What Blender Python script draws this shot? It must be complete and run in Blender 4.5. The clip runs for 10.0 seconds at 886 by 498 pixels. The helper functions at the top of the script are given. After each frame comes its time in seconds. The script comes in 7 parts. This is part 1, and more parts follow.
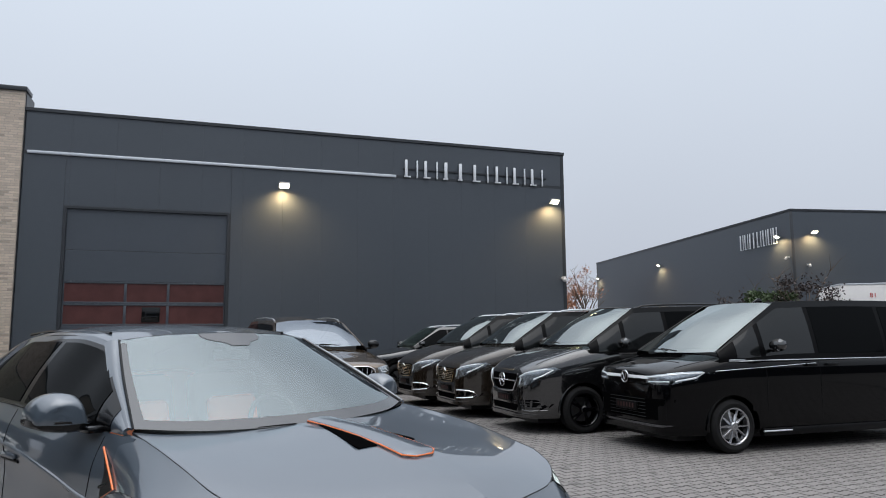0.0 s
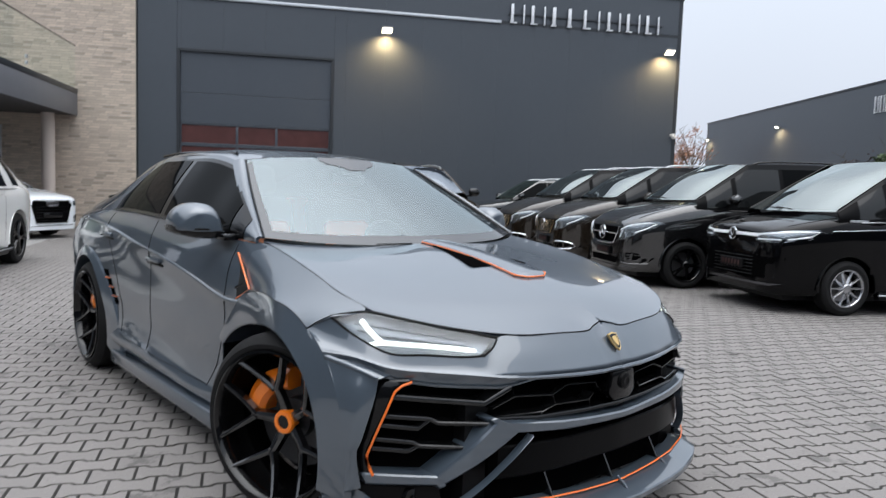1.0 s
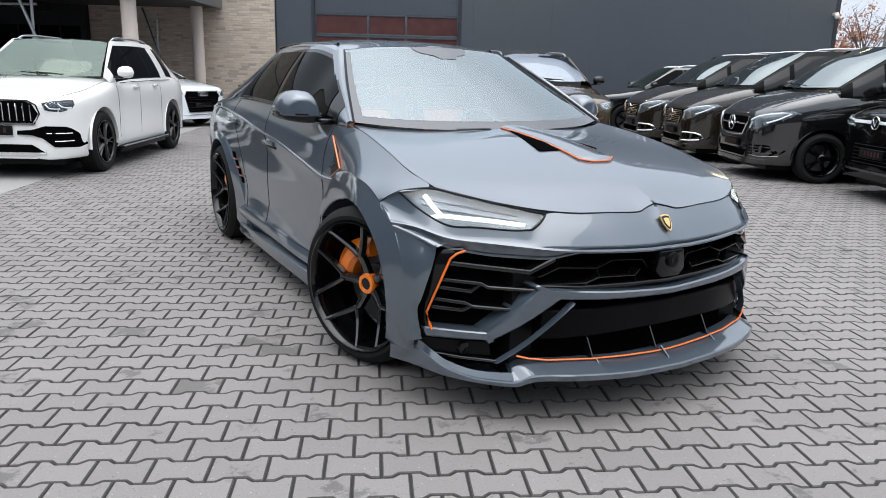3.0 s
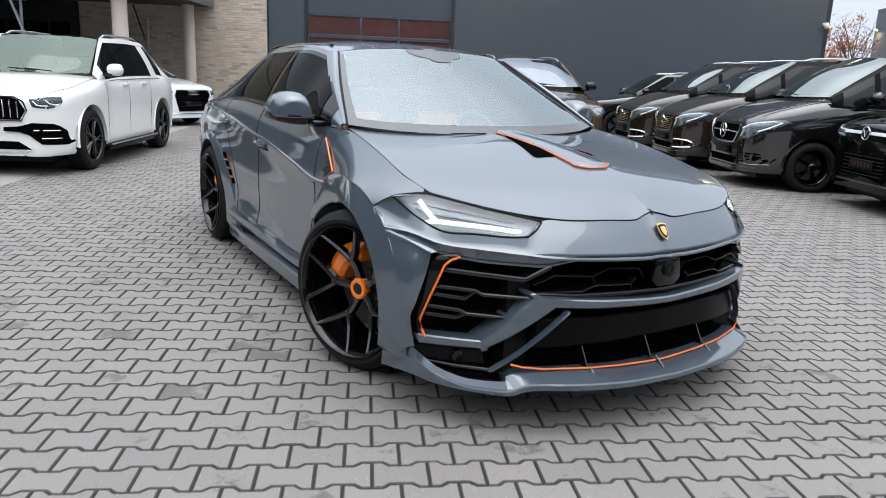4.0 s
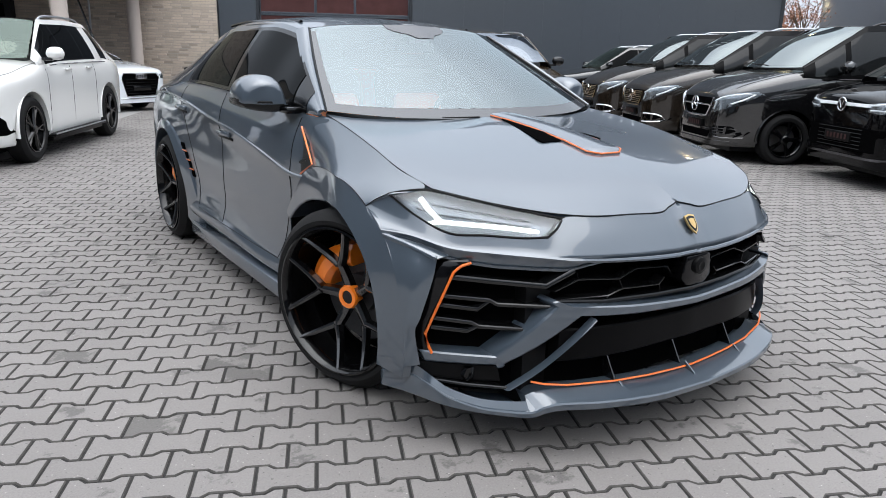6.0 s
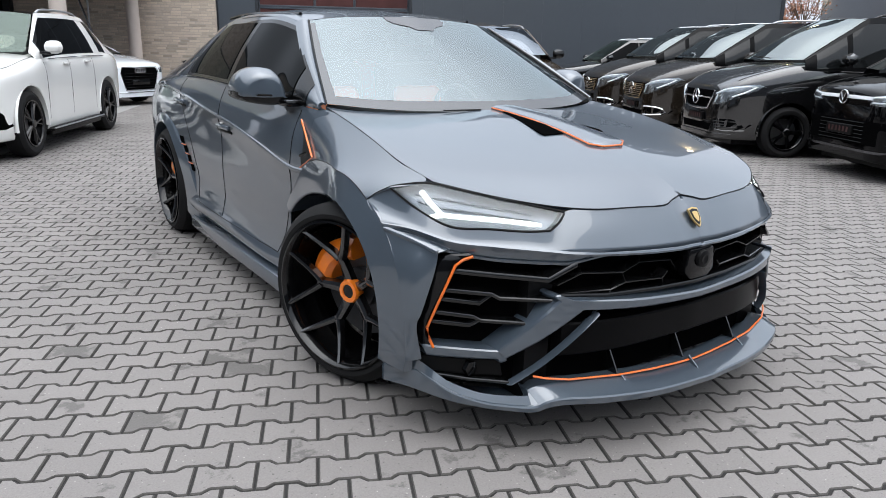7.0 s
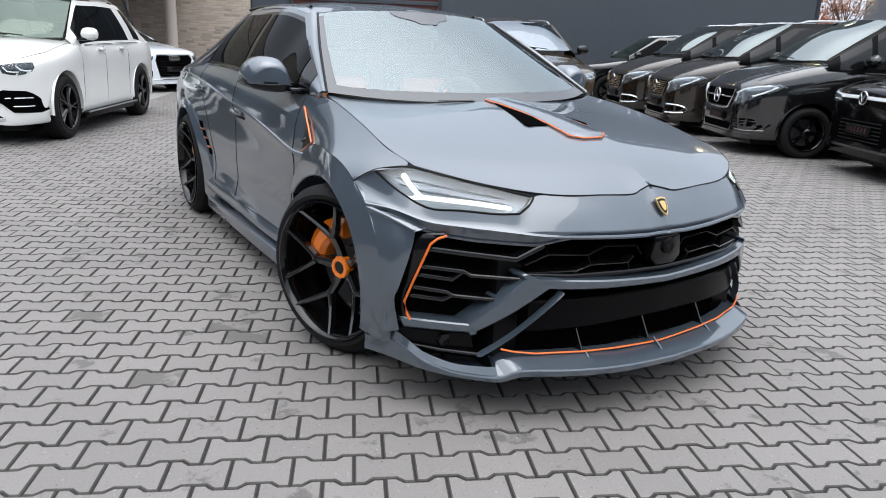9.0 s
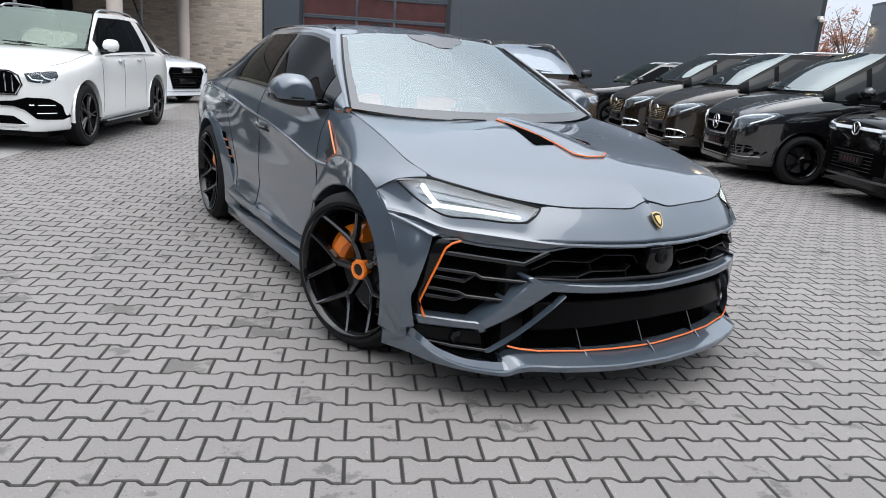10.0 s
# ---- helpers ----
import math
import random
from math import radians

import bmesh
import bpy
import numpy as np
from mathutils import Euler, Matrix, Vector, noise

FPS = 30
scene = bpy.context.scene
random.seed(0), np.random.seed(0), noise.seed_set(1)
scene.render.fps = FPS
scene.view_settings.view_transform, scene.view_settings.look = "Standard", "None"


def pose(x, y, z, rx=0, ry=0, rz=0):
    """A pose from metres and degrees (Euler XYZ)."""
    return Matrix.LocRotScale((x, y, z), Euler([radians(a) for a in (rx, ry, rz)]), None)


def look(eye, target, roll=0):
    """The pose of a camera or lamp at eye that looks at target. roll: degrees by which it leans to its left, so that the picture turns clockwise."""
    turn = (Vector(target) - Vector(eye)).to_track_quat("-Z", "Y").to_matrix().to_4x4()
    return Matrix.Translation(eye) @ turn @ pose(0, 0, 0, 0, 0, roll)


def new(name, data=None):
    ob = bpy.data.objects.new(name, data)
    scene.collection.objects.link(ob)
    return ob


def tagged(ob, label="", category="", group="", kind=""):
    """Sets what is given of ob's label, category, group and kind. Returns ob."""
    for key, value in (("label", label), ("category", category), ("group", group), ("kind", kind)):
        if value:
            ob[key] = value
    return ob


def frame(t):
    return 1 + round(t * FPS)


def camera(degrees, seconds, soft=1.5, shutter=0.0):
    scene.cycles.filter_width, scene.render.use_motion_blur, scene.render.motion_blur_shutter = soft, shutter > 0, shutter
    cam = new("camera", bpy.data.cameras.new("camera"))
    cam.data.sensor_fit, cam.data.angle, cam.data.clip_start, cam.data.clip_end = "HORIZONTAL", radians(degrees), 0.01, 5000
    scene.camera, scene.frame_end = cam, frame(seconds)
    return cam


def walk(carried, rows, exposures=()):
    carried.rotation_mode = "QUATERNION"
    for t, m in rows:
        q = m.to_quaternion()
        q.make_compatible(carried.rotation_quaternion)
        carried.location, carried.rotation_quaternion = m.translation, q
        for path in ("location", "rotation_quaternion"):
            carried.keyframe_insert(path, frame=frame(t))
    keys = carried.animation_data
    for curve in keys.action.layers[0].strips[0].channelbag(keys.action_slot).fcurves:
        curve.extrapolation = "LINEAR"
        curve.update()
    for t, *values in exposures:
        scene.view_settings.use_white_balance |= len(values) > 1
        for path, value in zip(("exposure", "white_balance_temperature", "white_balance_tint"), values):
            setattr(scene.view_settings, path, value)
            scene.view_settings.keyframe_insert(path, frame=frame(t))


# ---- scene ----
cam = camera(64.6, 10.0, soft=0.9, shutter=0.4)
PATH = [
    (0, (-2.333, -2.604, 1.539), (-0.839, -1.296, 1.782), -0.4),
    (0.5, (-2.338, -2.592, 1.514), (-0.894, -1.213, 1.619), 1.0),
    (0.6, (-2.363, -2.585, 1.481), (-0.944, -1.176, 1.516), 1.4),
    (0.8, (-2.389, -2.569, 1.418), (-1.032, -1.102, 1.323), 1.7),
    (1, (-2.394, -2.536, 1.387), (-1.083, -1.035, 1.22), 2.0),
    (1.5, (-2.329, -2.574, 1.384), (-1.146, -0.993, 1.066), 2.2),
    (2, (-2.131, -2.716, 1.375), (-1.12, -1.048, 0.933), 0.9),
    (2.5, (-2.13, -2.748, 1.378), (-1.182, -1.05, 0.908), 0.2),
    (2.7, (-2.261, -2.905, 1.38), (-1.303, -1.218, 0.894), 0.9),
    (3.8, (-2.349, -2.978, 1.399), (-1.346, -1.313, 0.927), 2.4),
    (4, (-2.31, -2.899, 1.387), (-1.304, -1.237, 0.915), 2.6),
    (4.5, (-2.172, -2.733, 1.4), (-1.168, -1.068, 0.932), 2.3),
    (5, (-2.166, -2.642, 1.397), (-1.135, -1.002, 0.897), 2.0),
    (5.5, (-2.258, -2.536, 1.392), (-1.171, -0.938, 0.876), 1.7),
    (7, (-2.251, -2.472, 1.38), (-1.158, -0.888, 0.835), 1.4),
    (7.5, (-2.111, -2.551, 1.386), (-1.068, -0.941, 0.82), 1.1),
    (8, (-2.071, -2.58, 1.361), (-1.059, -0.962, 0.765), 0.6),
    (8.5, (-2.055, -2.599, 1.361), (-1.062, -0.974, 0.751), 0.6),
    (9, (-2.199, -2.746, 1.387), (-1.178, -1.121, 0.823), 2.5),
    (9.5, (-2.33, -2.894, 1.383), (-1.294, -1.269, 0.848), 3.8),
    (10, (-2.39, -2.941, 1.4), (-1.362, -1.304, 0.886), 4.1),
]
EXPOSURES = [(0.0, -0.33), (0.5, -0.25), (1.0, 0.08), (1.6, 0.19), (2.2, 0.27), (10.0, 0.28)]
walk(cam, [(t, look(eye, target, roll)) for t, eye, target, roll in PATH], EXPOSURES)

# ---- world, sun and large lights ----
world = bpy.data.worlds.new("overcast_sky")
scene.world = world
world.use_nodes = True
wt = world.node_tree
wt.nodes.clear()
w_out = wt.nodes.new("ShaderNodeOutputWorld")
w_bg = wt.nodes.new("ShaderNodeBackground")
w_sky = wt.nodes.new("ShaderNodeTexSky")
w_sky.sky_type = "NISHITA"
w_sky.sun_disc = False
w_sky.sun_elevation = radians(72)
w_sky.sun_rotation = radians(200)
w_sky.air_density, w_sky.dust_density = 1.0, 4.0
w_hsv = wt.nodes.new("ShaderNodeHueSaturation")
w_hsv.inputs["Saturation"].default_value = 0.25
w_hsv.inputs["Value"].default_value = 0.06
w_co = wt.nodes.new("ShaderNodeTexCoord")
w_sep = wt.nodes.new("ShaderNodeSeparateXYZ")
w_ramp = wt.nodes.new("ShaderNodeValToRGB")
w_noise = wt.nodes.new("ShaderNodeTexNoise")
w_noise.inputs["Scale"].default_value = 1.6
w_noise.inputs["Detail"].default_value = 3
ramp = w_ramp.color_ramp
ramp.elements[0].position, ramp.elements[0].color = 0.0, (0.74, 0.80, 0.93, 1)
ramp.elements[1].position, ramp.elements[1].color = 1.0, (3.5, 3.65, 3.9, 1)
stop = ramp.elements.new(0.16)
stop.color = (0.84, 0.92, 1.06, 1)
stop = ramp.elements.new(0.45)
stop.color = (1.05, 1.17, 1.34, 1)
stop = ramp.elements.new(0.62)
stop.color = (1.42, 1.52, 1.70, 1)
w_mix = wt.nodes.new("ShaderNodeMix")
w_mix.data_type, w_mix.blend_type = "RGBA", "MIX"
w_mix.inputs[0].default_value = 0.85
w_cloud = wt.nodes.new("ShaderNodeMix")
w_cloud.data_type, w_cloud.blend_type = "RGBA", "MULTIPLY"
w_cloud.inputs[0].default_value = 0.10
wl = wt.links.new
wl(w_co.outputs["Generated"], w_sep.inputs[0])
wl(w_sep.outputs["Z"], w_ramp.inputs[0])
wl(w_co.outputs["Generated"], w_noise.inputs["Vector"])
wl(w_sky.outputs[0], w_hsv.inputs["Color"])
wl(w_hsv.outputs[0], w_mix.inputs[6])
wl(w_ramp.outputs[0], w_mix.inputs[7])
wl(w_mix.outputs[2], w_cloud.inputs[6])
wl(w_noise.outputs[0], w_cloud.inputs[7])
wl(w_cloud.outputs[2], w_bg.inputs[0])
w_bg.inputs[1].default_value = 1.0
wl(w_bg.outputs[0], w_out.inputs[0])

sun = new("sun", bpy.data.lights.new("sun", "SUN"))
sun.data.energy, sun.data.angle, sun.data.color = 1.3, radians(75), (1.0, 0.98, 0.95)
sun.matrix_world = look((-3, -9, 30), (0, 0, 0))
scene.view_settings.exposure = 0.0


# ---- materials ----
def material(name, base, rough=0.5, metal=0.0, coat=0.0, spec=0.5, ior=1.5, scale=40.0, vary=0.12, bump=0.0, big=1.5, stain=0.0, emit=None, power=0.0, rvar=0.0, object_vary=0.0, odd=0.0, odd_at=0.965, coat_ior=1.5, coat_rough=0.02):
    """A painted, metal, plastic or mineral surface with grain at two scales."""
    m = bpy.data.materials.new(name)
    m.use_nodes = True
    nt = m.node_tree
    bs = nt.nodes["Principled BSDF"]
    bs.inputs["Roughness"].default_value = rough
    bs.inputs["Metallic"].default_value = metal
    bs.inputs["Coat Weight"].default_value = coat
    bs.inputs["Coat Roughness"].default_value = coat_rough
    bs.inputs["Coat IOR"].default_value = coat_ior
    bs.inputs["Specular IOR Level"].default_value = spec
    bs.inputs["IOR"].default_value = ior
    co = nt.nodes.new("ShaderNodeTexCoord")
    fine = nt.nodes.new("ShaderNodeTexNoise")
    fine.inputs["Scale"].default_value = scale
    fine.inputs["Detail"].default_value = 5
    nt.links.new(co.outputs["Object"], fine.inputs["Vector"])
    wide = nt.nodes.new("ShaderNodeTexNoise")
    wide.inputs["Scale"].default_value = big
    wide.inputs["Detail"].default_value = 4
    nt.links.new(co.outputs["Object"], wide.inputs["Vector"])
    add = nt.nodes.new("ShaderNodeMath")
    add.operation = "MULTIPLY_ADD"
    add.inputs[1].default_value = vary
    add.inputs[2].default_value = 1.0 - vary / 2 - stain / 2
    nt.links.new(fine.outputs[0], add.inputs[0])
    add2 = nt.nodes.new("ShaderNodeMath")
    add2.operation = "MULTIPLY_ADD"
    add2.inputs[1].default_value = stain
    nt.links.new(wide.outputs[0], add2.inputs[0])
    nt.links.new(add.outputs[0], add2.inputs[2])
    value = add2.outputs[0]
    if object_vary:
        info = nt.nodes.new("ShaderNodeObjectInfo")
        geo = nt.nodes.new("ShaderNodeNewGeometry")
        both = nt.nodes.new("ShaderNodeMath")
        both.operation = "ADD"
        nt.links.new(info.outputs["Random"], both.inputs[0])
        nt.links.new(geo.outputs["Random Per Island"], both.inputs[1])
        frac = nt.nodes.new("ShaderNodeMath")
        frac.operation = "FRACT"
        nt.links.new(both.outputs[0], frac.inputs[0])
        ov = nt.nodes.new("ShaderNodeMath")
        ov.operation = "MULTIPLY_ADD"
        ov.inputs[1].default_value = object_vary
        nt.links.new(frac.outputs[0], ov.inputs[0])
        sub = nt.nodes.new("ShaderNodeMath")
        sub.operation = "SUBTRACT"
        sub.inputs[1].default_value = object_vary / 2
        nt.links.new(value, sub.inputs[0])
        nt.links.new(sub.outputs[0], ov.inputs[2])
        value = ov.outputs[0]
        if odd:
            rare = nt.nodes.new("ShaderNodeMath")
            rare.operation = "GREATER_THAN"
            rare.inputs[1].default_value = odd_at
            nt.links.new(frac.outputs[0], rare.inputs[0])
            dark = nt.nodes.new("ShaderNodeMath")
            dark.operation = "MULTIPLY_ADD"
            dark.inputs[1].default_value = -odd
            nt.links.new(rare.outputs[0], dark.inputs[0])
            nt.links.new(value, dark.inputs[2])
            value = dark.outputs[0]
    mix = nt.nodes.new("ShaderNodeVectorMath")
    mix.operation = "SCALE"
    mix.inputs[0].default_value = base
    nt.links.new(value, mix.inputs["Scale"])
    nt.links.new(mix.outputs[0], bs.inputs["Base Color"])
    if rvar:
        rr = nt.nodes.new("ShaderNodeMath")
        rr.operation = "MULTIPLY_ADD"
        rr.inputs[1].default_value = rvar
        rr.inputs[2].default_value = rough - rvar / 2
        nt.links.new(wide.outputs[0], rr.inputs[0])
        nt.links.new(rr.outputs[0], bs.inputs["Roughness"])
    if bump:
        bn = nt.nodes.new("ShaderNodeBump")
        bn.inputs["Strength"].default_value = bump
        bn.inputs["Distance"].default_value = 0.004
        nt.links.new(fine.outputs[0], bn.inputs["Height"])
        nt.links.new(bn.outputs[0], bs.inputs["Normal"])
    if emit:
        bs.inputs["Emission Color"].default_value = (*emit, 1)
        bs.inputs["Emission Strength"].default_value = power
    return m


def glass(name, tint, ior=1.5, rough=0.0, sheen=(1.0, 1.0, 1.0)):
    """A thin pane: clear or tinted by its own colour, with the mirror gloss of its surface."""
    m = bpy.data.materials.new(name)
    m.use_nodes = True
    nt = m.node_tree
    nt.nodes.clear()
    out = nt.nodes.new("ShaderNodeOutputMaterial")
    clear = nt.nodes.new("ShaderNodeBsdfTransparent")
    clear.inputs[0].default_value = (*tint, 1)
    gloss = nt.nodes.new("ShaderNodeBsdfGlossy")
    gloss.inputs["Roughness"].default_value = rough
    gloss.inputs["Color"].default_value = (*sheen, 1)
    # mirror share: base at right angles, rising to full at a glancing angle, the same from within and without
    base = ((ior - 1) / (ior + 1)) ** 2
    edge = nt.nodes.new("ShaderNodeLayerWeight")
    edge.inputs["Blend"].default_value = 0.5
    rise = nt.nodes.new("ShaderNodeMath")
    rise.operation = "POWER"
    rise.inputs[1].default_value = 5.0
    nt.links.new(edge.outputs["Facing"], rise.inputs[0])
    fres = nt.nodes.new("ShaderNodeMath")
    fres.operation = "MULTIPLY_ADD"
    fres.inputs[1].default_value, fres.inputs[2].default_value = 1.0 - base, base
    nt.links.new(rise.outputs[0], fres.inputs[0])
    mix = nt.nodes.new("ShaderNodeMixShader")
    nt.links.new(fres.outputs[0], mix.inputs[0])
    nt.links.new(clear.outputs[0], mix.inputs[1])
    nt.links.new(gloss.outputs[0], mix.inputs[2])
    nt.links.new(mix.outputs[0], out.inputs[0])
    return m


PAINT_GREY = material("solid_grey_paint", (0.062, 0.081, 0.104), 0.34, 0.30, 1.0, scale=900, vary=0.05, coat_ior=1.88, coat_rough=0.03)
GLOSS_BLACK = material("gloss_black_plastic", (0.003, 0.003, 0.0034), 0.10, 0, 0, spec=0.4, scale=200)
SATIN_BLACK = material("satin_black_plastic", (0.004, 0.004, 0.0044), 0.38, 0, 0, spec=0.15, scale=300, bump=0.05)
RUBBER = material("tyre_rubber", (0.007, 0.007, 0.0074), 0.75, spec=0.25, scale=120, vary=0.4, bump=0.2, stain=0.3)
ORANGE = material("orange_trim_paint", (0.80, 0.16, 0.02), 0.3, 0, 0.6, scale=200)
ORANGE_CALIPER = material("orange_caliper_paint", (0.95, 0.22, 0.01), 0.3, 0, 0.8, scale=200)
ORANGE_LEATHER = material("orange_leather", (0.90, 0.30, 0.13), 0.5, scale=300, bump=0.2)
# glossless black that stands in for the shade inside openings
OPENING_SHADE = material("opening_shade_black", (0.0025, 0.0025, 0.0027), 0.9, spec=0.0)
URUS_BOWL = material("grey_headlight_reflector", (0.30, 0.31, 0.34), 0.40, 0.30, scale=80, vary=0.5)
DARK_TRIM = material("dark_interior_trim", (0.03, 0.031, 0.033), 0.6, scale=200, bump=0.1)
RIM_BLACK = material("black_rim_lacquer", (0.0022, 0.0022, 0.0025), 0.11, 0.0, 0.0, spec=0.5, scale=150)
RIM_GLOSS = material("gloss_black_rim_lacquer", (0.004, 0.004, 0.0045), 0.2, 0.0, 1.0, spec=0.6, scale=150, coat_ior=1.65, coat_rough=0.08)
CERAMIC_DISC = material("grey_ceramic_disc", (0.055, 0.055, 0.058), 0.4, 0.3, scale=90, vary=0.4)
STEEL = material("brake_steel", (0.32, 0.32, 0.33), 0.35, 1.0, scale=90, vary=0.3)
CHROME = material("chrome", (0.78, 0.78, 0.80), 0.08, 1.0, scale=60, vary=0.05)
WARM_CHROME = material("warm_tinted_chrome", (0.62, 0.47, 0.27), 0.14, 1.0, scale=60, vary=0.05)
DARK_CHROME = material("dark_chrome", (0.15, 0.15, 0.16), 0.2, 1.0, scale=60, vary=0.1)
SILVER_RIM = material("silver_rim", (0.45, 0.46, 0.48), 0.25, 1.0, scale=60, vary=0.08)
GOLD = material("gold_badge_metal", (0.72, 0.50, 0.22), 0.35, 1.0, scale=200, vary=0.2)
LED = material("daytime_light_strip", (0.9, 0.92, 0.9), 0.3, emit=(0.95, 1.0, 0.90), power=1.3)
LED_OFF = material("unlit_light_strip", (0.85, 0.87, 0.9), 0.2, 0, 0.5)
LAMP_BOWL = material("headlight_reflector", (0.42, 0.44, 0.46), 0.22, 0.85, scale=80, vary=0.5)
LAMP_DARK = material("headlight_bezel", (0.05, 0.055, 0.06), 0.25, 0.3, 0.5)
LENS_GLASS = glass("headlight_lens", (0.93, 0.95, 0.96), 1.45)
WINDSCREEN = glass("windscreen_glass", (0.93, 0.98, 0.96), 3.0, sheen=(0.88, 0.98, 1.0))
FRIT = material("ceramic_glass_border", (0.022, 0.023, 0.026), 0.05, 0, 0, ior=1.9, scale=200)
VAN_SCREEN = glass("van_windscreen_glass", (0.36, 0.42, 0.42), 3.2, sheen=(0.92, 1.0, 0.99))
GREEN_SCREEN = glass("greenish_windscreen_glass", (0.40, 0.48, 0.40), 2.0, sheen=(0.84, 1.0, 0.88))
DOOR_PANE = material("clear_door_glass", (0.007, 0.008, 0.0085), 0.04, 0, 0, ior=1.45, scale=20)
BLUE_SCREEN = glass("bluish_windscreen_glass", (0.22, 0.25, 0.30), 2.6, sheen=(0.80, 0.89, 1.0))
PRIVACY_GLASS = material("privacy_glass", (0.004, 0.0045, 0.005), 0.02, 0, 0, ior=1.22, spec=0.1, scale=20)
PAINT_BLACK = material("obsidian_black_paint", (0.0045, 0.0045, 0.005), 0.20, 0.0, 1.0, spec=0.35, scale=900, vary=0.1, coat_ior=1.8)
PAINT_DEEP = material("deep_black_paint", (0.0014, 0.0014, 0.0018), 0.10, 0.0, 1.0, spec=0.06, scale=900, vary=0.1, coat_ior=1.24)
PANEL_BLACK = material("black_panel_plastic", (0.003, 0.003, 0.0034), 0.3, spec=0.08, scale=200)
PAINT_VAN = material("black_brown_metallic_paint", (0.020, 0.0145, 0.0098), 0.26, 0.35, 1.0, spec=0.4, scale=900, vary=0.2, coat_ior=1.65)
PAINT_BROWN = material("dark_brown_metallic_paint", (0.085, 0.058, 0.034), 0.22, 0.5, 1.0, scale=900, vary=0.2)
PAINT_WHITE = material("diamond_white_paint", (0.80, 0.80, 0.78), 0.25, 0.0, 1.0, scale=900, vary=0.04)
PAINT_SILVER = material("glacier_white_metallic_paint", (0.80, 0.84, 0.88), 0.25, 0.0, 1.0, scale=900, vary=0.04)
CLADDING = material("anthracite_sandwich_panel", (0.060, 0.071, 0.086), 0.45, 0.1, 0, scale=6, vary=0.08, big=0.35, stain=0.16, rvar=0.1)
CLADDING_TRIM = material("anthracite_edge_flashing", (0.030, 0.034, 0.040), 0.4, 0.2, scale=8, stain=0.1)
DOOR_PANEL = material("anthracite_door_section", (0.060, 0.071, 0.087), 0.38, 0.1, scale=10, stain=0.12)
DOOR_GLASS = material("acrylic_door_window", (0.085, 0.036, 0.034), 0.18, 0, 0, scale=3.0, vary=0.7, big=0.9, stain=0.6)
ALU = material("brushed_aluminium", (0.55, 0.57, 0.60), 0.35, 0.85, scale=60, vary=0.12)
SIGN_METAL = material("sign_face_metal", (0.74, 0.76, 0.79), 0.4, 0.15, scale=30, vary=0.1)
RENDER_COL = material("column_plaster", (0.60, 0.52, 0.47), 0.8, scale=60, vary=0.15, bump=0.15, stain=0.15)
SLAB_GREY = material("canopy_fascia_sheet", (0.150, 0.155, 0.172), 0.45, 0.1, scale=10, stain=0.1)
SOFFIT = material("canopy_soffit_board", (0.045, 0.045, 0.048), 0.6, scale=10, stain=0.2)
ENTRANCE = material("dark_entrance_sheet", (0.025, 0.025, 0.027), 0.5, spec=0.2, scale=10, stain=0.2)
MORTAR = material("pale_mortar", (0.45, 0.40, 0.345), 0.9, scale=120, vary=0.3, bump=0.3, stain=0.2)
BRICK = material("sand_coloured_brick", (0.59, 0.50, 0.415), 0.85, scale=55, vary=0.40, bump=0.35, big=2.0, stain=0.30, object_vary=0.28, odd=0.42, odd_at=0.90)
PAVER = material("concrete_paving_block", (0.190, 0.177, 0.169), 0.72, scale=140, vary=0.5, bump=0.5, big=0.7, stain=0.35, object_vary=0.12, rvar=0.25, odd=0.12)


def weathered(m, blot, pits, flecks, at=0.59):
    """Adds damp blotches, small pits and pale grit to a paving material, laid out over the ground as a whole."""
    nt = m.node_tree
    geo = nt.nodes.new("ShaderNodeNewGeometry")
    for n in nt.nodes:
        if n.type == "TEX_NOISE":
            nt.links.new(geo.outputs["Position"], n.inputs["Vector"])
    scale = [n for n in nt.nodes if n.type == "VECT_MATH"][0]
    value = scale.inputs["Scale"].links[0].from_socket
    def layer(value, tex, out, a, b, lo, hi):
        nt.links.new(geo.outputs["Position"], tex.inputs["Vector"])
        mp = nt.nodes.new("ShaderNodeMapRange")
        for name, v in (("From Min", a), ("From Max", b), ("To Min", lo), ("To Max", hi)):
            mp.inputs[name].default_value = v
        nt.links.new(tex.outputs[out], mp.inputs["Value"])
        mul = nt.nodes.new("ShaderNodeMath")
        mul.operation = "MULTIPLY"
        nt.links.new(value, mul.inputs[0])
        nt.links.new(mp.outputs[0], mul.inputs[1])
        return mul.outputs[0]
    n1 = nt.nodes.new("ShaderNodeTexNoise")
    n1.inputs["Scale"].default_value, n1.inputs["Detail"].default_value, n1.inputs["Roughness"].default_value = 3.4, 6, 0.68
    value = layer(value, n1, 0, at, at + 0.045, 1.0, 1.0 - blot)
    n2 = nt.nodes.new("ShaderNodeTexNoise")
    n2.inputs["Scale"].default_value, n2.inputs["Detail"].default_value = 75, 2
    value = layer(value, n2, 0, 0.67, 0.72, 1.0, 1.0 - pits)
    v = nt.nodes.new("ShaderNodeTexVoronoi")
    v.inputs["Scale"].default_value = 30
    value = layer(value, v, "Distance", 0.05, 0.10, 1.0 + flecks, 1.0)
    nt.links.new(value, scale.inputs["Scale"])


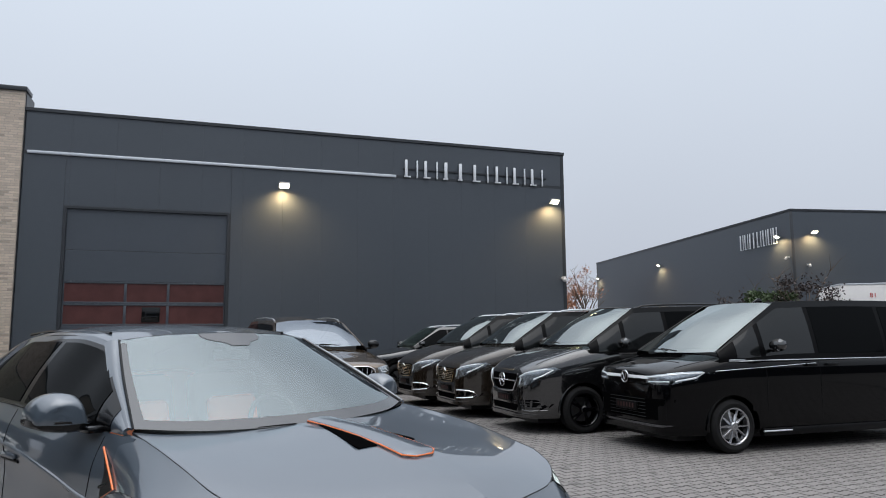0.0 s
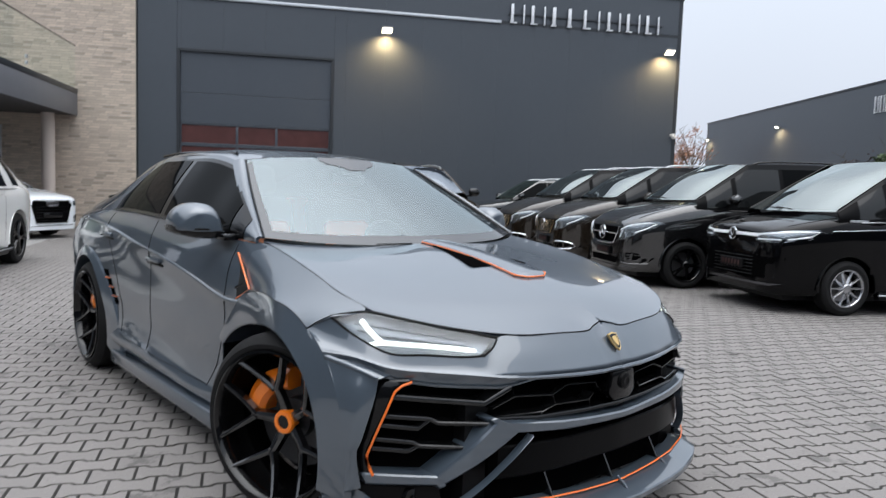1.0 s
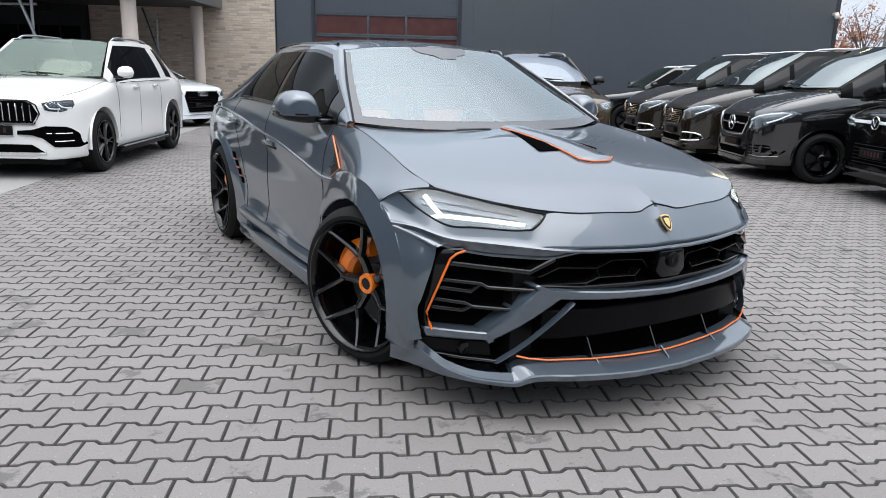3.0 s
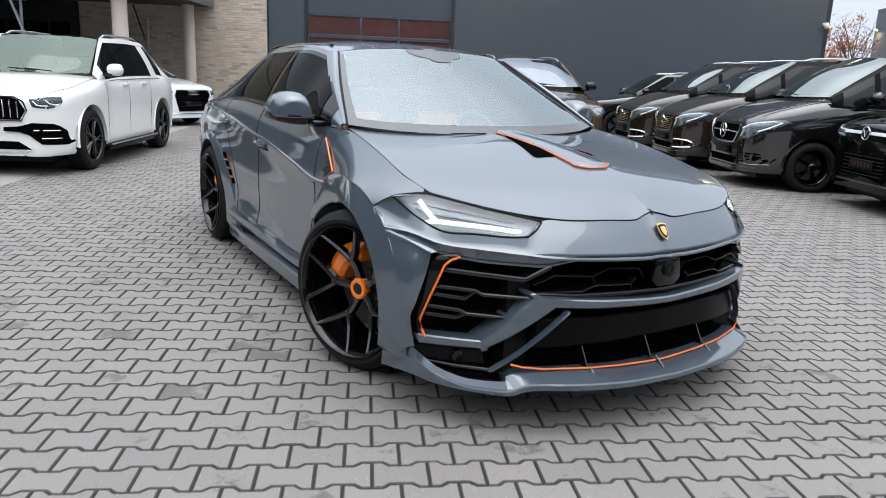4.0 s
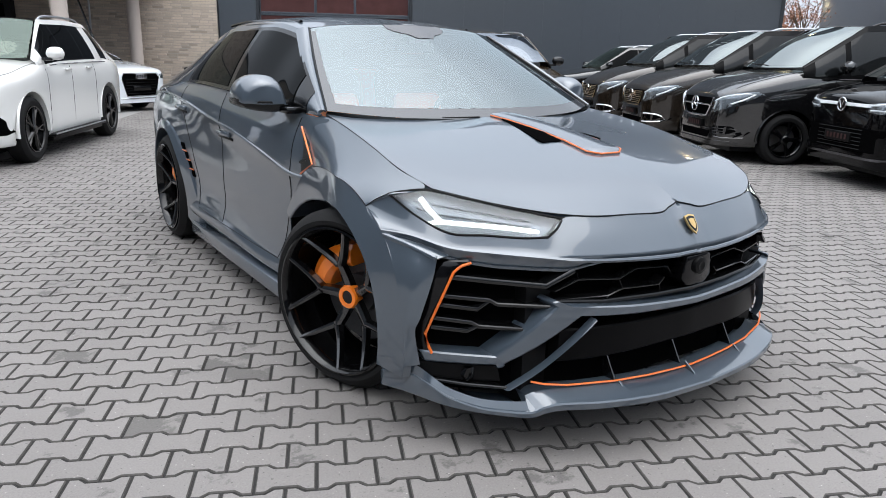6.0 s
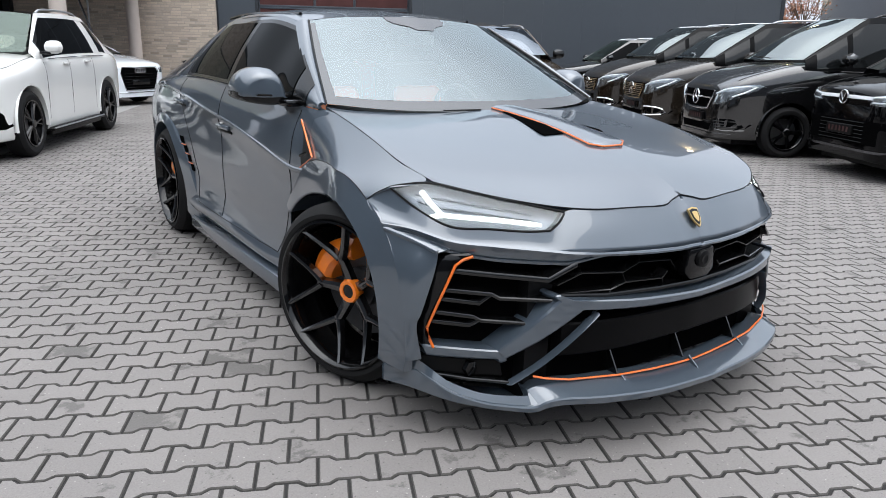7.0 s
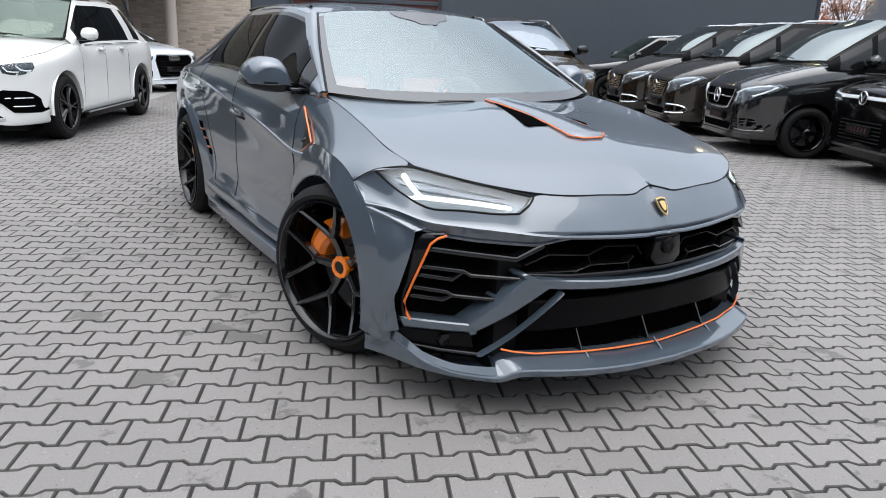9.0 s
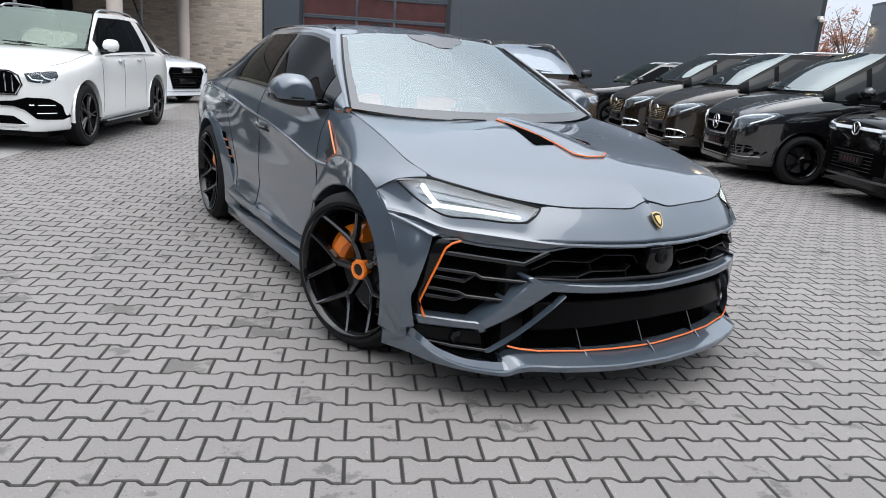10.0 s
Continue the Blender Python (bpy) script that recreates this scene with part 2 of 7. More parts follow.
weathered(PAVER, 0.42, 0.45, 0.9)
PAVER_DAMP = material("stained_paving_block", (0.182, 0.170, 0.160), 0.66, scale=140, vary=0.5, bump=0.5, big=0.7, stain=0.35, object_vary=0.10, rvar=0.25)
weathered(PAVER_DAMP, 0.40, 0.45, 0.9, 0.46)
# block edges: joint dirt and the joints' shade together in one darker colour
PAVER_EDGE = material("dirt_and_shade_paving_edge", (0.078, 0.073, 0.068), 0.9, scale=140, vary=0.5, bump=0.3, stain=0.4, object_vary=0.2)
PAVING_FAR = material("far_concrete_paving", (0.160, 0.152, 0.146), 0.75, scale=9.0, vary=0.25, big=0.25, stain=0.2, bump=0.2)
KERB_PALE = material("pale_concrete_strip", (0.26, 0.255, 0.245), 0.8, scale=60, vary=0.25, bump=0.2, stain=0.2)
JOINT = material("sandy_joint_filling", (0.020, 0.019, 0.018), 0.95, scale=200, vary=0.5, bump=0.3, stain=0.3)
FLOOD_GLASS = material("floodlight_glass", (0.9, 0.85, 0.7), 0.3, emit=(1.0, 0.83, 0.52), power=14.0)
FLOOD_BODY = material("floodlight_housing", (0.3, 0.3, 0.3), 0.5, 0.3)
BARK = material("tree_bark", (0.10, 0.075, 0.055), 0.9, scale=40, vary=0.5, bump=0.5)
LEAF_RED = material("autumn_leaf", (0.36, 0.17, 0.105), 0.7, scale=20, vary=0.5, object_vary=0.5)
LEAF_DARK = material("dark_red_shrub_leaf", (0.030, 0.020, 0.019), 0.7, scale=20, vary=0.5, object_vary=0.5)
LEAF_GREEN = material("evergreen_needle", (0.045, 0.075, 0.025), 0.7, scale=20, vary=0.5, object_vary=0.5)
TRAILER_WHITE = material("trailer_panel_white", (0.72, 0.70, 0.68), 0.4, scale=10, stain=0.1)
TRAILER_RED = material("trailer_red_paint", (0.5, 0.06, 0.05), 0.5)
PLATE_RED = material("temporary_plate_bars", (0.035, 0.009, 0.008), 0.5)


# ---- building helpers ----
def part(name, bm, mat, parent=None, label="", sharp=28, kind=""):
    """Links a bmesh as one mesh object under a thing or a part."""
    me = bpy.data.meshes.new(name)
    lim = radians(sharp)
    bm.normal_update()
    for f in bm.faces:
        f.smooth = True
    for e in bm.edges:
        if len(e.link_faces) == 2 and e.calc_face_angle(0) > lim:
            e.smooth = False
    bm.to_mesh(me)
    bm.free()
    me.materials.append(mat)
    ob = new(name, me)
    if parent is not None:
        ob.parent = parent
    return tagged(ob, label, kind=kind)


def thing(name, m, label, category, group=""):
    ob = new(name)
    ob.empty_display_size = 0.2
    ob.matrix_world = m
    return tagged(ob, label, category, group)


def box_into(bm, x0, y0, z0, x1, y1, z1, bevel=0.0, m=None):
    """Adds a block between two corners, with rounded edges where asked."""
    x0, x1 = sorted((x0, x1)); y0, y1 = sorted((y0, y1)); z0, z1 = sorted((z0, z1))
    vs = [bm.verts.new((x, y, z)) for x in (x0, x1) for y in (y0, y1) for z in (z0, z1)]
    fs = []
    for a, b, c, d in ((0, 1, 3, 2), (4, 6, 7, 5), (0, 4, 5, 1), (2, 3, 7, 6), (0, 2, 6, 4), (1, 5, 7, 3)):
        fs.append(bm.faces.new((vs[a], vs[b], vs[c], vs[d])))
    if bevel:
        es = list({e for f in fs for e in f.edges})
        r = bmesh.ops.bevel(bm, geom=es, offset=bevel, segments=2, affect="EDGES", profile=0.5)
        vs = list({v for v in r["verts"]} | {v for v in vs if v.is_valid})
    if m is not None:
        for v in vs:
            v.co = m @ v.co
    return vs


def box(x0, y0, z0, x1, y1, z1, bevel=0.0, m=None):
    bm = bmesh.new()
    box_into(bm, x0, y0, z0, x1, y1, z1, bevel, m)
    return bm


def prism(points, axis, a, b, bevel=0.0):
    """A flat outline pushed from a to b along an axis. The outline's pairs fill the other two axes in order."""
    bm = bmesh.new()
    def at(p, d):
        return {"x": (d, p[0], p[1]), "y": (p[0], d, p[1]), "z": (p[0], p[1], d)}[axis]
    lo = [bm.verts.new(at(p, a)) for p in points]
    hi = [bm.verts.new(at(p, b)) for p in points]
    n = len(points)
    bm.faces.new(lo)
    bm.faces.new(hi[::-1])
    for i in range(n):
        bm.faces.new((lo[i], hi[i], hi[(i + 1) % n], lo[(i + 1) % n]))
    bmesh.ops.recalc_face_normals(bm, faces=bm.faces)
    if bevel:
        bmesh.ops.bevel(bm, geom=list(bm.edges), offset=bevel, segments=2, affect="EDGES", profile=0.5)
    return bm


def curve1(keys, t):
    """A smooth value through keys (t, a, b, ...) at t."""
    n = len(keys)
    if t <= keys[0][0]:
        return list(keys[0][1:])
    if t >= keys[-1][0]:
        return list(keys[-1][1:])
    i = max(j for j in range(n - 1) if keys[j][0] <= t)
    t0, t1 = keys[i][0], keys[i + 1][0]
    h = t1 - t0
    s = (t - t0) / h
    out = []
    for c in range(1, len(keys[0])):
        p0, p1 = keys[i][c], keys[i + 1][c]
        d = (p1 - p0) / h
        dl = (p0 - keys[i - 1][c]) / (t0 - keys[i - 1][0]) if i > 0 else d
        dr = (keys[i + 2][c] - p1) / (keys[i + 2][0] - t1) if i + 2 < n else d
        m0 = 0 if dl * d <= 0 else 2 * dl * d / (dl + d)
        m1 = 0 if dr * d <= 0 else 2 * dr * d / (dr + d)
        if i == 0:
            m0 = d
        if i + 2 >= n:
            m1 = d
        s2, s3 = s * s, s * s * s
        out.append((2 * s3 - 3 * s2 + 1) * p0 + (s3 - 2 * s2 + s) * h * m0 + (-2 * s3 + 3 * s2) * p1 + (s3 - s2) * h * m1)
    return out


def through_points(pts, n):
    """n points along a rounded line through pts; a point given twice makes a corner."""
    pts = [Vector(p) for p in pts]
    segs = len(pts) - 1
    res = []
    for k in range(n):
        t = k / (n - 1) * segs
        i = min(int(t), segs - 1)
        s = t - i
        p1, p2 = pts[i], pts[i + 1]
        p0 = pts[i - 1] if i > 0 else p1 * 2 - p2
        p3 = pts[i + 2] if i + 2 <= segs else p2 * 2 - p1
        if (p1 - p0).length < 1e-6:
            p0 = p1 * 2 - p2
        if (p3 - p2).length < 1e-6:
            p3 = p2 * 2 - p1
        a, b, c = 0.5 * (p2 - p0), 0.5 * (2 * p0 - 5 * p1 + 4 * p2 - p3), 0.5 * (3 * p1 - p0 - 3 * p2 + p3)
        res.append(p1 + a * s + b * s * s + c * s * s * s)
    return res


def patch(rows, nu=12, nv=12):
    """A rounded sheet through a net of points, as a grid of places."""
    across = [through_points(r, nv) for r in rows]
    cols = [through_points([across[i][j] for i in range(len(rows))], nu) for j in range(nv)]
    return [[cols[j][i] for j in range(nv)] for i in range(nu)]


def grid_into(bm, g, flip=False):
    vs = [[bm.verts.new(p) for p in row] for row in g]
    for i in range(len(g) - 1):
        for j in range(len(g[0]) - 1):
            q = (vs[i][j], vs[i][j + 1], vs[i + 1][j + 1], vs[i + 1][j])
            try:
                bm.faces.new(q[::-1] if flip else q)
            except ValueError:
                pass
    return vs


def sheet(g, thick=0.0, both=False, out=(0.0, 1.5, 0.55)):
    """A mesh from a grid; both: with its mirror image over the middle plane of the car; thick: metres, grown inwards, away from the side that looks out of the car."""
    bm = bmesh.new()
    grid_into(bm, g)
    bmesh.ops.remove_doubles(bm, verts=bm.verts, dist=0.0004)
    bmesh.ops.dissolve_degenerate(bm, edges=bm.edges, dist=0.0002)
    outward(bm, out)
    if thick:
        thicken(bm, thick)
    if both:
        mirror_in(bm)
    return bm


def outward(bm, centre):
    """Turns all faces of an open sheet away from a middle point."""
    bm.normal_update()
    c = Vector(centre)
    vote = sum(f.normal.dot(f.calc_center_median() - c) * f.calc_area() for f in bm.faces)
    if vote < 0:
        bmesh.ops.reverse_faces(bm, faces=list(bm.faces))


def thicken(bm, t):
    """Gives an open sheet thickness on its inner side."""
    bm.normal_update()
    faces, verts = list(bm.faces), list(bm.verts)
    rim = [e for e in bm.edges if len(e.link_faces) == 1]
    inner = {v: bm.verts.new(v.co - v.normal * t) for v in verts}
    for f in faces:
        bm.faces.new([inner[v] for v in reversed(f.verts)])
    for e in rim:
        l = e.link_loops[0]
        a, b = l.vert, l.link_loop_next.vert
        bm.faces.new((b, a, inner[a], inner[b]))


def mirror_in(bm):
    """Adds the mirror image over x = 0 and joins the two along it."""
    geom = bmesh.ops.duplicate(bm, geom=list(bm.verts) + list(bm.edges) + list(bm.faces))["geom"]
    for v in geom:
        if isinstance(v, bmesh.types.BMVert):
            v.co.x = -v.co.x
    bmesh.ops.reverse_faces(bm, faces=[f for f in geom if isinstance(f, bmesh.types.BMFace)])
    bmesh.ops.remove_doubles(bm, verts=[v for v in bm.verts if abs(v.co.x) < 0.002], dist=0.003)


def mirrored(bm):
    """A copy of a mesh on the other side of the car."""
    c = bm.copy()
    for v in c.verts:
        v.co.x = -v.co.x
    bmesh.ops.reverse_faces(c, faces=list(c.faces))
    return c


def two_sides(name, bm, mat, parent, label=""):
    other = mirrored(bm)
    return part(name, bm, mat, parent, label), part(name, other, mat, parent, label)


def tube_into(bm, pts, r, sides=8, closed=False):
    """A round bar along points. r: one radius or one for each point."""
    pts = [Vector(p) for p in pts]
    n = len(pts)
    rings = []
    up = Vector((0, 0, 1))
    for i, p in enumerate(pts):
        a = pts[(i - 1) % n] if closed or i > 0 else p
        b = pts[(i + 1) % n] if closed or i < n - 1 else p
        d = (b - a).normalized()
        s = d.cross(up if abs(d.z) < 0.95 else Vector((1, 0, 0))).normalized()
        u = s.cross(d)
        rad = r[i] if isinstance(r, (list, tuple)) else r
        rings.append([bm.verts.new(p + (s * math.cos(k * math.tau / sides) + u * math.sin(k * math.tau / sides)) * rad) for k in range(sides)])
    for i in range(n if closed else n - 1):
        q = rings[(i + 1) % n]
        for k in range(sides):
            bm.faces.new((rings[i][k], rings[i][(k + 1) % sides], q[(k + 1) % sides], q[k]))
    if not closed:
        bm.faces.new(rings[0][::-1])
        bm.faces.new(rings[-1])
    return rings


def tube(pts, r, sides=8, closed=False):
    bm = bmesh.new()
    tube_into(bm, pts, r, sides, closed)
    bmesh.ops.recalc_face_normals(bm, faces=bm.faces)
    return bm


def turned_into(bm, profile, segs=40, centre=(0, 0, 0), axis="x", flip=False):
    """A shape turned round an axis from (along, radius) pairs."""
    rings = []
    c = Vector(centre)
    for a, r in profile:
        ring = []
        for k in range(segs):
            t = k * math.tau / segs
            v = {"x": (a, r * math.cos(t), r * math.sin(t)), "y": (r * math.cos(t), a, r * math.sin(t)), "z": (r * math.cos(t), r * math.sin(t), a)}[axis]
            ring.append(bm.verts.new(c + Vector(v)))
        rings.append(ring)
    for p, q in zip(rings, rings[1:]):
        for k in range(segs):
            bm.faces.new((p[k], p[(k + 1) % segs], q[(k + 1) % segs], q[k]))
    return rings


def turned(profile, segs=40, centre=(0, 0, 0), axis="x", caps=True):
    bm = bmesh.new()
    r = turned_into(bm, profile, segs, centre, axis)
    if caps:
        bm.faces.new(r[0])
        bm.faces.new(r[-1])
    bmesh.ops.recalc_face_normals(bm, faces=bm.faces)
    return bm


SITE = -30.0
SITE_M = pose(0, 0, 0, 0, 0, SITE)


# ---- ground ----
FACADE_V = 18.2
bm = bmesh.new()
bmesh.ops.create_grid(bm, x_segments=2, y_segments=2, size=700)
ground = part("ground", bm, PAVING_FAR, None, "wide grey concrete paving of the yard", kind="structure")
ground.location.z = -0.020
tagged(ground, category="ground")


pad = part("concrete_pad", box(-3.0, 0, -0.019, 9.5, 2.7, 0.003, 0.002), KERB_PALE, None, "smooth pale concrete strip along the parking bays", kind="structure")
pad.matrix_world = pose(-2.55, 6.30, 0, 0, 0, 66.4)
tagged(pad, category="pavement")


# ---- the large hall ----
hall = thing("industrial_hall", SITE_M, "anthracite metal-clad industrial hall with a sectional gate", "building")
tagged(hall, kind="structure")
HL, HR, HT = -5.60, 11.16, 7.92
GL, GR, GT = -4.47, -0.12, 5.14
# carcass behind the panels, with the gate's opening left free
bm = bmesh.new()
box_into(bm, HL, FACADE_V + 0.09, 0, GL - 0.02, FACADE_V + 0.5, HT - 0.05)
box_into(bm, GR + 0.02, FACADE_V + 0.09, 0, HR - 0.01, FACADE_V + 0.5, HT - 0.05)
box_into(bm, GL - 0.02, FACADE_V + 0.09, GT, GR + 0.02, FACADE_V + 0.5, HT - 0.05)
box_into(bm, HL, FACADE_V + 0.5, 0, HR - 0.01, FACADE_V + 30, HT - 0.08)
part("wall_core", bm, CLADDING_TRIM, hall, sharp=15)
# upright sandwich panels, in two storeys above and below the stripe
edges = [HL + 0.02 + i * 1.172 for i in range(15)]
edges[-1] = HR - 0.12
for a, b in zip(edges, edges[1:]):
    spans = [(6.70, HT - 0.10), (0.12, 6.60)]
    a2, b2 = a + 0.0007, b - 0.0007
    if b2 > GL - 0.04 and a2 < GR + 0.04:
        if a2 < GL - 0.06:
            part("panel", box(a2, FACADE_V, 0.12, GL - 0.06, FACADE_V + 0.088, 6.60, 0.0015), CLADDING, hall, sharp=15)
            part("panel", box(GL - 0.055, FACADE_V, GT + 0.06, b2, FACADE_V + 0.088, 6.60, 0.0015), CLADDING, hall, sharp=15)
            spans = spans[:1]
        elif b2 > GR + 0.06:
            part("panel", box(GR + 0.06, FACADE_V, 0.12, b2, FACADE_V + 0.088, 6.60, 0.0015), CLADDING, hall, sharp=15)
            part("panel", box(a2, FACADE_V, GT + 0.06, GR + 0.055, FACADE_V + 0.088, 6.60, 0.0015), CLADDING, hall, sharp=15)
            spans = spans[:1]
        else:
            spans = [spans[0], (GT + 0.06, 6.60)]
    for z0, z1 in spans:
        part("panel", box(a2, FACADE_V, z0, b2, FACADE_V + 0.088, z1, 0.0015), CLADDING, hall, sharp=15)
part("corner_flashing", box(HR - 0.12, FACADE_V - 0.012, 0, HR, FACADE_V + 0.2, HT - 0.1, 0.004), CLADDING_TRIM, hall, sharp=15)
part("roof_edge", box(HL - 0.02, FACADE_V - 0.04, HT - 0.10, HR + 0.03, FACADE_V + 0.5, HT, 0.006), CLADDING_TRIM, hall, sharp=15)
part("joint_rail", box(HL, FACADE_V + 0.004, 6.60, HR - 0.12, FACADE_V + 0.08, 6.70), CLADDING_TRIM, hall, sharp=15)
part("plinth", box(HL, FACADE_V + 0.02, 0, GL - 0.06, FACADE_V + 0.088, 0.118), CLADDING_TRIM, hall, sharp=15)
part("plinth", box(GR + 0.06, FACADE_V + 0.02, 0, HR - 0.12, FACADE_V + 0.088, 0.118), CLADDING_TRIM, hall, sharp=15)
part("light_stripe", box(HL + 0.10, FACADE_V - 0.05, 6.61, 5.04, FACADE_V - 0.002, 6.70, 0.006), ALU, hall, "pale aluminium stripe")
# gate frame and sections
part("gate_frame", box(GL - 0.055, FACADE_V - 0.015, 0, GL + 0.03, FACADE_V + 0.086, GT + 0.055, 0.004), CLADDING_TRIM, hall, sharp=15)
part("gate_frame", box(GR - 0.03, FACADE_V - 0.015, 0, GR + 0.055, FACADE_V + 0.086, GT + 0.055, 0.004), CLADDING_TRIM, hall, sharp=15)
part("gate_frame", box(GL + 0.032, FACADE_V - 0.015, GT - 0.02, GR - 0.032, FACADE_V + 0.086, GT + 0.055, 0.004), CLADDING_TRIM, hall, sharp=15)
gate = thing("sectional_gate", SITE_M, "closed anthracite sectional gate with two rows of dark windows", "gate")
tagged(gate, kind="structure")
GV = FACADE_V + 0.055
def gate_slab(z0, z1):
    part("gate_section", box(GL + 0.03, GV, z0 + 0.003, GR - 0.03, GV + 0.05, z1 - 0.003, 0.004), DOOR_PANEL, gate, sharp=15)
gate_slab(3.96, GT + 0.02)
gate_slab(3.09, 3.96)
gate_slab(0.02, 0.70)
gate_slab(0.70, 1.85)
xs = [GL + 0.03, GL + 1.62, GL + 2.75, GR - 0.03]
for z0, z1 in ((2.47, 3.09), (1.85, 2.47)):
    part("window_rail", box(GL + 0.03, GV - 0.004, z0, GR - 0.03, GV + 0.05, z0 + 0.055, 0.004), DOOR_PANEL, gate)
    part("window_rail", box(GL + 0.03, GV - 0.004, z1 - 0.05, GR - 0.03, GV + 0.05, z1 - 0.006, 0.004), DOOR_PANEL, gate)
    for x in xs:
        part("window_post", box(max(GL + 0.032, x - 0.035), GV - 0.002, z0 + 0.056, min(GR - 0.032, x + 0.035), GV + 0.05, z1 - 0.051, 0.004), DOOR_PANEL, gate)
    for a, b in zip(xs, xs[1:]):
        part("pane", box(a + 0.036, GV + 0.02, z0 + 0.056, b - 0.036, GV + 0.03, z1 - 0.051), DOOR_GLASS, gate)
notice = thing("gate_notice", SITE_M, "small black notice with pale lines of writing on the gate", "notice")
part("board", box(-2.40, GV - 0.016, 1.95, -1.92, GV - 0.006, 2.37, 0.003), GLOSS_BLACK, notice)
for i, (a, b) in enumerate(((-2.36, -1.96), (-2.30, -2.02), (-2.36, -1.98), (-2.30, -2.04))):
    part("writing_bar", box(a, GV - 0.019, 2.30 - i * 0.085, b, GV - 0.0165, 2.285 - i * 0.085), DARK_CHROME, notice)


def sign_row(name, m, u0, u1, z0, z1, v, label):
    """A row of raised plain metal bars where a company's name hangs."""
    s = thing(name, m, label, "sign")
    rooms = [1.0, 1.05, 0.78, 0.78, 1.25, 1.0, 1.02, 1.02]
    a, unit = u0, (u1 - u0) / sum(rooms)
    for i, room in enumerate(rooms):
        w = room * unit
        for k, f in ((0.10, 0.13), (0.70, 0.07)) if room > 0.8 else ((0.14, 0.16),):
            part("bar", box(a + w * k, v - 0.10, z0, a + w * k + unit * f, v - 0.05, z1, 0.008), SIGN_METAL, s)
        part("bar", box(a + w * 0.06, v - 0.095, z0, a + w * 0.40, v - 0.05, z0 + 0.07 * (z1 - z0), 0.004), SIGN_METAL, s)
        a += w
    part("mounting_rail", box(u0, v - 0.048, (z0 + z1) / 2 - 0.02, u1, v - 0.002, (z0 + z1) / 2 + 0.02), CLADDING_TRIM, s)
    return s


sign_row("wall_sign", SITE_M, 5.26, 10.46, 6.64, 7.22, FACADE_V, "row of raised pale metal bars on the hall's dark front")


def floodlight(m, tilt=35, watts=60):
    """An LED floodlight on a bracket; its face looks down and outwards along -y."""
    f = thing("wall_floodlight", m, "lit warm-white floodlight on a wall bracket", "lamp", "wall floodlights")
    part("bracket", box(-0.03, -0.16, -0.02, 0.03, 0.0, 0.02, 0.004), FLOOD_BODY, f)
    h = pose(0, -0.22, 0, -tilt)
    part("housing", box(-0.16, -0.11, -0.03, 0.16, 0.11, 0.03, 0.01, h), FLOOD_BODY, f)
    part("lit_glass", box(-0.145, -0.095, -0.036, 0.145, 0.095, -0.0305, 0, h), FLOOD_GLASS, f, "glowing front glass")
    li = new("floodlight_beam", bpy.data.lights.new("floodlight_beam", "SPOT"))
    li.data.energy, li.data.color, li.data.spot_size, li.data.spot_blend, li.data.shadow_soft_size = watts, (1.0, 0.70, 0.34), radians(150), 0.9, 0.08
    li.matrix_world = m @ look((0, -0.40, -0.10), (0, -0.02, -1.8))
    return f


floodlight(SITE_M @ pose(1.47, FACADE_V, 6.10), watts=240)
floodlight(SITE_M @ pose(10.66, FACADE_V, 6.10), watts=240)


def dome_camera(m):
    c = thing("wall_camera", m, "small white dome camera on a wall arm", "camera")
    part("arm", box(-0.04, -0.22, -0.03, 0.04, 0, 0.05, 0.01), TRAILER_WHITE, c)
    part("dome", turned([(0.02, 0.06), (0.0, 0.075), (-0.05, 0.07), (-0.09, 0.04), (-0.10, 0.005)], 20, (0, -0.2, -0.03), "z"), TRAILER_WHITE, c)


dome_camera(SITE_M @ pose(10.98, FACADE_V - 0.012, 3.45))


# ---- the brick building with its canopy ----
brick_house = thing("brick_building", SITE_M, "sand-coloured brick building with a projecting canopy and balcony", "building")
tagged(brick_house, kind="structure")
BT, BL = 8.46, -24.0
BV = FACADE_V - 0.10
part("wall", box(BL, BV + 0.012, 0, HL - 0.02, BV + 0.40, BT - 0.12), MORTAR, brick_house)
part("wall_core", box(BL, BV + 0.401, 0, HL - 0.02, BV + 6, 7.6), MORTAR, brick_house)
part("parapet_cap", box(BL, BV - 0.06, BT - 0.12, HL + 0.03, BV + 0.6, BT, 0.006), CLADDING_TRIM, brick_house)
part("corner_flashing", box(HL - 0.018, BV + 0.10, 0, HL + 0.004, BV + 1.0, BT - 0.13), CLADDING_TRIM, brick_house)
# canopy on two columns, its side square to the wall
CU, CZ0, CZ1, CV0 = -7.14, 3.10, 3.85, 12.55
CV1 = BV - 0.012
part("canopy_slab", box(BL, CV0 + 0.03, CZ0 + 0.02, CU - 0.03, CV1, CZ1 - 0.10), SOFFIT, brick_house, "dark soffit boards")
part("fascia", box(CU - 0.028, CV0, CZ0, CU, CV1, CZ1 - 0.14, 0.004), SLAB_GREY, brick_house)
part("fascia", box(BL, CV0, CZ0, CU - 0.03, CV0 + 0.028, CZ1 - 0.14, 0.004), SLAB_GREY, brick_house)
part("fascia_cap", box(CU - 0.10, CV0 - 0.012, CZ1 - 0.138, CU + 0.012, CV1, CZ1, 0.006), CLADDING_TRIM, brick_house, "darker edge flashing")
part("fascia_cap", box(BL, CV0 - 0.012, CZ1 - 0.138, CU - 0.102, CV0 + 0.09, CZ1, 0.006), CLADDING_TRIM, brick_house, "darker edge flashing")
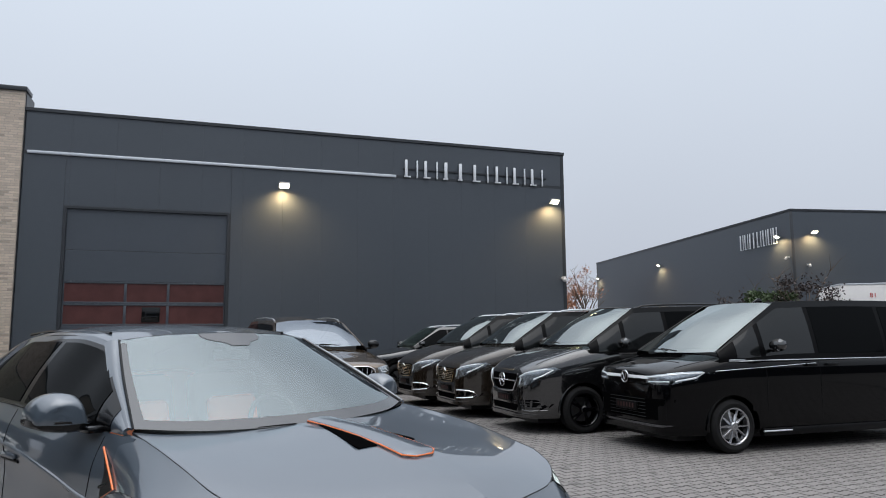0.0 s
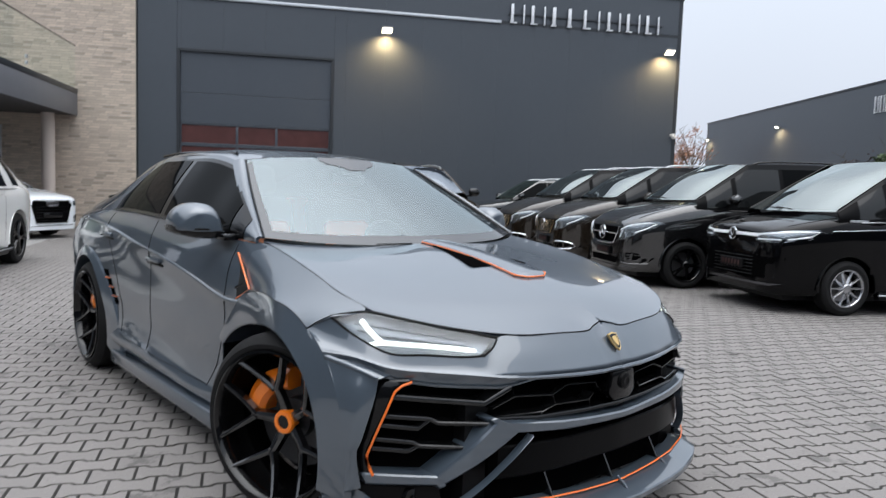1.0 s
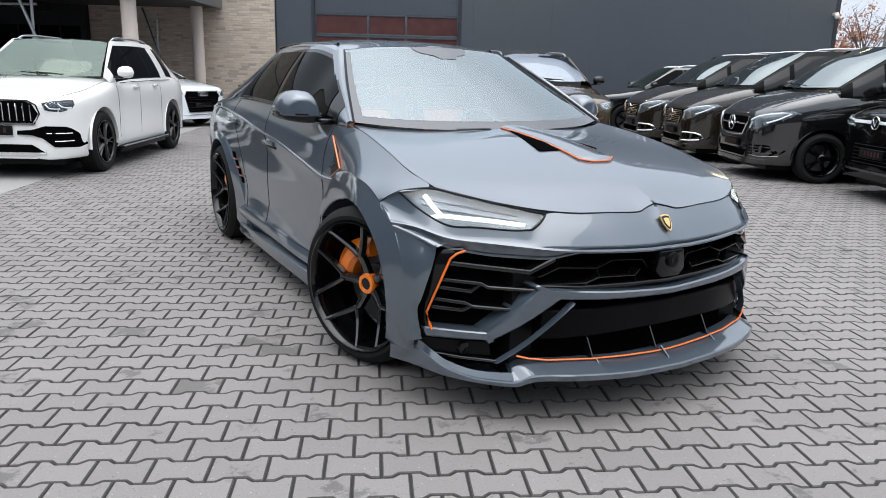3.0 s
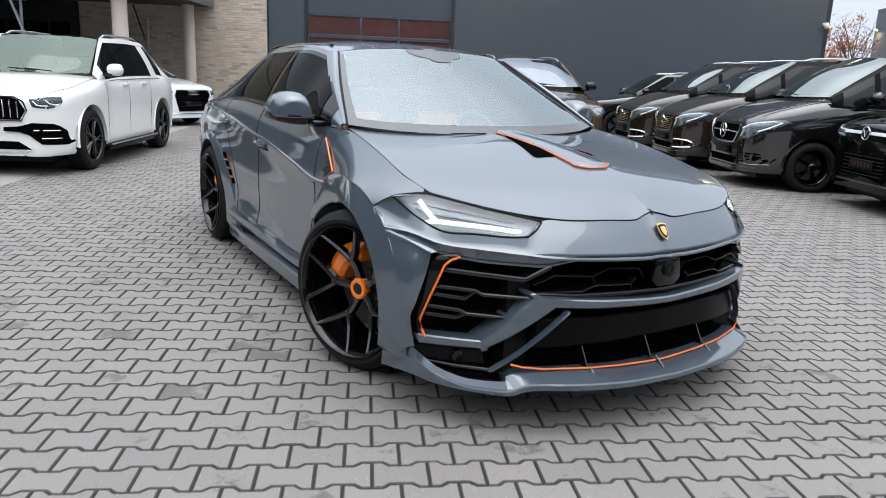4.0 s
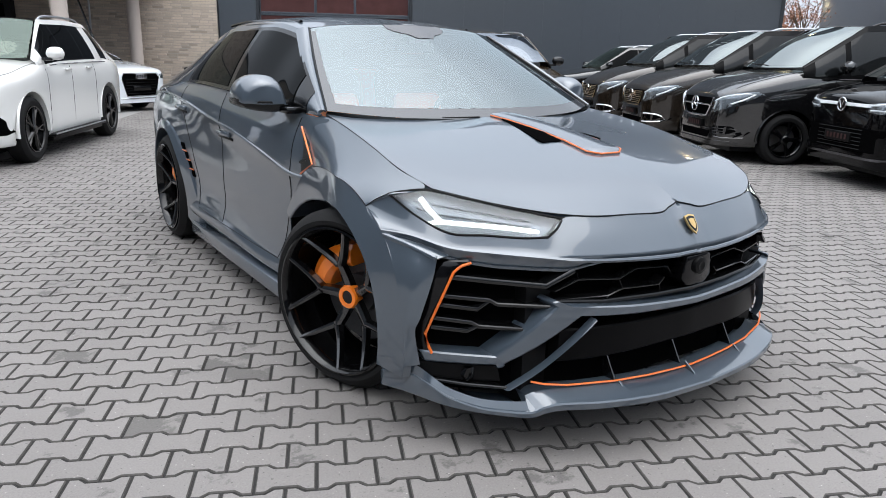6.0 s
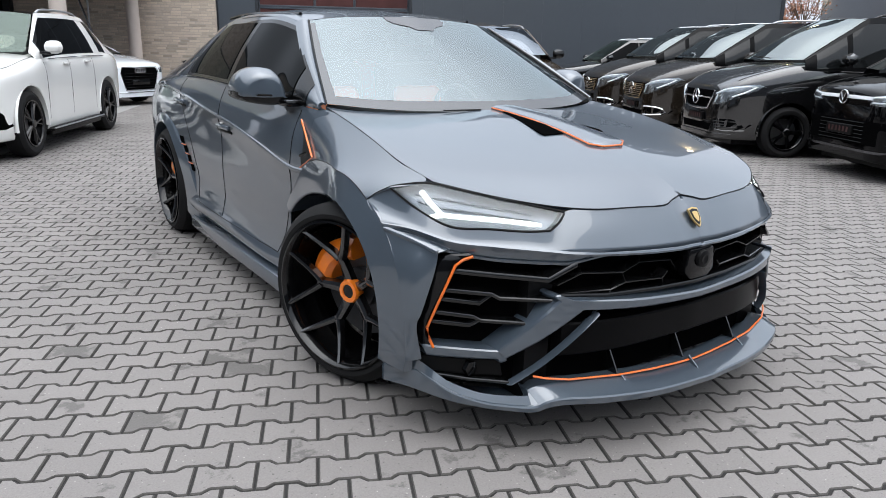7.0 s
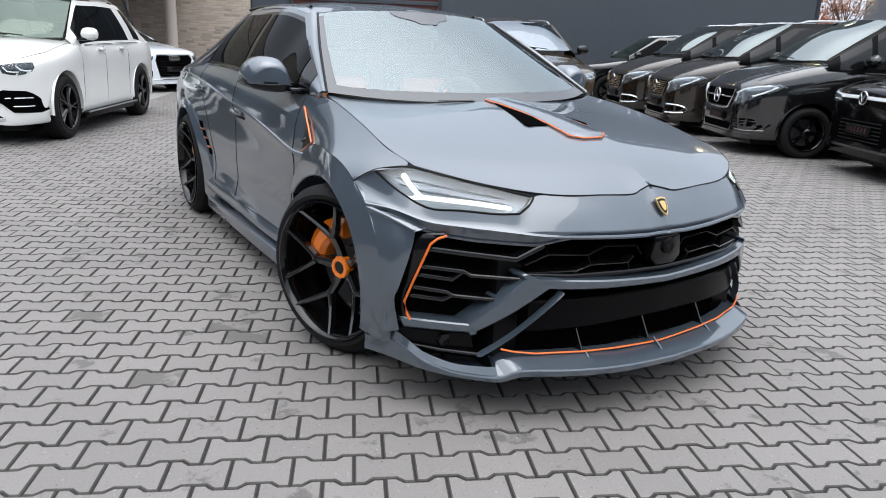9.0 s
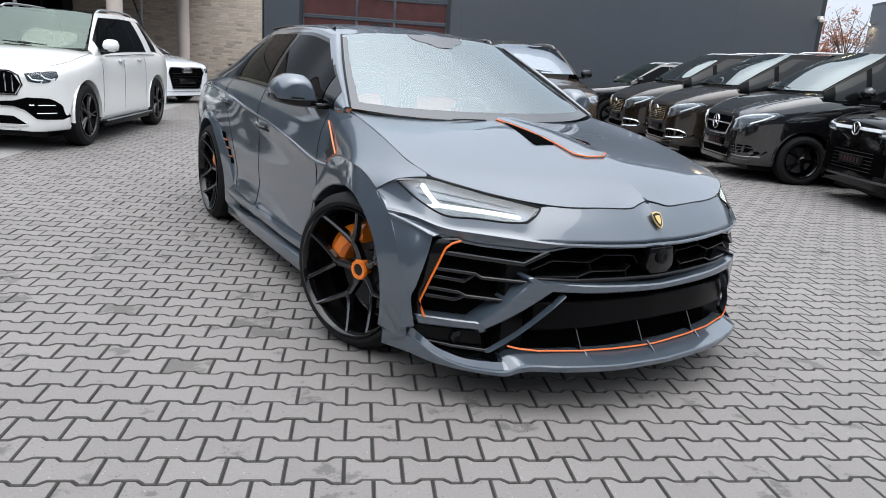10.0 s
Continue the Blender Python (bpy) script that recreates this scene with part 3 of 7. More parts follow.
part("balcony_floor", box(BL, CV0 + 0.092, CZ1 - 0.098, CU - 0.102, CV1, CZ1 - 0.03), SLAB_GREY, brick_house)
for v in (13.05, 17.6):
    part("column", turned([(0, 0.17), (CZ0 + 0.018, 0.17)], 28, (-7.75, v, 0), "z"), RENDER_COL, brick_house, "pale plastered round column")
RAIL_GLASS = glass("balcony_glass", (0.90, 0.97, 0.92), 1.35)
def rail_pane(u0, v0, u1, v1):
    bm = bmesh.new()
    bm.faces.new([bm.verts.new(p) for p in ((u0, v0, CZ1 + 0.004), (u1, v1, CZ1 + 0.004), (u1, v1, CZ1 + 1.17), (u0, v0, CZ1 + 1.17))])
    part("balustrade_pane", bm, RAIL_GLASS, brick_house, "clear glass pane")
GU, GV0 = CU - 0.05, CV0 + 0.05
for v0, v1 in ((GV0, 14.58), (14.62, CV1 - 0.02)):
    rail_pane(GU, v0, GU, v1)
for k in range(5):
    rail_pane(GU - 0.02 - 2.0 * k, GV0, GU - 2.0 - 2.0 * k, GV0)
part("handrail", tube([(GU, GV0, CZ1 + 1.18), (GU, CV1, CZ1 + 1.18)], 0.018, 10), DARK_CHROME, brick_house)
part("handrail", tube([(GU - 10, GV0, CZ1 + 1.18), (GU, GV0, CZ1 + 1.18)], 0.018, 10), DARK_CHROME, brick_house)
for z in (CZ1 + 0.10, CZ1 + 0.24):
    part("glass_clamp", box(GU - 0.03, 14.56, z, GU + 0.02, 14.64, z + 0.08, 0.006), ALU, brick_house)
# entrance in the wall under the canopy
part("entrance_front", box(BL, BV - 0.25, 0, -11.1, BV - 0.02, CZ0), ENTRANCE, brick_house, "dark entrance front under the canopy")
for k in range(4):
    part("entrance_pane", box(-13.7 + k * 0.62, BV - 0.262, 0.1, -13.14 + k * 0.62, BV - 0.252, 2.5), PRIVACY_GLASS, brick_house)
part("soffit_beam", box(-12.3, 14.0, CZ0 - 0.22, -12.1, BV - 0.26, CZ0 + 0.019), ENTRANCE, brick_house)
stand = thing("steel_pole_stand", SITE_M, "pale steel poles standing under the canopy", "stand")
part("pole", tube([(-9.40, 13.4, 0), (-10.50, 13.4, 3.05)], 0.035, 10), ALU, stand)
part("pole", tube([(-10.27, 13.48, 0), (-10.18, 13.48, 3.05)], 0.035, 10), ALU, stand)
part("cross_pole", tube([(-11.6, 13.54, 2.72), (-10.1, 13.54, 2.74)], 0.03, 10), ALU, stand)
poles = thing("leaning_poles", SITE_M, "dark pole leaning beside a pale one at the brick wall", "poles")
part("pole", tube([(-8.36, 17.6, 0), (-9.38, 17.75, 3.05)], 0.03, 8), DARK_CHROME, poles, "dark leaning pole")
part("pole", tube([(-9.03, 17.8, 0), (-8.99, 17.8, 2.75)], 0.028, 8), ALU, poles)


# ---- unseen plain halls, added to close the yard behind the camera and darken reflections ----
for a0, a1, b0, b1, top in ((-34, 40, -34, -24, 8.6), (-34, -13.5, -23.9, 9.5, 8.4), (34, 44, -24, 4, 7.0)):
    w = part("wall_yard", box(a0, b0, 0, a1, b1, top), CLADDING, None, "plain dark block added out of view to darken reflections", kind="structure")
    w.matrix_world = SITE_M
    tagged(w, category="wall")


# ---- second hall, far off ----
FAR_A = math.degrees(math.atan2(27.82 - 7.22, 53.04 - 35.59))
FAR_M = pose(35.59, 7.22, 0, 0, 0, FAR_A - 90)
far_hall = thing("far_industrial_hall", FAR_M, "second anthracite metal-clad hall with lit floodlights", "building")
tagged(far_hall, kind="structure")
FT = 7.76
part("wall_core", box(0.1, 0.1, 0, 34, 27.0, FT - 0.05), CLADDING_TRIM, far_hall)
for i in range(23):
    part("panel", box(0, 0.1 + i * 1.172, 0.1, 0.095, 0.1 + i * 1.172 + 1.172, FT - 0.12), CLADDING, far_hall, sharp=15)
for i in range(29):
    part("panel", box(0.1 + i * 1.172, 0, 0.1, 0.1 + i * 1.172 + 1.172, 0.095, FT - 0.12), CLADDING, far_hall, sharp=15)
part("corner_flashing", box(-0.012, -0.012, 0, 0.11, 0.11, FT - 0.12, 0.004), CLADDING_TRIM, far_hall)
part("roof_edge", box(-0.03, -0.03, FT - 0.12, 34, 27.1, FT, 0.006), CLADDING_TRIM, far_hall)
FAR_L = FAR_M @ pose(0, 0, 0, 0, 0, -90)
sign_row("far_wall_sign", FAR_L, -4.5, -1.0, 6.12, 6.98, 0.0, "row of raised pale metal bars on the far hall")
dome_camera(FAR_L @ pose(-0.30, 0, 5.3))
dome_camera(FAR_M @ pose(0.75, 0, 4.9))
floodlight(FAR_L @ pose(-0.9, 0, 6.45), watts=240)
floodlight(FAR_L @ pose(-14.5, 0, 6.3), watts=240)
floodlight(FAR_L @ pose(-26.3, 0, 6.3), watts=180)
floodlight(FAR_M @ pose(1.1, 0, 6.55), watts=240)


# ---- wheels ----
def wheel(parent, x, y, r, spokes, rim_mat, side, width=0.26, rim_r=0.72, cap_mat=None, double=True, steer=0.0):
    """A wheel under a car: tyre, rim with spokes, cap. side: -1 or +1, the way its face looks."""
    w = new("wheel")
    w.parent = parent
    w.matrix_local = pose(x, y, r, 0, 0, (180 if side < 0 else 0) + steer)
    rr = r * rim_r
    h = width
    bm = turned([(-h + 0.02, rr), (-h, rr + 0.03), (-h + 0.01, r - 0.03), (-h + 0.035, r - 0.004), (-h / 2, r), (-0.035, r - 0.004), (-0.010, r - 0.025), (0.004, r - 0.055), (0.0, rr + 0.02), (-0.012, rr)], 56, caps=False)
    part("tyre", bm, RUBBER, w)
    bm = turned([(-0.012, rr + 0.002), (0.002, rr + 0.002), (0.002, rr - 0.012), (-0.012, rr - 0.022), (-h + 0.05, rr - 0.03), (-h + 0.02, rr - 0.005)], 56, caps=False)
    part("rim", bm, rim_mat, w)
    bm = bmesh.new()
    for k in range(spokes):
        a = k * math.tau / spokes
        forks = (-0.15, 0.15) if double else (0.0,)
        for f in forks:
            inner, outer = 0.045, rr - 0.008
            mid = rr * 0.45
            p = []
            for rad, ang, wid, dep in ((inner, a, 0.024, 0.0), (mid, a + f * 0.45, 0.020, -0.006), (outer, a + f * (1.0 if double else 0), 0.014, -0.004)):
                c, s = math.cos(ang), math.sin(ang)
                p.append((Vector((dep, rad * c, rad * s)), Vector((0, -s, c)), wid))
            rings = []
            for c, t, wid in p:
                rings.append([bm.verts.new(c + t * wid + Vector((-0.022, 0, 0))), bm.verts.new(c + t * wid * 0.35), bm.verts.new(c - t * wid * 0.35), bm.verts.new(c - t * wid + Vector((-0.022, 0, 0)))])
            for q, s2 in zip(rings, rings[1:]):
                for i in range(4):
                    bm.faces.new((q[i], q[(i + 1) % 4], s2[(i + 1) % 4], s2[i]))
            bm.faces.new(rings[0]); bm.faces.new(rings[-1][::-1])
    bmesh.ops.recalc_face_normals(bm, faces=bm.faces)
    part("spokes", bm, rim_mat, w, sharp=20)
    part("hub_cap", turned([(-0.05, 0.062), (-0.004, 0.060), (0.008, 0.045), (0.010, 0.005)], 28), cap_mat or rim_mat, w)
    part("brake_disc", turned([(-0.14, rr * 0.74), (-0.115, rr * 0.74), (-0.115, 0.05)], 40), STEEL, w)
    part("wheel_well", turned([(-h - 0.02, rr - 0.01), (-h + 0.01, rr - 0.01)], 40), SATIN_BLACK, w)
    return w


# ---- ordinary cars ----
def shell(spec, n=110):
    """The lower body as a half grid from nose to tail."""
    y0, y1 = spec["nose"], spec["tail"]
    g = []
    for i in range(n):
        t = i / (n - 1)
        y = y0 + (y1 - y0) * (0.5 * t + 0.5 * (3 * t * t - 2 * t * t * t)) if spec.get("ease", True) else y0 + (y1 - y0) * t
        w, zt, zs, zb = curve1(spec["body"], y)
        row = [(0, y, zt), (0.42 * w, y, zt - 0.008), (0.74 * w, y, zt - 0.030), (0.89 * w, y, zt - 0.035 - 0.07 * (zt - zs)), (0.968 * w, y, zs + 0.60 * (zt - zs) - 0.01), (w, y, zs), (0.995 * w, y, (zs * 0.6 + zb * 0.4)), (0.985 * w, y, zb + 0.14), (0.95 * w, y, zb + 0.01), (0.88 * w, y, zb)]
        g.append(through_points(row, 37))
    return g


def cut_arch(bm, y, r, z, x0=0.55, snap=0.045):
    """Opens a wheel arch in a shell and rounds its edge."""
    dead = [f for f in bm.faces if (lambda c: abs(c.x) > x0 and math.hypot(c.y - y, c.z - z) < r)(f.calc_center_median())]
    bmesh.ops.delete(bm, geom=dead, context="FACES")
    for v in bm.verts:
        if abs(v.co.x) > x0:
            d = math.hypot(v.co.y - y, v.co.z - z)
            if abs(d - r) < snap and v.is_boundary and v.co.z > 0.2:
                v.co.y, v.co.z = y + (v.co.y - y) * r / d, z + (v.co.z - z) * r / d


def arch_ring(y, r, z, x, depth, out=0.018):
    """A lip round a wheel arch."""
    bm = bmesh.new()
    g = []
    for k in range(29):
        a = radians(-8 + 196 * k / 28)
        c, s = math.cos(a), math.sin(a)
        g.append([(x - depth, y + (r - 0.005) * c, z + (r - 0.005) * s), (x + out * 0.4, y + (r - 0.004) * c, z + (r - 0.004) * s), (x + out, y + (r + 0.008) * c, z + (r + 0.008) * s), (x + out, y + (r + 0.012) * c, z + (r + 0.012) * s), (x - 0.02, y + (r + 0.020) * c, z + (r + 0.020) * s)])
    grid_into(bm, g)
    bmesh.ops.recalc_face_normals(bm, faces=bm.faces)
    return bm


def car(name, m, spec, label, group=""):
    c = thing(name, m, label, "car", group)
    paint = spec["paint"]
    wb, wr = spec["base"], spec["wheel_r"]
    bm = bmesh.new()
    g = shell(spec)
    grid_into(bm, g)
    ar = wr + 0.055
    for y in (0, wb):
        cut_arch(bm, y, ar, wr)
    mirror_in(bm)
    # close nose and tail
    for yy in (g[0][0].y, g[-1][0].y):
        loop = [v for v in bm.verts if abs(v.co.y - yy) < 1e-5]
        half = sorted([v for v in loop if v.co.x >= -1e-4], key=lambda v: -v.co.z)
        other = sorted([v for v in loop if v.co.x < -1e-4], key=lambda v: v.co.z)
        try:
            bm.faces.new(half + other)
        except ValueError:
            pass
    bmesh.ops.recalc_face_normals(bm, faces=bm.faces)
    part("body", bm, paint, c, sharp=40)
    seam = [row[11] + Vector((0.001, 0, 0.001)) for row in g if spec["nose"] + 0.20 < row[0].y < spec["cowl"][0] + 0.10]
    two_sides("bonnet_gap", tube(seam, 0.0035, 5), SATIN_BLACK, c)
    w0 = curve1(spec["body"], 0)[0]
    for y in (0, wb):
        wy = curve1(spec["body"], y)[0]
        two_sides("arch_lip", arch_ring(y, ar, wr, wy - 0.012, 0.30, 0.006), spec.get("arch_mat", paint), c)
    part("underbody", box(-0.72 * w0, spec["nose"] + 0.25, 0.16, 0.72 * w0, spec["tail"] - 0.3, 0.75), SATIN_BLACK, c)
    # upper body
    (cy, cw, cz), (sy, sw, sz), (ry, rw, rz), (ty, tw, tz) = spec["cowl"], spec["screen_top"], spec["roof_end"], spec["tail_base"]
    my = (sy + ry) / 2
    crown = spec.get("crown", 0.035)
    roof = patch([[(0, sy - 0.06, sz + crown * 0.6), (sw * 0.6, sy - 0.03, sz + crown * 0.45), (sw, sy, sz)],
                  [(0, my, sz + crown * 1.5 + spec.get("hump", 0.01)), (sw * 0.62, my, sz + crown * 1.2), (sw * 1.01, my, (sz + rz) / 2 + crown * 0.4)],
                  [(0, ry, rz + crown), (rw * 0.6, ry, rz + crown * 0.8), (rw, ry, rz)]], 16, 12)
    part("roof", sheet(roof, 0.012, True), spec.get("roof_mat", paint), c)
    bow = spec.get("bow", 0.12)
    ws = patch([[(0, cy - bow, cz - 0.02), (cw * 0.6, cy - bow * 0.6, cz - 0.012), (cw - 0.04, cy, cz)],
                [(0, (cy + sy) / 2 - bow * 0.9, (cz + sz) / 2 + crown + 0.02), (cw * 0.55, (cy + sy) / 2 - bow * 0.5, (cz + sz) / 2 + crown), ((cw + sw) / 2 - 0.03, (cy + sy) / 2, (cz + sz) / 2 + 0.01)],
                [(0, sy - 0.065, sz + crown * 0.55), (sw * 0.6, sy - 0.035, sz + crown * 0.4), (sw - 0.03, sy - 0.004, sz - 0.004)]], 14, 12)
    part("windscreen", sheet(ws, 0, True), spec.get("screen_mat", VAN_SCREEN), c).visible_shadow = False
    # side band: pillars in paint with panes set just proud
    def belt(y):
        return curve1(spec["belt"], y)
    def rail(y):
        return curve1([(sy, sw, sz), (my, sw * 1.01, (sz + rz) / 2 + crown * 0.4), (ry, rw, rz)], y)
    def side_at(y, f, off=0.0):
        bx, bz = belt(y)
        if y < sy:
            s = (y - cy) / (sy - cy)
            rx, rzz = cw + (sw - cw) * s, cz + (sz - cz) * s
        elif y > ry:
            s = min(1.0, (y - ry) / (ty - ry))
            rx, rzz = rw + (tw - rw) * s, rz + (tz - rz) * s
        else:
            rx, rzz = rail(y)
        bulge = 0.022 * math.sin(math.pi * f)
        return Vector((bx + (rx - bx) * f + bulge + off, y, bz + (rzz - bz) * f))
    ys = [cy + (ty - cy) * i / 44 for i in range(45)]
    band = [[side_at(y, f / 8) for f in range(9)] for y in ys]
    two_sides("side_frame", sheet(band, 0.02), spec.get("pillar_mat", GLOSS_BLACK), c)
    if spec.get("seal"):
        a, b = spec["seal"]
        seal = [[side_at(a + (b - a) * i / 20, 0.07 + 0.86 * f / 6, 0.002) for f in range(7)] for i in range(21)]
        two_sides("window_seal", sheet(seal, 0.004), GLOSS_BLACK, c)
    for a, b in spec["panes"]:
        pane = [[side_at(a + (b - a) * i / 10, 0.10 + 0.82 * f / 6, 0.004) for f in range(7)] for i in range(11)]
        two_sides("side_window", sheet(pane, 0.005), spec["door_pane"] if spec.get("door_pane") and b < 1.6 else PRIVACY_GLASS, c)
    rows = [[side_at(cy + (ty - cy) * i / 30, f, 0.007) for f in (0.92, 0.97, 1.0, 1.03)] for i in range(31)]
    two_sides("roof_rail_frame", sheet(rows, 0.012), spec.get("rail_mat", paint), c)
    back = patch([[(0, ry, rz + crown), (rw * 0.6, ry, rz + crown * 0.8), (rw, ry, rz)],
                  [(0, ty + 0.06, tz + 0.04), (tw * 0.6, ty + 0.04, tz + 0.03), (tw, ty, tz)]], 6, 10)
    part("tailgate", sheet(back, 0.01, True), spec.get("roof_mat", paint), c)
    if spec.get("rails"):
        rl = [(side_at(y, 1.0, -0.03) + Vector((0, 0, h))) for y, h in [(sy + 0.10, 0.012), (sy + 0.22, 0.05)] + [(sy + 0.22 + (ry - sy - 0.5) * i / 8, 0.06) for i in range(1, 8)] + [(ry - 0.28, 0.05), (ry - 0.14, 0.012)]]
        two_sides("roof_rail", tube(rl, 0.016, 8), spec["rails"], c)
    # beltline strip, sill, handles
    strip = [(side_at(cy + 0.3 + (ty - cy - 0.5) * i / 14, 0.0, 0.010)) for i in range(15)]
    two_sides("belt_trim", tube(strip, 0.008, 6), spec.get("belt_mat", GLOSS_BLACK), c)
    ww = curve1(spec["body"], wb / 2)[0]
    two_sides("sill", box(ww - 0.09, ar + 0.05, 0.20, ww + 0.004, wb - ar - 0.05, 0.30, 0.02), spec.get("sill_mat", SATIN_BLACK), c)
    if spec.get("step"):
        two_sides("running_board", box(ww - 0.10, ar + 0.02, 0.255, ww + 0.05, wb - ar - 0.02, 0.290, 0.012), SATIN_BLACK, c)
        two_sides("step_trim", tube([(ww + 0.046, ar + 0.04, 0.292), (ww + 0.05, wb / 2, 0.292), (ww + 0.046, wb - ar - 0.04, 0.292)], 0.010, 6), spec["step"], c)
    for y in spec["handles"]:
        bx, bz = belt(y)
        zz = bz - 0.07
        wq = curve1(spec["body"], y)
        two_sides("door_handle", box(wq[0] - 0.012, y - 0.1, zz - 0.016, wq[0] + 0.028, y + 0.1, zz + 0.016, 0.012), spec.get("handle_mat", paint), c)
    for y in spec["gaps"]:
        wq = curve1(spec["body"], y)
        pts = [(wq[0] * 0.975, y, wq[2] + 0.55 * (wq[1] - wq[2])), (wq[0] + 0.001, y, wq[2]), (wq[0] - 0.002, y, (wq[2] * 0.6 + wq[3] * 0.4)), (wq[0] * 0.986, y, wq[3] + 0.15)]
        two_sides("door_gap", tube(through_points(pts, 10), 0.0026, 5), SATIN_BLACK, c)
    # mirrors
    my0 = spec["mirror"]
    bx, bz = belt(my0)
    mz = bz + 0.065 + spec.get("mirror_up", 0.10)
    bm = bmesh.new()
    box_into(bm, bx + 0.05, my0 - 0.09, mz - 0.075, bx + 0.27, my0 + 0.07, mz + 0.085, 0.068)
    for v in bm.verts:
        if v.co.y < my0:
            v.co.z = mz + (v.co.z - mz) * 0.8
    a, b = two_sides("mirror", bm, spec.get("mirror_mat", paint), c)
    two_sides("mirror_arm", box(bx - 0.01, my0 - 0.03, mz - 0.085, bx + 0.12, my0 + 0.05, mz - 0.05, 0.01), GLOSS_BLACK, c)
    # wipers
    for s in (-1, 1):
        part("wiper", tube([(s * 0.1 + 0.25, cy - bow - 0.005, cz + 0.01), (s * 0.1 - 0.12, cy - bow + 0.03, cz + 0.035)], 0.008, 6), SATIN_BLACK, c)
    # cabin
    tray = max(curve1(spec["body"], cy + 0.2 * k)[1] for k in range(1, 14)) + 0.012
    part("cabin_lining", box(-cw + 0.10, cy + 0.10, tray - 0.2, cw - 0.10, ty - 0.30, tray, 0.03), DARK_TRIM, c, "dark cabin lining")
    part("dashboard", box(-cw + 0.14, cy + 0.25, cz - 0.3, cw - 0.14, cy + 0.65, cz - 0.03, 0.06), DARK_TRIM, c)
    for s in (-1, 1):
        part("front_seat", box(s * 0.38 - 0.24, sy + 0.35, 0.5, s * 0.38 + 0.24, sy + 0.6, min(sz - 0.25, 1.45), 0.08), DARK_TRIM, c)
    for y in (0, wb):
        wy = curve1(spec["body"], y)[0] - 0.015
        for s in (-1, 1):
            wheel(c, s * wy, y, wr, spec["spokes"], spec["rim"], s, spec.get("tyre_w", 0.24), spec.get("rim_r", 0.70), double=spec.get("fork", True))
    spec["front"](c, spec)
    return c


NOSES = {}
def nose_y(spec, x, z):
    """The front face's y at a half width and height, running back round the corners and over the bonnet's edge."""
    key = id(spec)
    if key not in NOSES:
        rows = []
        for i in range(61):
            y = spec["nose"] + 1.0 * i / 60
            w, zt, zs, zb = curve1(spec["body"], y)
            r = through_points([(0, y, zt), (0.42 * w, y, zt - 0.008), (0.74 * w, y, zt - 0.030), (0.89 * w, y, zt - 0.035 - 0.07 * (zt - zs)), (0.968 * w, y, zs + 0.60 * (zt - zs) - 0.01), (w, y, zs), (0.995 * w, y, zs * 0.6 + zb * 0.4), (0.985 * w, y, zb + 0.14), (0.95 * w, y, zb + 0.01), (0.88 * w, y, zb)], 37)
            top = max(range(37), key=lambda k: r[k].x)
            rows.append((y, np.array([p.x for p in r[:top + 1]]), np.array([p.z for p in r[:top + 1]]), np.array([p.z for p in r[:top - 1:-1]]), np.array([p.x for p in r[:top - 1:-1]])))
        NOSES[key] = rows
    ax = abs(x)
    last = None
    for y, ux, uz, lz, lx in NOSES[key]:
        side = np.interp(z, lz, lx) if z < lz[-1] else ux[-1]
        miss = max(ax - side, (z - np.interp(ax, ux, uz)) if z > lz[-1] else 0.0)
        if miss <= 0:
            if last is None:
                return y
            return last[0] + (y - last[0]) * last[1] / (last[1] - miss + 1e-9)
        last = (y, miss)
    return last[0]


def plate_on(spec, pts, lift=0.02, thick=0.03):
    """A plate that follows the curve of the nose, from a closed outline of (x, z)."""
    x0, x1 = min(p[0] for p in pts), max(p[0] for p in pts)
    n = len(pts)
    g = []
    for i in range(17):
        x = x0 + (x1 - x0) * (0.002 + 0.996 * i / 16)
        hits = []
        for k in range(n):
            (ax, az), (bx, bz) = pts[k], pts[(k + 1) % n]
            if (ax - x) * (bx - x) <= 0 and abs(bx - ax) > 1e-9:
                hits.append(az + (bz - az) * (x - ax) / (bx - ax))
        lo, hi = min(hits), max(hits)
        g.append([Vector((x, nose_y(spec, x, lo + (hi - lo) * j / 5) - lift, lo + (hi - lo) * j / 5)) for j in range(6)])
    return sheet(g, thick)


def ring(cx, cz, r, y, t=0.008):
    return [(cx + r * math.cos(k * math.tau / 24), y, cz + r * math.sin(k * math.tau / 24)) for k in range(24)]


def badge_star(c, y, z, r, mat):
    """A round badge with three plain spokes."""
    b = part("badge", tube(ring(0, z, r, y), r * 0.09, 6, True), mat, c, "round chrome badge")
    for k in range(3):
        a = radians(90 + 120 * k)
        part("badge_spoke", tube([(0, y, z), (r * math.cos(a), y, z + r * math.sin(a))], [r * 0.14, r * 0.04], 6), mat, b)


def licence_bars(c, spec, z, w=0.50):
    y = spec["nose"] - 0.035
    p = part("plate_holder", box(-w / 2, y, z, w / 2, y + 0.03, z + 0.115, 0.006), SATIN_BLACK, c)
    for k in range(6):
        part("plate_bar", box(-w / 2 + 0.05 + k * 0.07, y - 0.003, z + 0.03, -w / 2 + 0.085 + k * 0.07, y - 0.0005, z + 0.09), PLATE_RED, p)


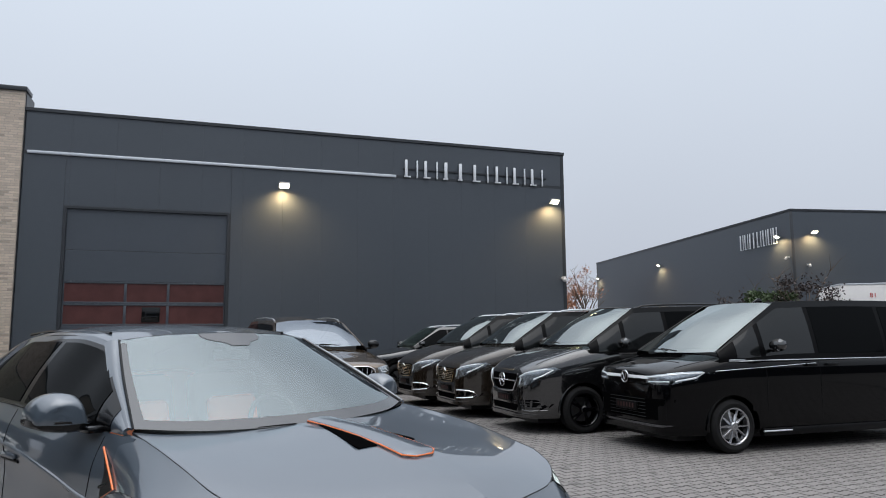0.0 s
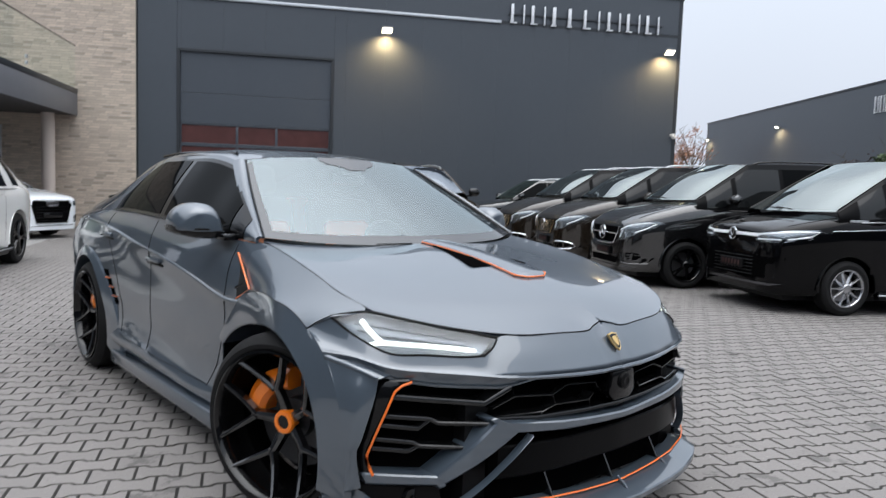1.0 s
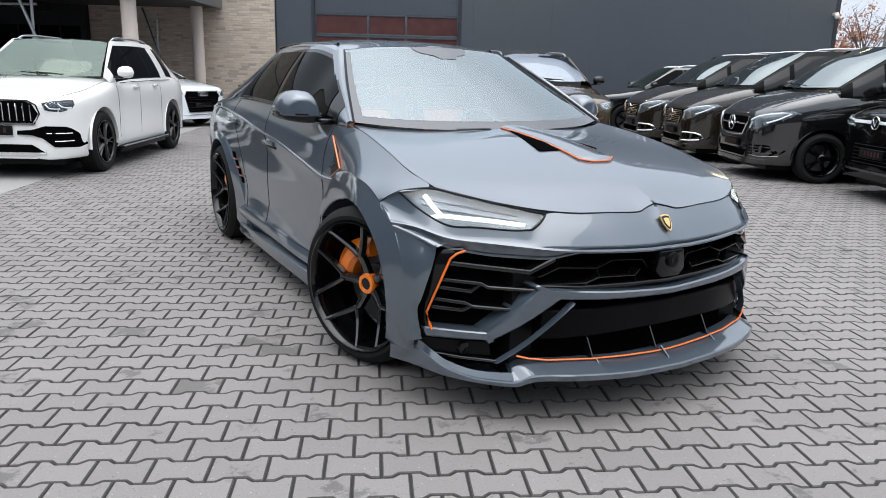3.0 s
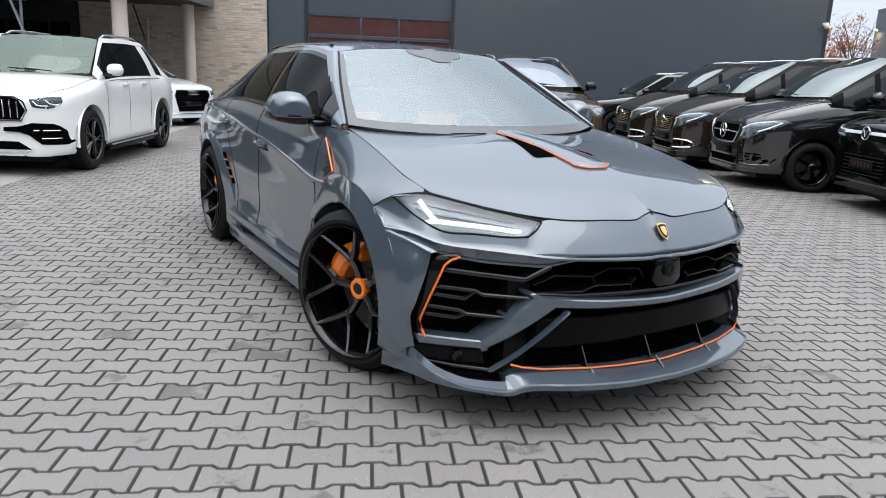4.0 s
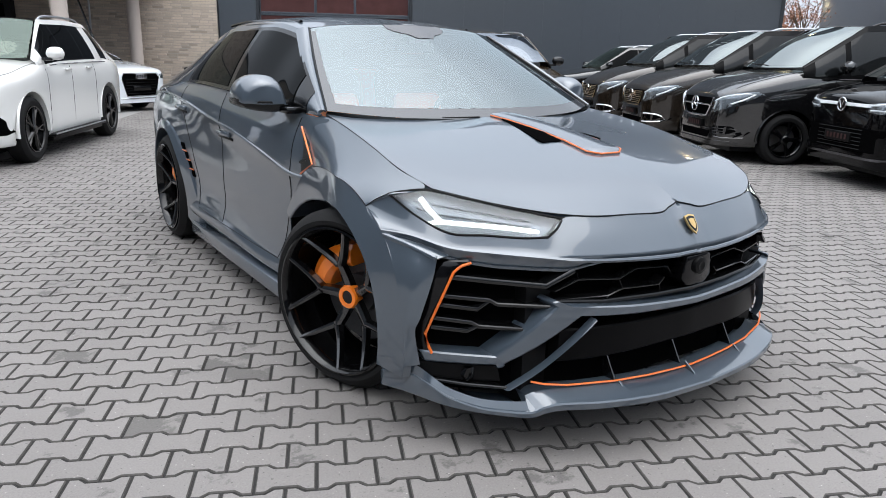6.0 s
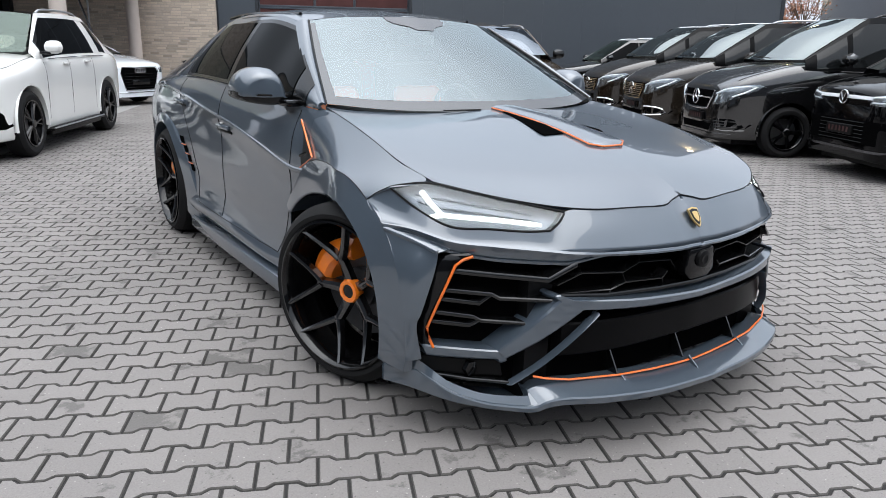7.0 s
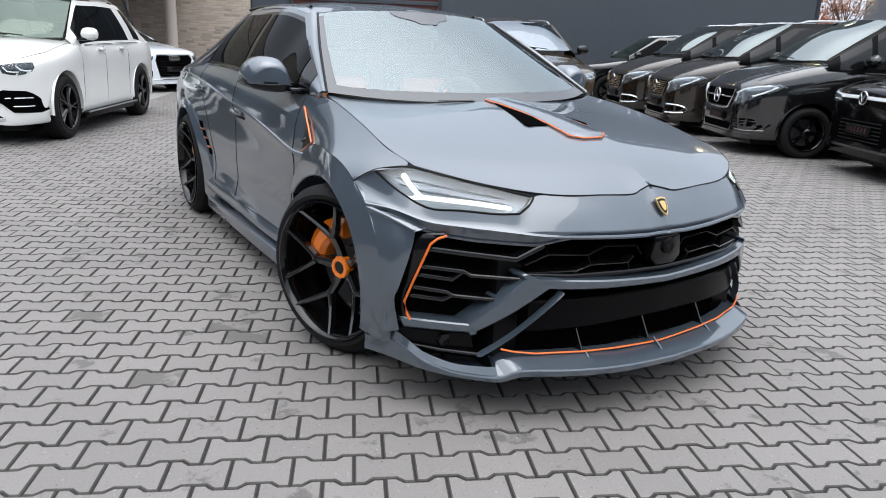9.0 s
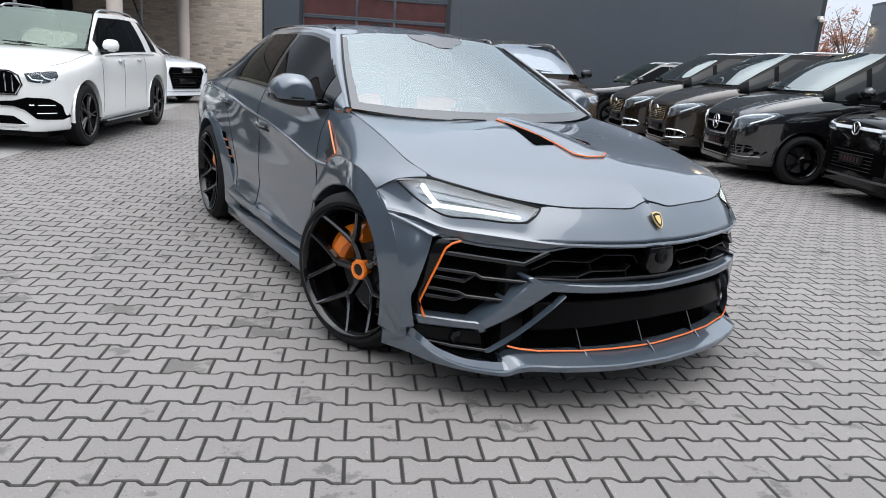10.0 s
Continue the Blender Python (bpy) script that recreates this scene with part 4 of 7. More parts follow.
def lamp_unit(c, spec, pts, strip, inner=None):
    """A pair of headlights: dark bowl, bright strip, clear lens, from outlines of (x, z)."""
    for s in (1, -1):
        q = [(s * x, z) for x, z in (pts if s > 0 else pts[::-1])]
        h = part("headlight", plate_on(spec, q, 0.008, 0.05), spec.get("bowl", LAMP_BOWL), c, "clear headlight with a light strip")
        st = [Vector((s * x, nose_y(spec, x, z) - 0.014, z)) for x, z in strip]
        part("light_strip", tube(st, spec.get("strip", 0.013), 6), LED_OFF, h)
        if inner:
            part("light_strip", tube([Vector((s * x, nose_y(spec, x, z) - 0.014, z)) for x, z in inner], spec.get("strip", 0.010), 6), LED_OFF, h)
        part("lens", plate_on(spec, q, 0.032, 0.0), LENS_GLASS, h)


def front_van(c, spec):
    y = spec["nose"]
    slats = spec.get("slats", 7)
    tr = spec["trim"]
    part("grille", plate_on(spec, [(-0.50, 0.915), (0.50, 0.915), (0.47, 0.80), (0.36, 0.665), (-0.36, 0.665), (-0.47, 0.80)], 0.012, 0.03), OPENING_SHADE, c)
    def bar(pts, r, mat, name):
        part(name, tube([(x, nose_y(spec, x, z) - 0.026, z) for x, z in pts], r, 6), mat, c)
    for k in range(slats):
        z = 0.69 + k * 0.20 / max(1, slats - 1) if slats > 1 else 0.81
        w = 0.36 + 0.13 * k / max(1, slats - 1) if slats > 1 else 0.47
        bar([(-w, z), (-w / 2, z), (0, z), (w / 2, z), (w, z)], 0.008 if slats > 1 else 0.013, tr, "grille_slat")
    low = [(-0.515, 0.92), (-0.49, 0.80), (-0.385, 0.66), (-0.2, 0.645), (0, 0.642), (0.2, 0.645), (0.385, 0.66), (0.49, 0.80), (0.515, 0.92)]
    bar(low, 0.014 if slats == 1 else 0.010, tr, "grille_frame")
    badge_star(c, y - 0.05, 0.81, 0.105, CHROME)
    lamp_unit(c, spec, [(0.50, 0.715), (0.565, 0.895), (0.70, 0.960), (0.82, 1.000), (0.915, 1.025), (0.932, 0.985), (0.88, 0.880), (0.75, 0.775), (0.62, 0.720)], [(0.575, 0.875), (0.68, 0.930), (0.78, 0.965), (0.87, 0.995), (0.905, 0.985), (0.86, 0.90), (0.79, 0.84)], [(0.56, 0.76), (0.60, 0.86)])
    part("lower_intake", plate_on(spec, [(-0.50, 0.44), (0.50, 0.44), (0.44, 0.34), (-0.44, 0.34)], 0.006, 0.03), OPENING_SHADE, c)
    for s in (1, -1):
        q = [(0.56, 0.52), (0.80, 0.53), (0.90, 0.46), (0.86, 0.37), (0.60, 0.35)]
        q = [(s * a, b) for a, b in (q if s > 0 else q[::-1])]
        part("side_intake", plate_on(spec, q, 0.008, 0.03), OPENING_SHADE, c)
        edge = [(0.60, 0.515), (0.70, 0.520), (0.80, 0.510), (0.845, 0.480), (0.862, 0.435), (0.835, 0.395), (0.74, 0.378), (0.58, 0.372)]
        if spec.get("fog_chrome", True):
            part("intake_trim", tube([(s * x, nose_y(spec, x, z) - 0.016, z) for x, z in edge], 0.014, 6), CHROME, c)
        else:
            for zz in (0.41, 0.45, 0.49):
                part("intake_fin", tube([(s * x, nose_y(spec, x, zz) - 0.018, zz) for x in (0.60, 0.72, 0.84)], 0.008, 6), GLOSS_BLACK, c)
            part("intake_blade", tube([(s * x, nose_y(spec, x, z) - 0.016, z) for x, z in ((0.58, 0.50), (0.61, 0.37), (0.74, 0.355), (0.87, 0.37))], 0.012, 6), spec["paint"], c)
    licence_bars(c, spec, 0.475)
    part("chin", plate_on(spec, [(-0.80, 0.31), (0.80, 0.31), (0.76, 0.25), (-0.76, 0.25)], 0.03, 0.06), spec["paint"], c)


def front_multivan(c, spec):
    y = spec["nose"]
    part("light_bar", plate_on(spec, [(-0.50, 0.985), (0.50, 0.985), (0.50, 0.945), (-0.50, 0.945)], 0.018, 0.02), LED_OFF, c)
    part("upper_grille", plate_on(spec, [(-0.56, 0.935), (0.56, 0.935), (0.54, 0.87), (-0.54, 0.87)], 0.006, 0.02), GLOSS_BLACK, c)
    b = part("badge", tube(ring(0, 0.96, 0.078, y - 0.035), 0.008, 6, True), CHROME, c, "round chrome badge")
    part("badge_disc", turned([(0, 0.076), (-0.006, 0.074), (-0.008, 0.002)], 24, (0, y - 0.028, 0.96), "y"), GLOSS_BLACK, b)
    part("badge_mark", tube([(-0.042, y - 0.04, 1.005), (0, y - 0.04, 0.915), (0.042, y - 0.04, 1.005)], 0.006, 5), CHROME, b)
    lamp_unit(c, spec, [(0.46, 0.895), (0.48, 0.990), (0.70, 1.015), (0.86, 1.045), (0.950, 1.062), (0.955, 1.020), (0.93, 0.940), (0.82, 0.885), (0.60, 0.880)], [(0.50, 0.970), (0.68, 0.990), (0.82, 1.012), (0.90, 1.028), (0.935, 1.030), (0.92, 0.970), (0.84, 0.925)], [(0.52, 0.915), (0.66, 0.918), (0.80, 0.922)])
    part("lower_grille", plate_on(spec, [(-0.84, 0.70), (0.84, 0.70), (0.78, 0.43), (-0.78, 0.43)], 0.010, 0.03), OPENING_SHADE, c)
    for k in range(6):
        z = 0.455 + 0.045 * k
        part("grille_slat", tube([(x, nose_y(spec, x, z) - 0.012, z) for x in (-0.76, -0.4, 0, 0.4, 0.76)], 0.005, 5), SATIN_BLACK, c)
    part("chin_trim", plate_on(spec, [(-0.82, 0.375), (0.82, 0.375), (0.80, 0.345), (-0.80, 0.345)], 0.022, 0.03), DARK_CHROME, c)
    def flank_x(yy, zz):
        w, zt, zs, zb = curve1(spec["body"], yy)
        return w * (1.0 - 0.032 * max(0.0, zz - zs) / (0.60 * (zt - zs)))
    two_sides("pillar_badge", box(flank_x(0.1, 1.16) - 0.004, -0.02, 1.165, flank_x(0.1, 1.16) + 0.006, 0.24, 1.195, 0.004), ALU, c, "small silver badge")
    part("roof_antenna", prism([(1.22, 1.965), (1.44, 1.965), (1.42, 2.04), (1.36, 2.045)], "x", -0.018, 0.018, 0.006), GLOSS_BLACK, c)
    for za, zb2, ya, yb, r in ((1.05, 1.125, -0.25, 1.40, 0.006), (0.265, 0.265, 0.44, 0.90, 0.012)):
        two_sides("side_trim", tube([(flank_x(ya + (yb - ya) * i / 10, za + (zb2 - za) * i / 10) + 0.006, ya + (yb - ya) * i / 10, za + (zb2 - za) * i / 10) for i in range(11)], r, 6), ALU, c)
    licence_bars(c, spec, 0.52)


def front_suv(c, spec):
    y = spec["nose"]
    tr = spec["trim"]
    up = spec.get("lift", 0.0)
    part("grille", plate_on(spec, [(-0.44, 0.945 + up), (0.44, 0.945 + up), (0.53, 0.90 + up), (0.56, 0.80 + up), (0.50, 0.69 + up), (-0.50, 0.69 + up), (-0.56, 0.80 + up), (-0.53, 0.90 + up)], 0.012, 0.03), OPENING_SHADE, c)
    n = spec.get("uprights", 13)
    for k in range(n):
        x = -0.48 + 0.96 * k / (n - 1)
        part("grille_bar", tube([(x, nose_y(spec, x, z) - 0.024, z) for z in (0.715 + up, 0.80 + up, 0.88 + up, 0.925 + up - 0.02 * (abs(x) > 0.4))], 0.009, 6), CHROME, c)
    rim = [(-0.44, 0.955), (0, 0.960), (0.44, 0.955), (0.54, 0.905), (0.575, 0.80), (0.51, 0.68), (0, 0.675), (-0.51, 0.68), (-0.575, 0.80), (-0.54, 0.905)]
    part("grille_frame", tube([(x, nose_y(spec, x, z + up) - 0.012, z + up) for x, z in rim], 0.009, 6, True), tr, c)
    badge_star(c, y - 0.045, 0.83 + up, 0.09, CHROME)
    lamp_unit(c, spec, [(x, z + up) for x, z in [(0.60, 0.930), (0.72, 0.955), (0.82, 0.968), (0.885, 0.968), (0.895, 0.91), (0.87, 0.845), (0.78, 0.822), (0.64, 0.838)]], [(x, z + up) for x, z in [(0.645, 0.912), (0.685, 0.866), (0.735, 0.856), (0.785, 0.858)]], [(x, z + up) for x, z in [(0.765, 0.925), (0.800, 0.885), (0.835, 0.872), (0.862, 0.872)]])
    part("lower_intake", plate_on(spec, [(-0.46, 0.43), (0.46, 0.43), (0.60, 0.335), (-0.60, 0.335)], 0.008, 0.03), OPENING_SHADE, c)
    for s in (1, -1):
        q = [(0.30, 0.595), (0.48, 0.61), (0.62, 0.655), (0.84, 0.645), (0.90, 0.58), (0.945, 0.42), (0.93, 0.385), (0.70, 0.40), (0.60, 0.50), (0.48, 0.545), (0.30, 0.55)]
        q = [(s * a, b) for a, b in (q if s > 0 else q[::-1])]
        part("side_intake", plate_on(spec, q, 0.020, 0.04), OPENING_SHADE, c)
        for zz, xa in ((0.565, 0.64), (0.47, 0.71)):
            part("intake_fin", tube([(s * xx, nose_y(spec, xx, zz) - 0.026, zz) for xx in (xa, 0.76, 0.82, 0.87)], 0.006, 6), CHROME, c)
    part("chin", plate_on(spec, [(-0.62, 0.325), (0.62, 0.325), (0.58, 0.30), (-0.58, 0.30)], 0.02, 0.05), CHROME, c)
    licence_bars(c, spec, 0.54)


def front_sedan(c, spec):
    y, up = spec["nose"], spec["up"]
    part("grille", plate_on(spec, [(-0.50, 0.72 + up), (0.50, 0.72 + up), (0.56, 0.62 + up), (0.44, 0.36), (-0.44, 0.36), (-0.56, 0.62 + up)], 0.010, 0.03), OPENING_SHADE, c)
    for k in range(6):
        z = 0.41 + 0.06 * k
        part("grille_slat", box(-0.46, y - 0.024, z - 0.005, 0.46, y - 0.012, z + 0.005, 0.003), GLOSS_BLACK, c)
    part("grille_frame", tube([(-0.51, y - 0.012, 0.73 + up), (0.51, y - 0.012, 0.73 + up), (0.57, y - 0.012, 0.62 + up), (0.445, y - 0.012, 0.35), (-0.445, y - 0.012, 0.35), (-0.57, y - 0.012, 0.62 + up)], 0.009, 6, True), spec["trim"], c)
    b = part("badge", tube(ring(-0.105, 0.66 + up, 0.048, y - 0.03), 0.006, 6, True), CHROME, c, "row of chrome rings")
    for k in range(1, 4):
        part("badge_ring", tube(ring(-0.105 + 0.07 * k, 0.66 + up, 0.048, y - 0.03), 0.006, 6, True), CHROME, b)
    lamp_unit(c, spec, [(0.60, 0.70 + up), (0.86, 0.74 + up), (0.90, 0.70 + up), (0.88, 0.62 + up), (0.64, 0.60 + up)], [(0.64, 0.68 + up), (0.84, 0.71 + up)])
    for s in (1, -1):
        q = [(0.64, 0.50), (0.78, 0.53), (0.79, 0.38), (0.65, 0.35)]
        q = [(s * a, b2) for a, b2 in (q if s > 0 else q[::-1])]
        part("side_intake", plate_on(spec, q, 0.010, 0.03), OPENING_SHADE, c)
    part("chin_trim", tube([(x, nose_y(spec, x, 0.3) - 0.012, 0.30) for x in [-0.80 + 0.2 * i for i in range(9)]], 0.010, 6), spec["trim"], c)
    part("plate_holder", box(-0.26, y - 0.045, 0.47, 0.26, y - 0.02, 0.58, 0.006), GLOSS_BLACK, c)


VAN = dict(paint=PAINT_VAN, trim=CHROME, nose=-0.93, tail=4.05, base=3.2, wheel_r=0.345, spokes=5, rim=RIM_BLACK, ease=True,
           body=[(-0.93, 0.52, 0.89, 0.62, 0.26), (-0.90, 0.66, 0.975, 0.70, 0.25), (-0.80, 0.78, 1.05, 0.80, 0.24), (-0.58, 0.885, 1.165, 0.90, 0.24), (-0.3, 0.945, 1.255, 0.94, 0.24), (0.0, 0.962, 1.33, 0.97, 0.24), (0.3, 0.964, 1.37, 0.99, 0.24), (3.0, 0.964, 1.33, 0.99, 0.24), (3.8, 0.95, 1.30, 0.98, 0.26), (4.05, 0.88, 1.24, 0.95, 0.30)],
           cowl=(0.14, 0.87, 1.375), screen_top=(1.06, 0.735, 1.94), roof_end=(3.75, 0.735, 1.955), tail_base=(4.03, 0.84, 1.24),
           belt=[(0.14, 0.925, 1.235), (0.5, 0.938, 1.225), (2.0, 0.940, 1.215), (4.05, 0.87, 1.20)], rail_mat=PAINT_DEEP, pillar_mat=PANEL_BLACK,
           panes=[(0.30, 0.74), (0.82, 1.58), (1.66, 2.72), (2.80, 3.78)], handles=[1.45, 1.85], gaps=[0.62, 1.62, 2.78], mirror=0.66, rails=ALU, bow=0.22, door_pane=DOOR_PANE, front=front_van, belt_mat=GLOSS_BLACK, crown=0.05)
VAN_OLD = dict(VAN, paint=PAINT_VAN, trim=WARM_CHROME)
VAN_NEW = dict(VAN, paint=PAINT_BLACK, fog_chrome=False, rails=GLOSS_BLACK, wheel_r=0.365, slats=1)
MULTIVAN = dict(VAN, paint=PAINT_DEEP, nose=-0.95, tail=4.05, base=3.12, wheel_r=0.345, spokes=10, rim=SILVER_RIM, fork=False, rails=None, front=front_multivan, rim_r=0.68,
                body=[(-0.95, 0.56, 0.97, 0.72, 0.26), (-0.92, 0.70, 1.05, 0.78, 0.25), (-0.82, 0.82, 1.10, 0.88, 0.24), (-0.6, 0.905, 1.165, 0.93, 0.24), (-0.3, 0.955, 1.225, 0.97, 0.24), (0.0, 0.97, 1.275, 1.0, 0.24), (3.0, 0.97, 1.26, 1.02, 0.24), (3.8, 0.96, 1.26, 1.02, 0.26), (4.05, 0.9, 1.25, 1.0, 0.30)],
                cowl=(-0.16, 0.88, 1.29), screen_top=(0.97, 0.725, 1.94), roof_end=(3.75, 0.73, 1.955), tail_base=(4.03, 0.84, 1.25), belt=[(-0.18, 0.928, 1.155), (0.5, 0.945, 1.175), (4.05, 0.885, 1.18)], panes=[(0.12, 0.50), (0.58, 1.42), (1.50, 2.72), (2.80, 3.80)], gaps=[0.55, 1.46, 2.76], handles=[1.30, 1.66], mirror=0.64, mirror_up=0.13, belt_mat=ALU, mirror_mat=PAINT_BLACK)
SUV = dict(paint=PAINT_WHITE, trim=GLOSS_BLACK, nose=-0.88, tail=3.9, base=2.995, wheel_r=0.402, spokes=5, rim=RIM_BLACK, bowl=LAMP_DARK, strip=0.009, bow=0.07,
           body=[(-0.88, 0.56, 0.94, 0.70, 0.26), (-0.85, 0.70, 0.99, 0.76, 0.25), (-0.74, 0.84, 1.035, 0.84, 0.25), (-0.50, 0.945, 1.08, 0.90, 0.25), (-0.20, 0.99, 1.12, 0.93, 0.25), (0.2, 1.0, 1.19, 0.97, 0.26), (0.8, 0.985, 1.25, 0.99, 0.26), (2.4, 0.985, 1.27, 1.0, 0.26), (3.2, 1.0, 1.28, 1.0, 0.28), (3.7, 0.95, 1.24, 0.98, 0.34), (3.9, 0.84, 1.18, 0.92, 0.40)],
           cowl=(0.44, 0.85, 1.245), screen_top=(1.20, 0.68, 1.72), roof_end=(3.05, 0.65, 1.725), tail_base=(3.75, 0.80, 1.25),
           belt=[(0.44, 0.93, 1.145), (1.2, 0.945, 1.165), (2.6, 0.95, 1.18), (3.75, 0.89, 1.16)], seal=(0.66, 2.60),
           pillar_mat=PAINT_WHITE, panes=[(0.70, 1.40), (1.44, 2.10), (2.14, 2.56), (2.92, 3.25)], handles=[1.28, 2.12], gaps=[0.55, 1.42, 2.40], mirror=0.60, mirror_up=0.085, rails=ALU, front=front_suv, roof_mat=GLOSS_BLACK, fins=True, uprights=13, sill_mat=SATIN_BLACK, step=ALU, crown=0.04, screen_mat=GREEN_SCREEN, belt_mat=CHROME)
SUV_BROWN = dict(SUV, paint=PAINT_BROWN, pillar_mat=GLOSS_BLACK, seal=None, belt_mat=CHROME, trim=CHROME, base=3.135, tail=4.15, roof_mat=PAINT_BROWN, nose=-0.9, screen_top=(1.22, 0.67, 1.79), roof_end=(3.45, 0.67, 1.82), hump=0.02, mirror_mat=GLOSS_BLACK, cowl=(0.48, 0.85, 1.35), tail_base=(3.98, 0.80, 1.30), lift=0.06, bowl=LAMP_BOWL, crown=0.085,
                 body=[(-0.90, 0.56, 1.0, 0.74, 0.26), (-0.86, 0.72, 1.05, 0.80, 0.25), (-0.74, 0.85, 1.10, 0.90, 0.25), (-0.50, 0.945, 1.145, 0.95, 0.25), (-0.20, 0.985, 1.19, 0.98, 0.25), (0.2, 1.0, 1.26, 1.02, 0.26), (0.8, 0.985, 1.32, 1.04, 0.26), (2.4, 0.985, 1.33, 1.05, 0.26), (3.2, 1.0, 1.33, 1.05, 0.28), (3.9, 0.95, 1.30, 1.0, 0.34), (4.15, 0.84, 1.24, 0.95, 0.40)],
                 belt=[(0.48, 0.93, 1.21), (1.2, 0.945, 1.23), (2.6, 0.95, 1.24), (3.98, 0.89, 1.22)], screen_mat=BLUE_SCREEN)
SEDAN = dict(SUV, seal=None, step=None, bowl=LAMP_BOWL, screen_mat=VAN_SCREEN, handles=[1.62, 2.50], gaps=[0.80, 1.74, 2.66], mirror=0.95, mirror_up=0.04, belt_mat=GLOSS_BLACK, paint=PAINT_SILVER, pillar_mat=GLOSS_BLACK, trim=CHROME, nose=-0.90, tail=3.95, base=2.92, wheel_r=0.34, rails=None, front=front_sedan, roof_mat=PAINT_SILVER, sill_mat=PAINT_SILVER,
             body=[(-0.90, 0.60, 0.88, 0.60, 0.20), (-0.86, 0.74, 0.925, 0.64, 0.19), (-0.70, 0.88, 0.985, 0.72, 0.18), (-0.3, 0.93, 1.055, 0.78, 0.18), (0.4, 0.94, 1.135, 0.84, 0.18), (2.5, 0.94, 1.11, 0.86, 0.18), (3.5, 0.92, 1.10, 0.84, 0.22), (3.95, 0.80, 1.05, 0.80, 0.30)], up=0.125,
             cowl=(0.44, 0.80, 1.135), screen_top=(1.30, 0.60, 1.52), roof_end=(2.60, 0.58, 1.52), tail_base=(3.45, 0.72, 1.11), belt=[(0.44, 0.875, 1.03), (1.5, 0.89, 1.04), (3.45, 0.86, 1.045)], panes=[(1.0, 1.75), (1.82, 2.7)], crown=0.03)
SUV_BLACK = dict(SUV, paint=PAINT_BLACK, pillar_mat=GLOSS_BLACK, seal=None, step=None, roof_mat=PAINT_BLACK, bowl=LAMP_BOWL, belt_mat=GLOSS_BLACK)


def facing(x, y, degrees):
    """Pose of a car whose front axle stands over (x, y) and whose nose points that way."""
    return pose(x, y, 0, 0, 0, degrees + 90)


car("multivan", facing(7.523, 1.476, 149.7), MULTIVAN, "black multi-seat van with silver wheels and chrome trim on grey paving", "parked vans")
car("van", facing(7.957, 3.893, 149.6), VAN_NEW, "black van with black wheels and a chrome grille on grey paving", "parked vans")
car("van", facing(8.92, 6.02, 150), VAN_OLD, "dark brown-black van with warm-tinted chrome grille and roof rails", "parked vans")
car("van", facing(9.92, 8.12, 151), VAN_OLD, "dark brown-black van with warm-tinted chrome grille and fog trim", "parked vans")
car("black_suv", facing(11.3, 11.3, 150), SUV_BLACK, "glossy black SUV parked beyond the vans", "")
car("luxury_suv", facing(5.80, 7.26, -112), SUV_BROWN, "dark brown large SUV with an upright chrome grille", "")
car("white_suv", facing(-2.371, 7.95, -116.0), SUV, "white SUV with black wheels and a black panoramic roof", "")
car("white_sedan", facing(0.80, 15.8, -56), SEDAN, "silvery white sedan with a dark wide grille under the canopy", "")


# ---- the grey sports SUV in the middle ----
U = thing("sports_suv", pose(0, 0, 0), "grey wide-bodied sports SUV with orange trim lines on grey paving", "car")
U_PLAN = [(0.0, -0.94), (0.3, -0.925), (0.5, -0.885), (0.65, -0.82), (0.8, -0.70), (0.95, -0.55), (1.02, -0.46), (1.08, -0.395)]
U_LEAN = [(0.0, 0.0), (0.62, 0.0), (0.72, 0.025), (0.80, 0.07), (0.86, 0.115), (0.95, 0.2)]


def fy(x, z=0.4, back=0.0):
    """Where the nose's surface lies at a half width and height."""
    return curve1(U_PLAN, abs(x))[0] + curve1(U_LEAN, z)[0] + back


def fp(x, z, back=0.0):
    return Vector((x, fy(x, z, back), z))


def ribbon(lo, hi, front=0.0, depth=0.05, n=16):
    """A bar on the nose between two lines of (x, z), with depth behind it."""
    a = through_points([(x, 0, z) for x, z in lo], n)
    b = through_points([(x, 0, z) for x, z in hi], n)
    g = []
    for p, q in zip(a, b):
        m = (p + q) / 2
        bev = 0.006
        d = (q - p).normalized() * bev
        g.append([fp(p.x, p.z, front + depth), fp(p.x, p.z, front + bev), fp(p.x + d.x, p.z + d.z, front), fp(q.x - d.x, q.z - d.z, front), fp(q.x, q.z, front + bev), fp(q.x, q.z, front + depth)])
    bm = bmesh.new()
    vs = grid_into(bm, g)
    bm.faces.new(vs[0][::-1]); bm.faces.new(vs[-1])
    bmesh.ops.recalc_face_normals(bm, faces=bm.faces)
    return bm


def both_parts(name, bm, mat, label=""):
    return two_sides(name, bm, mat, U, label)


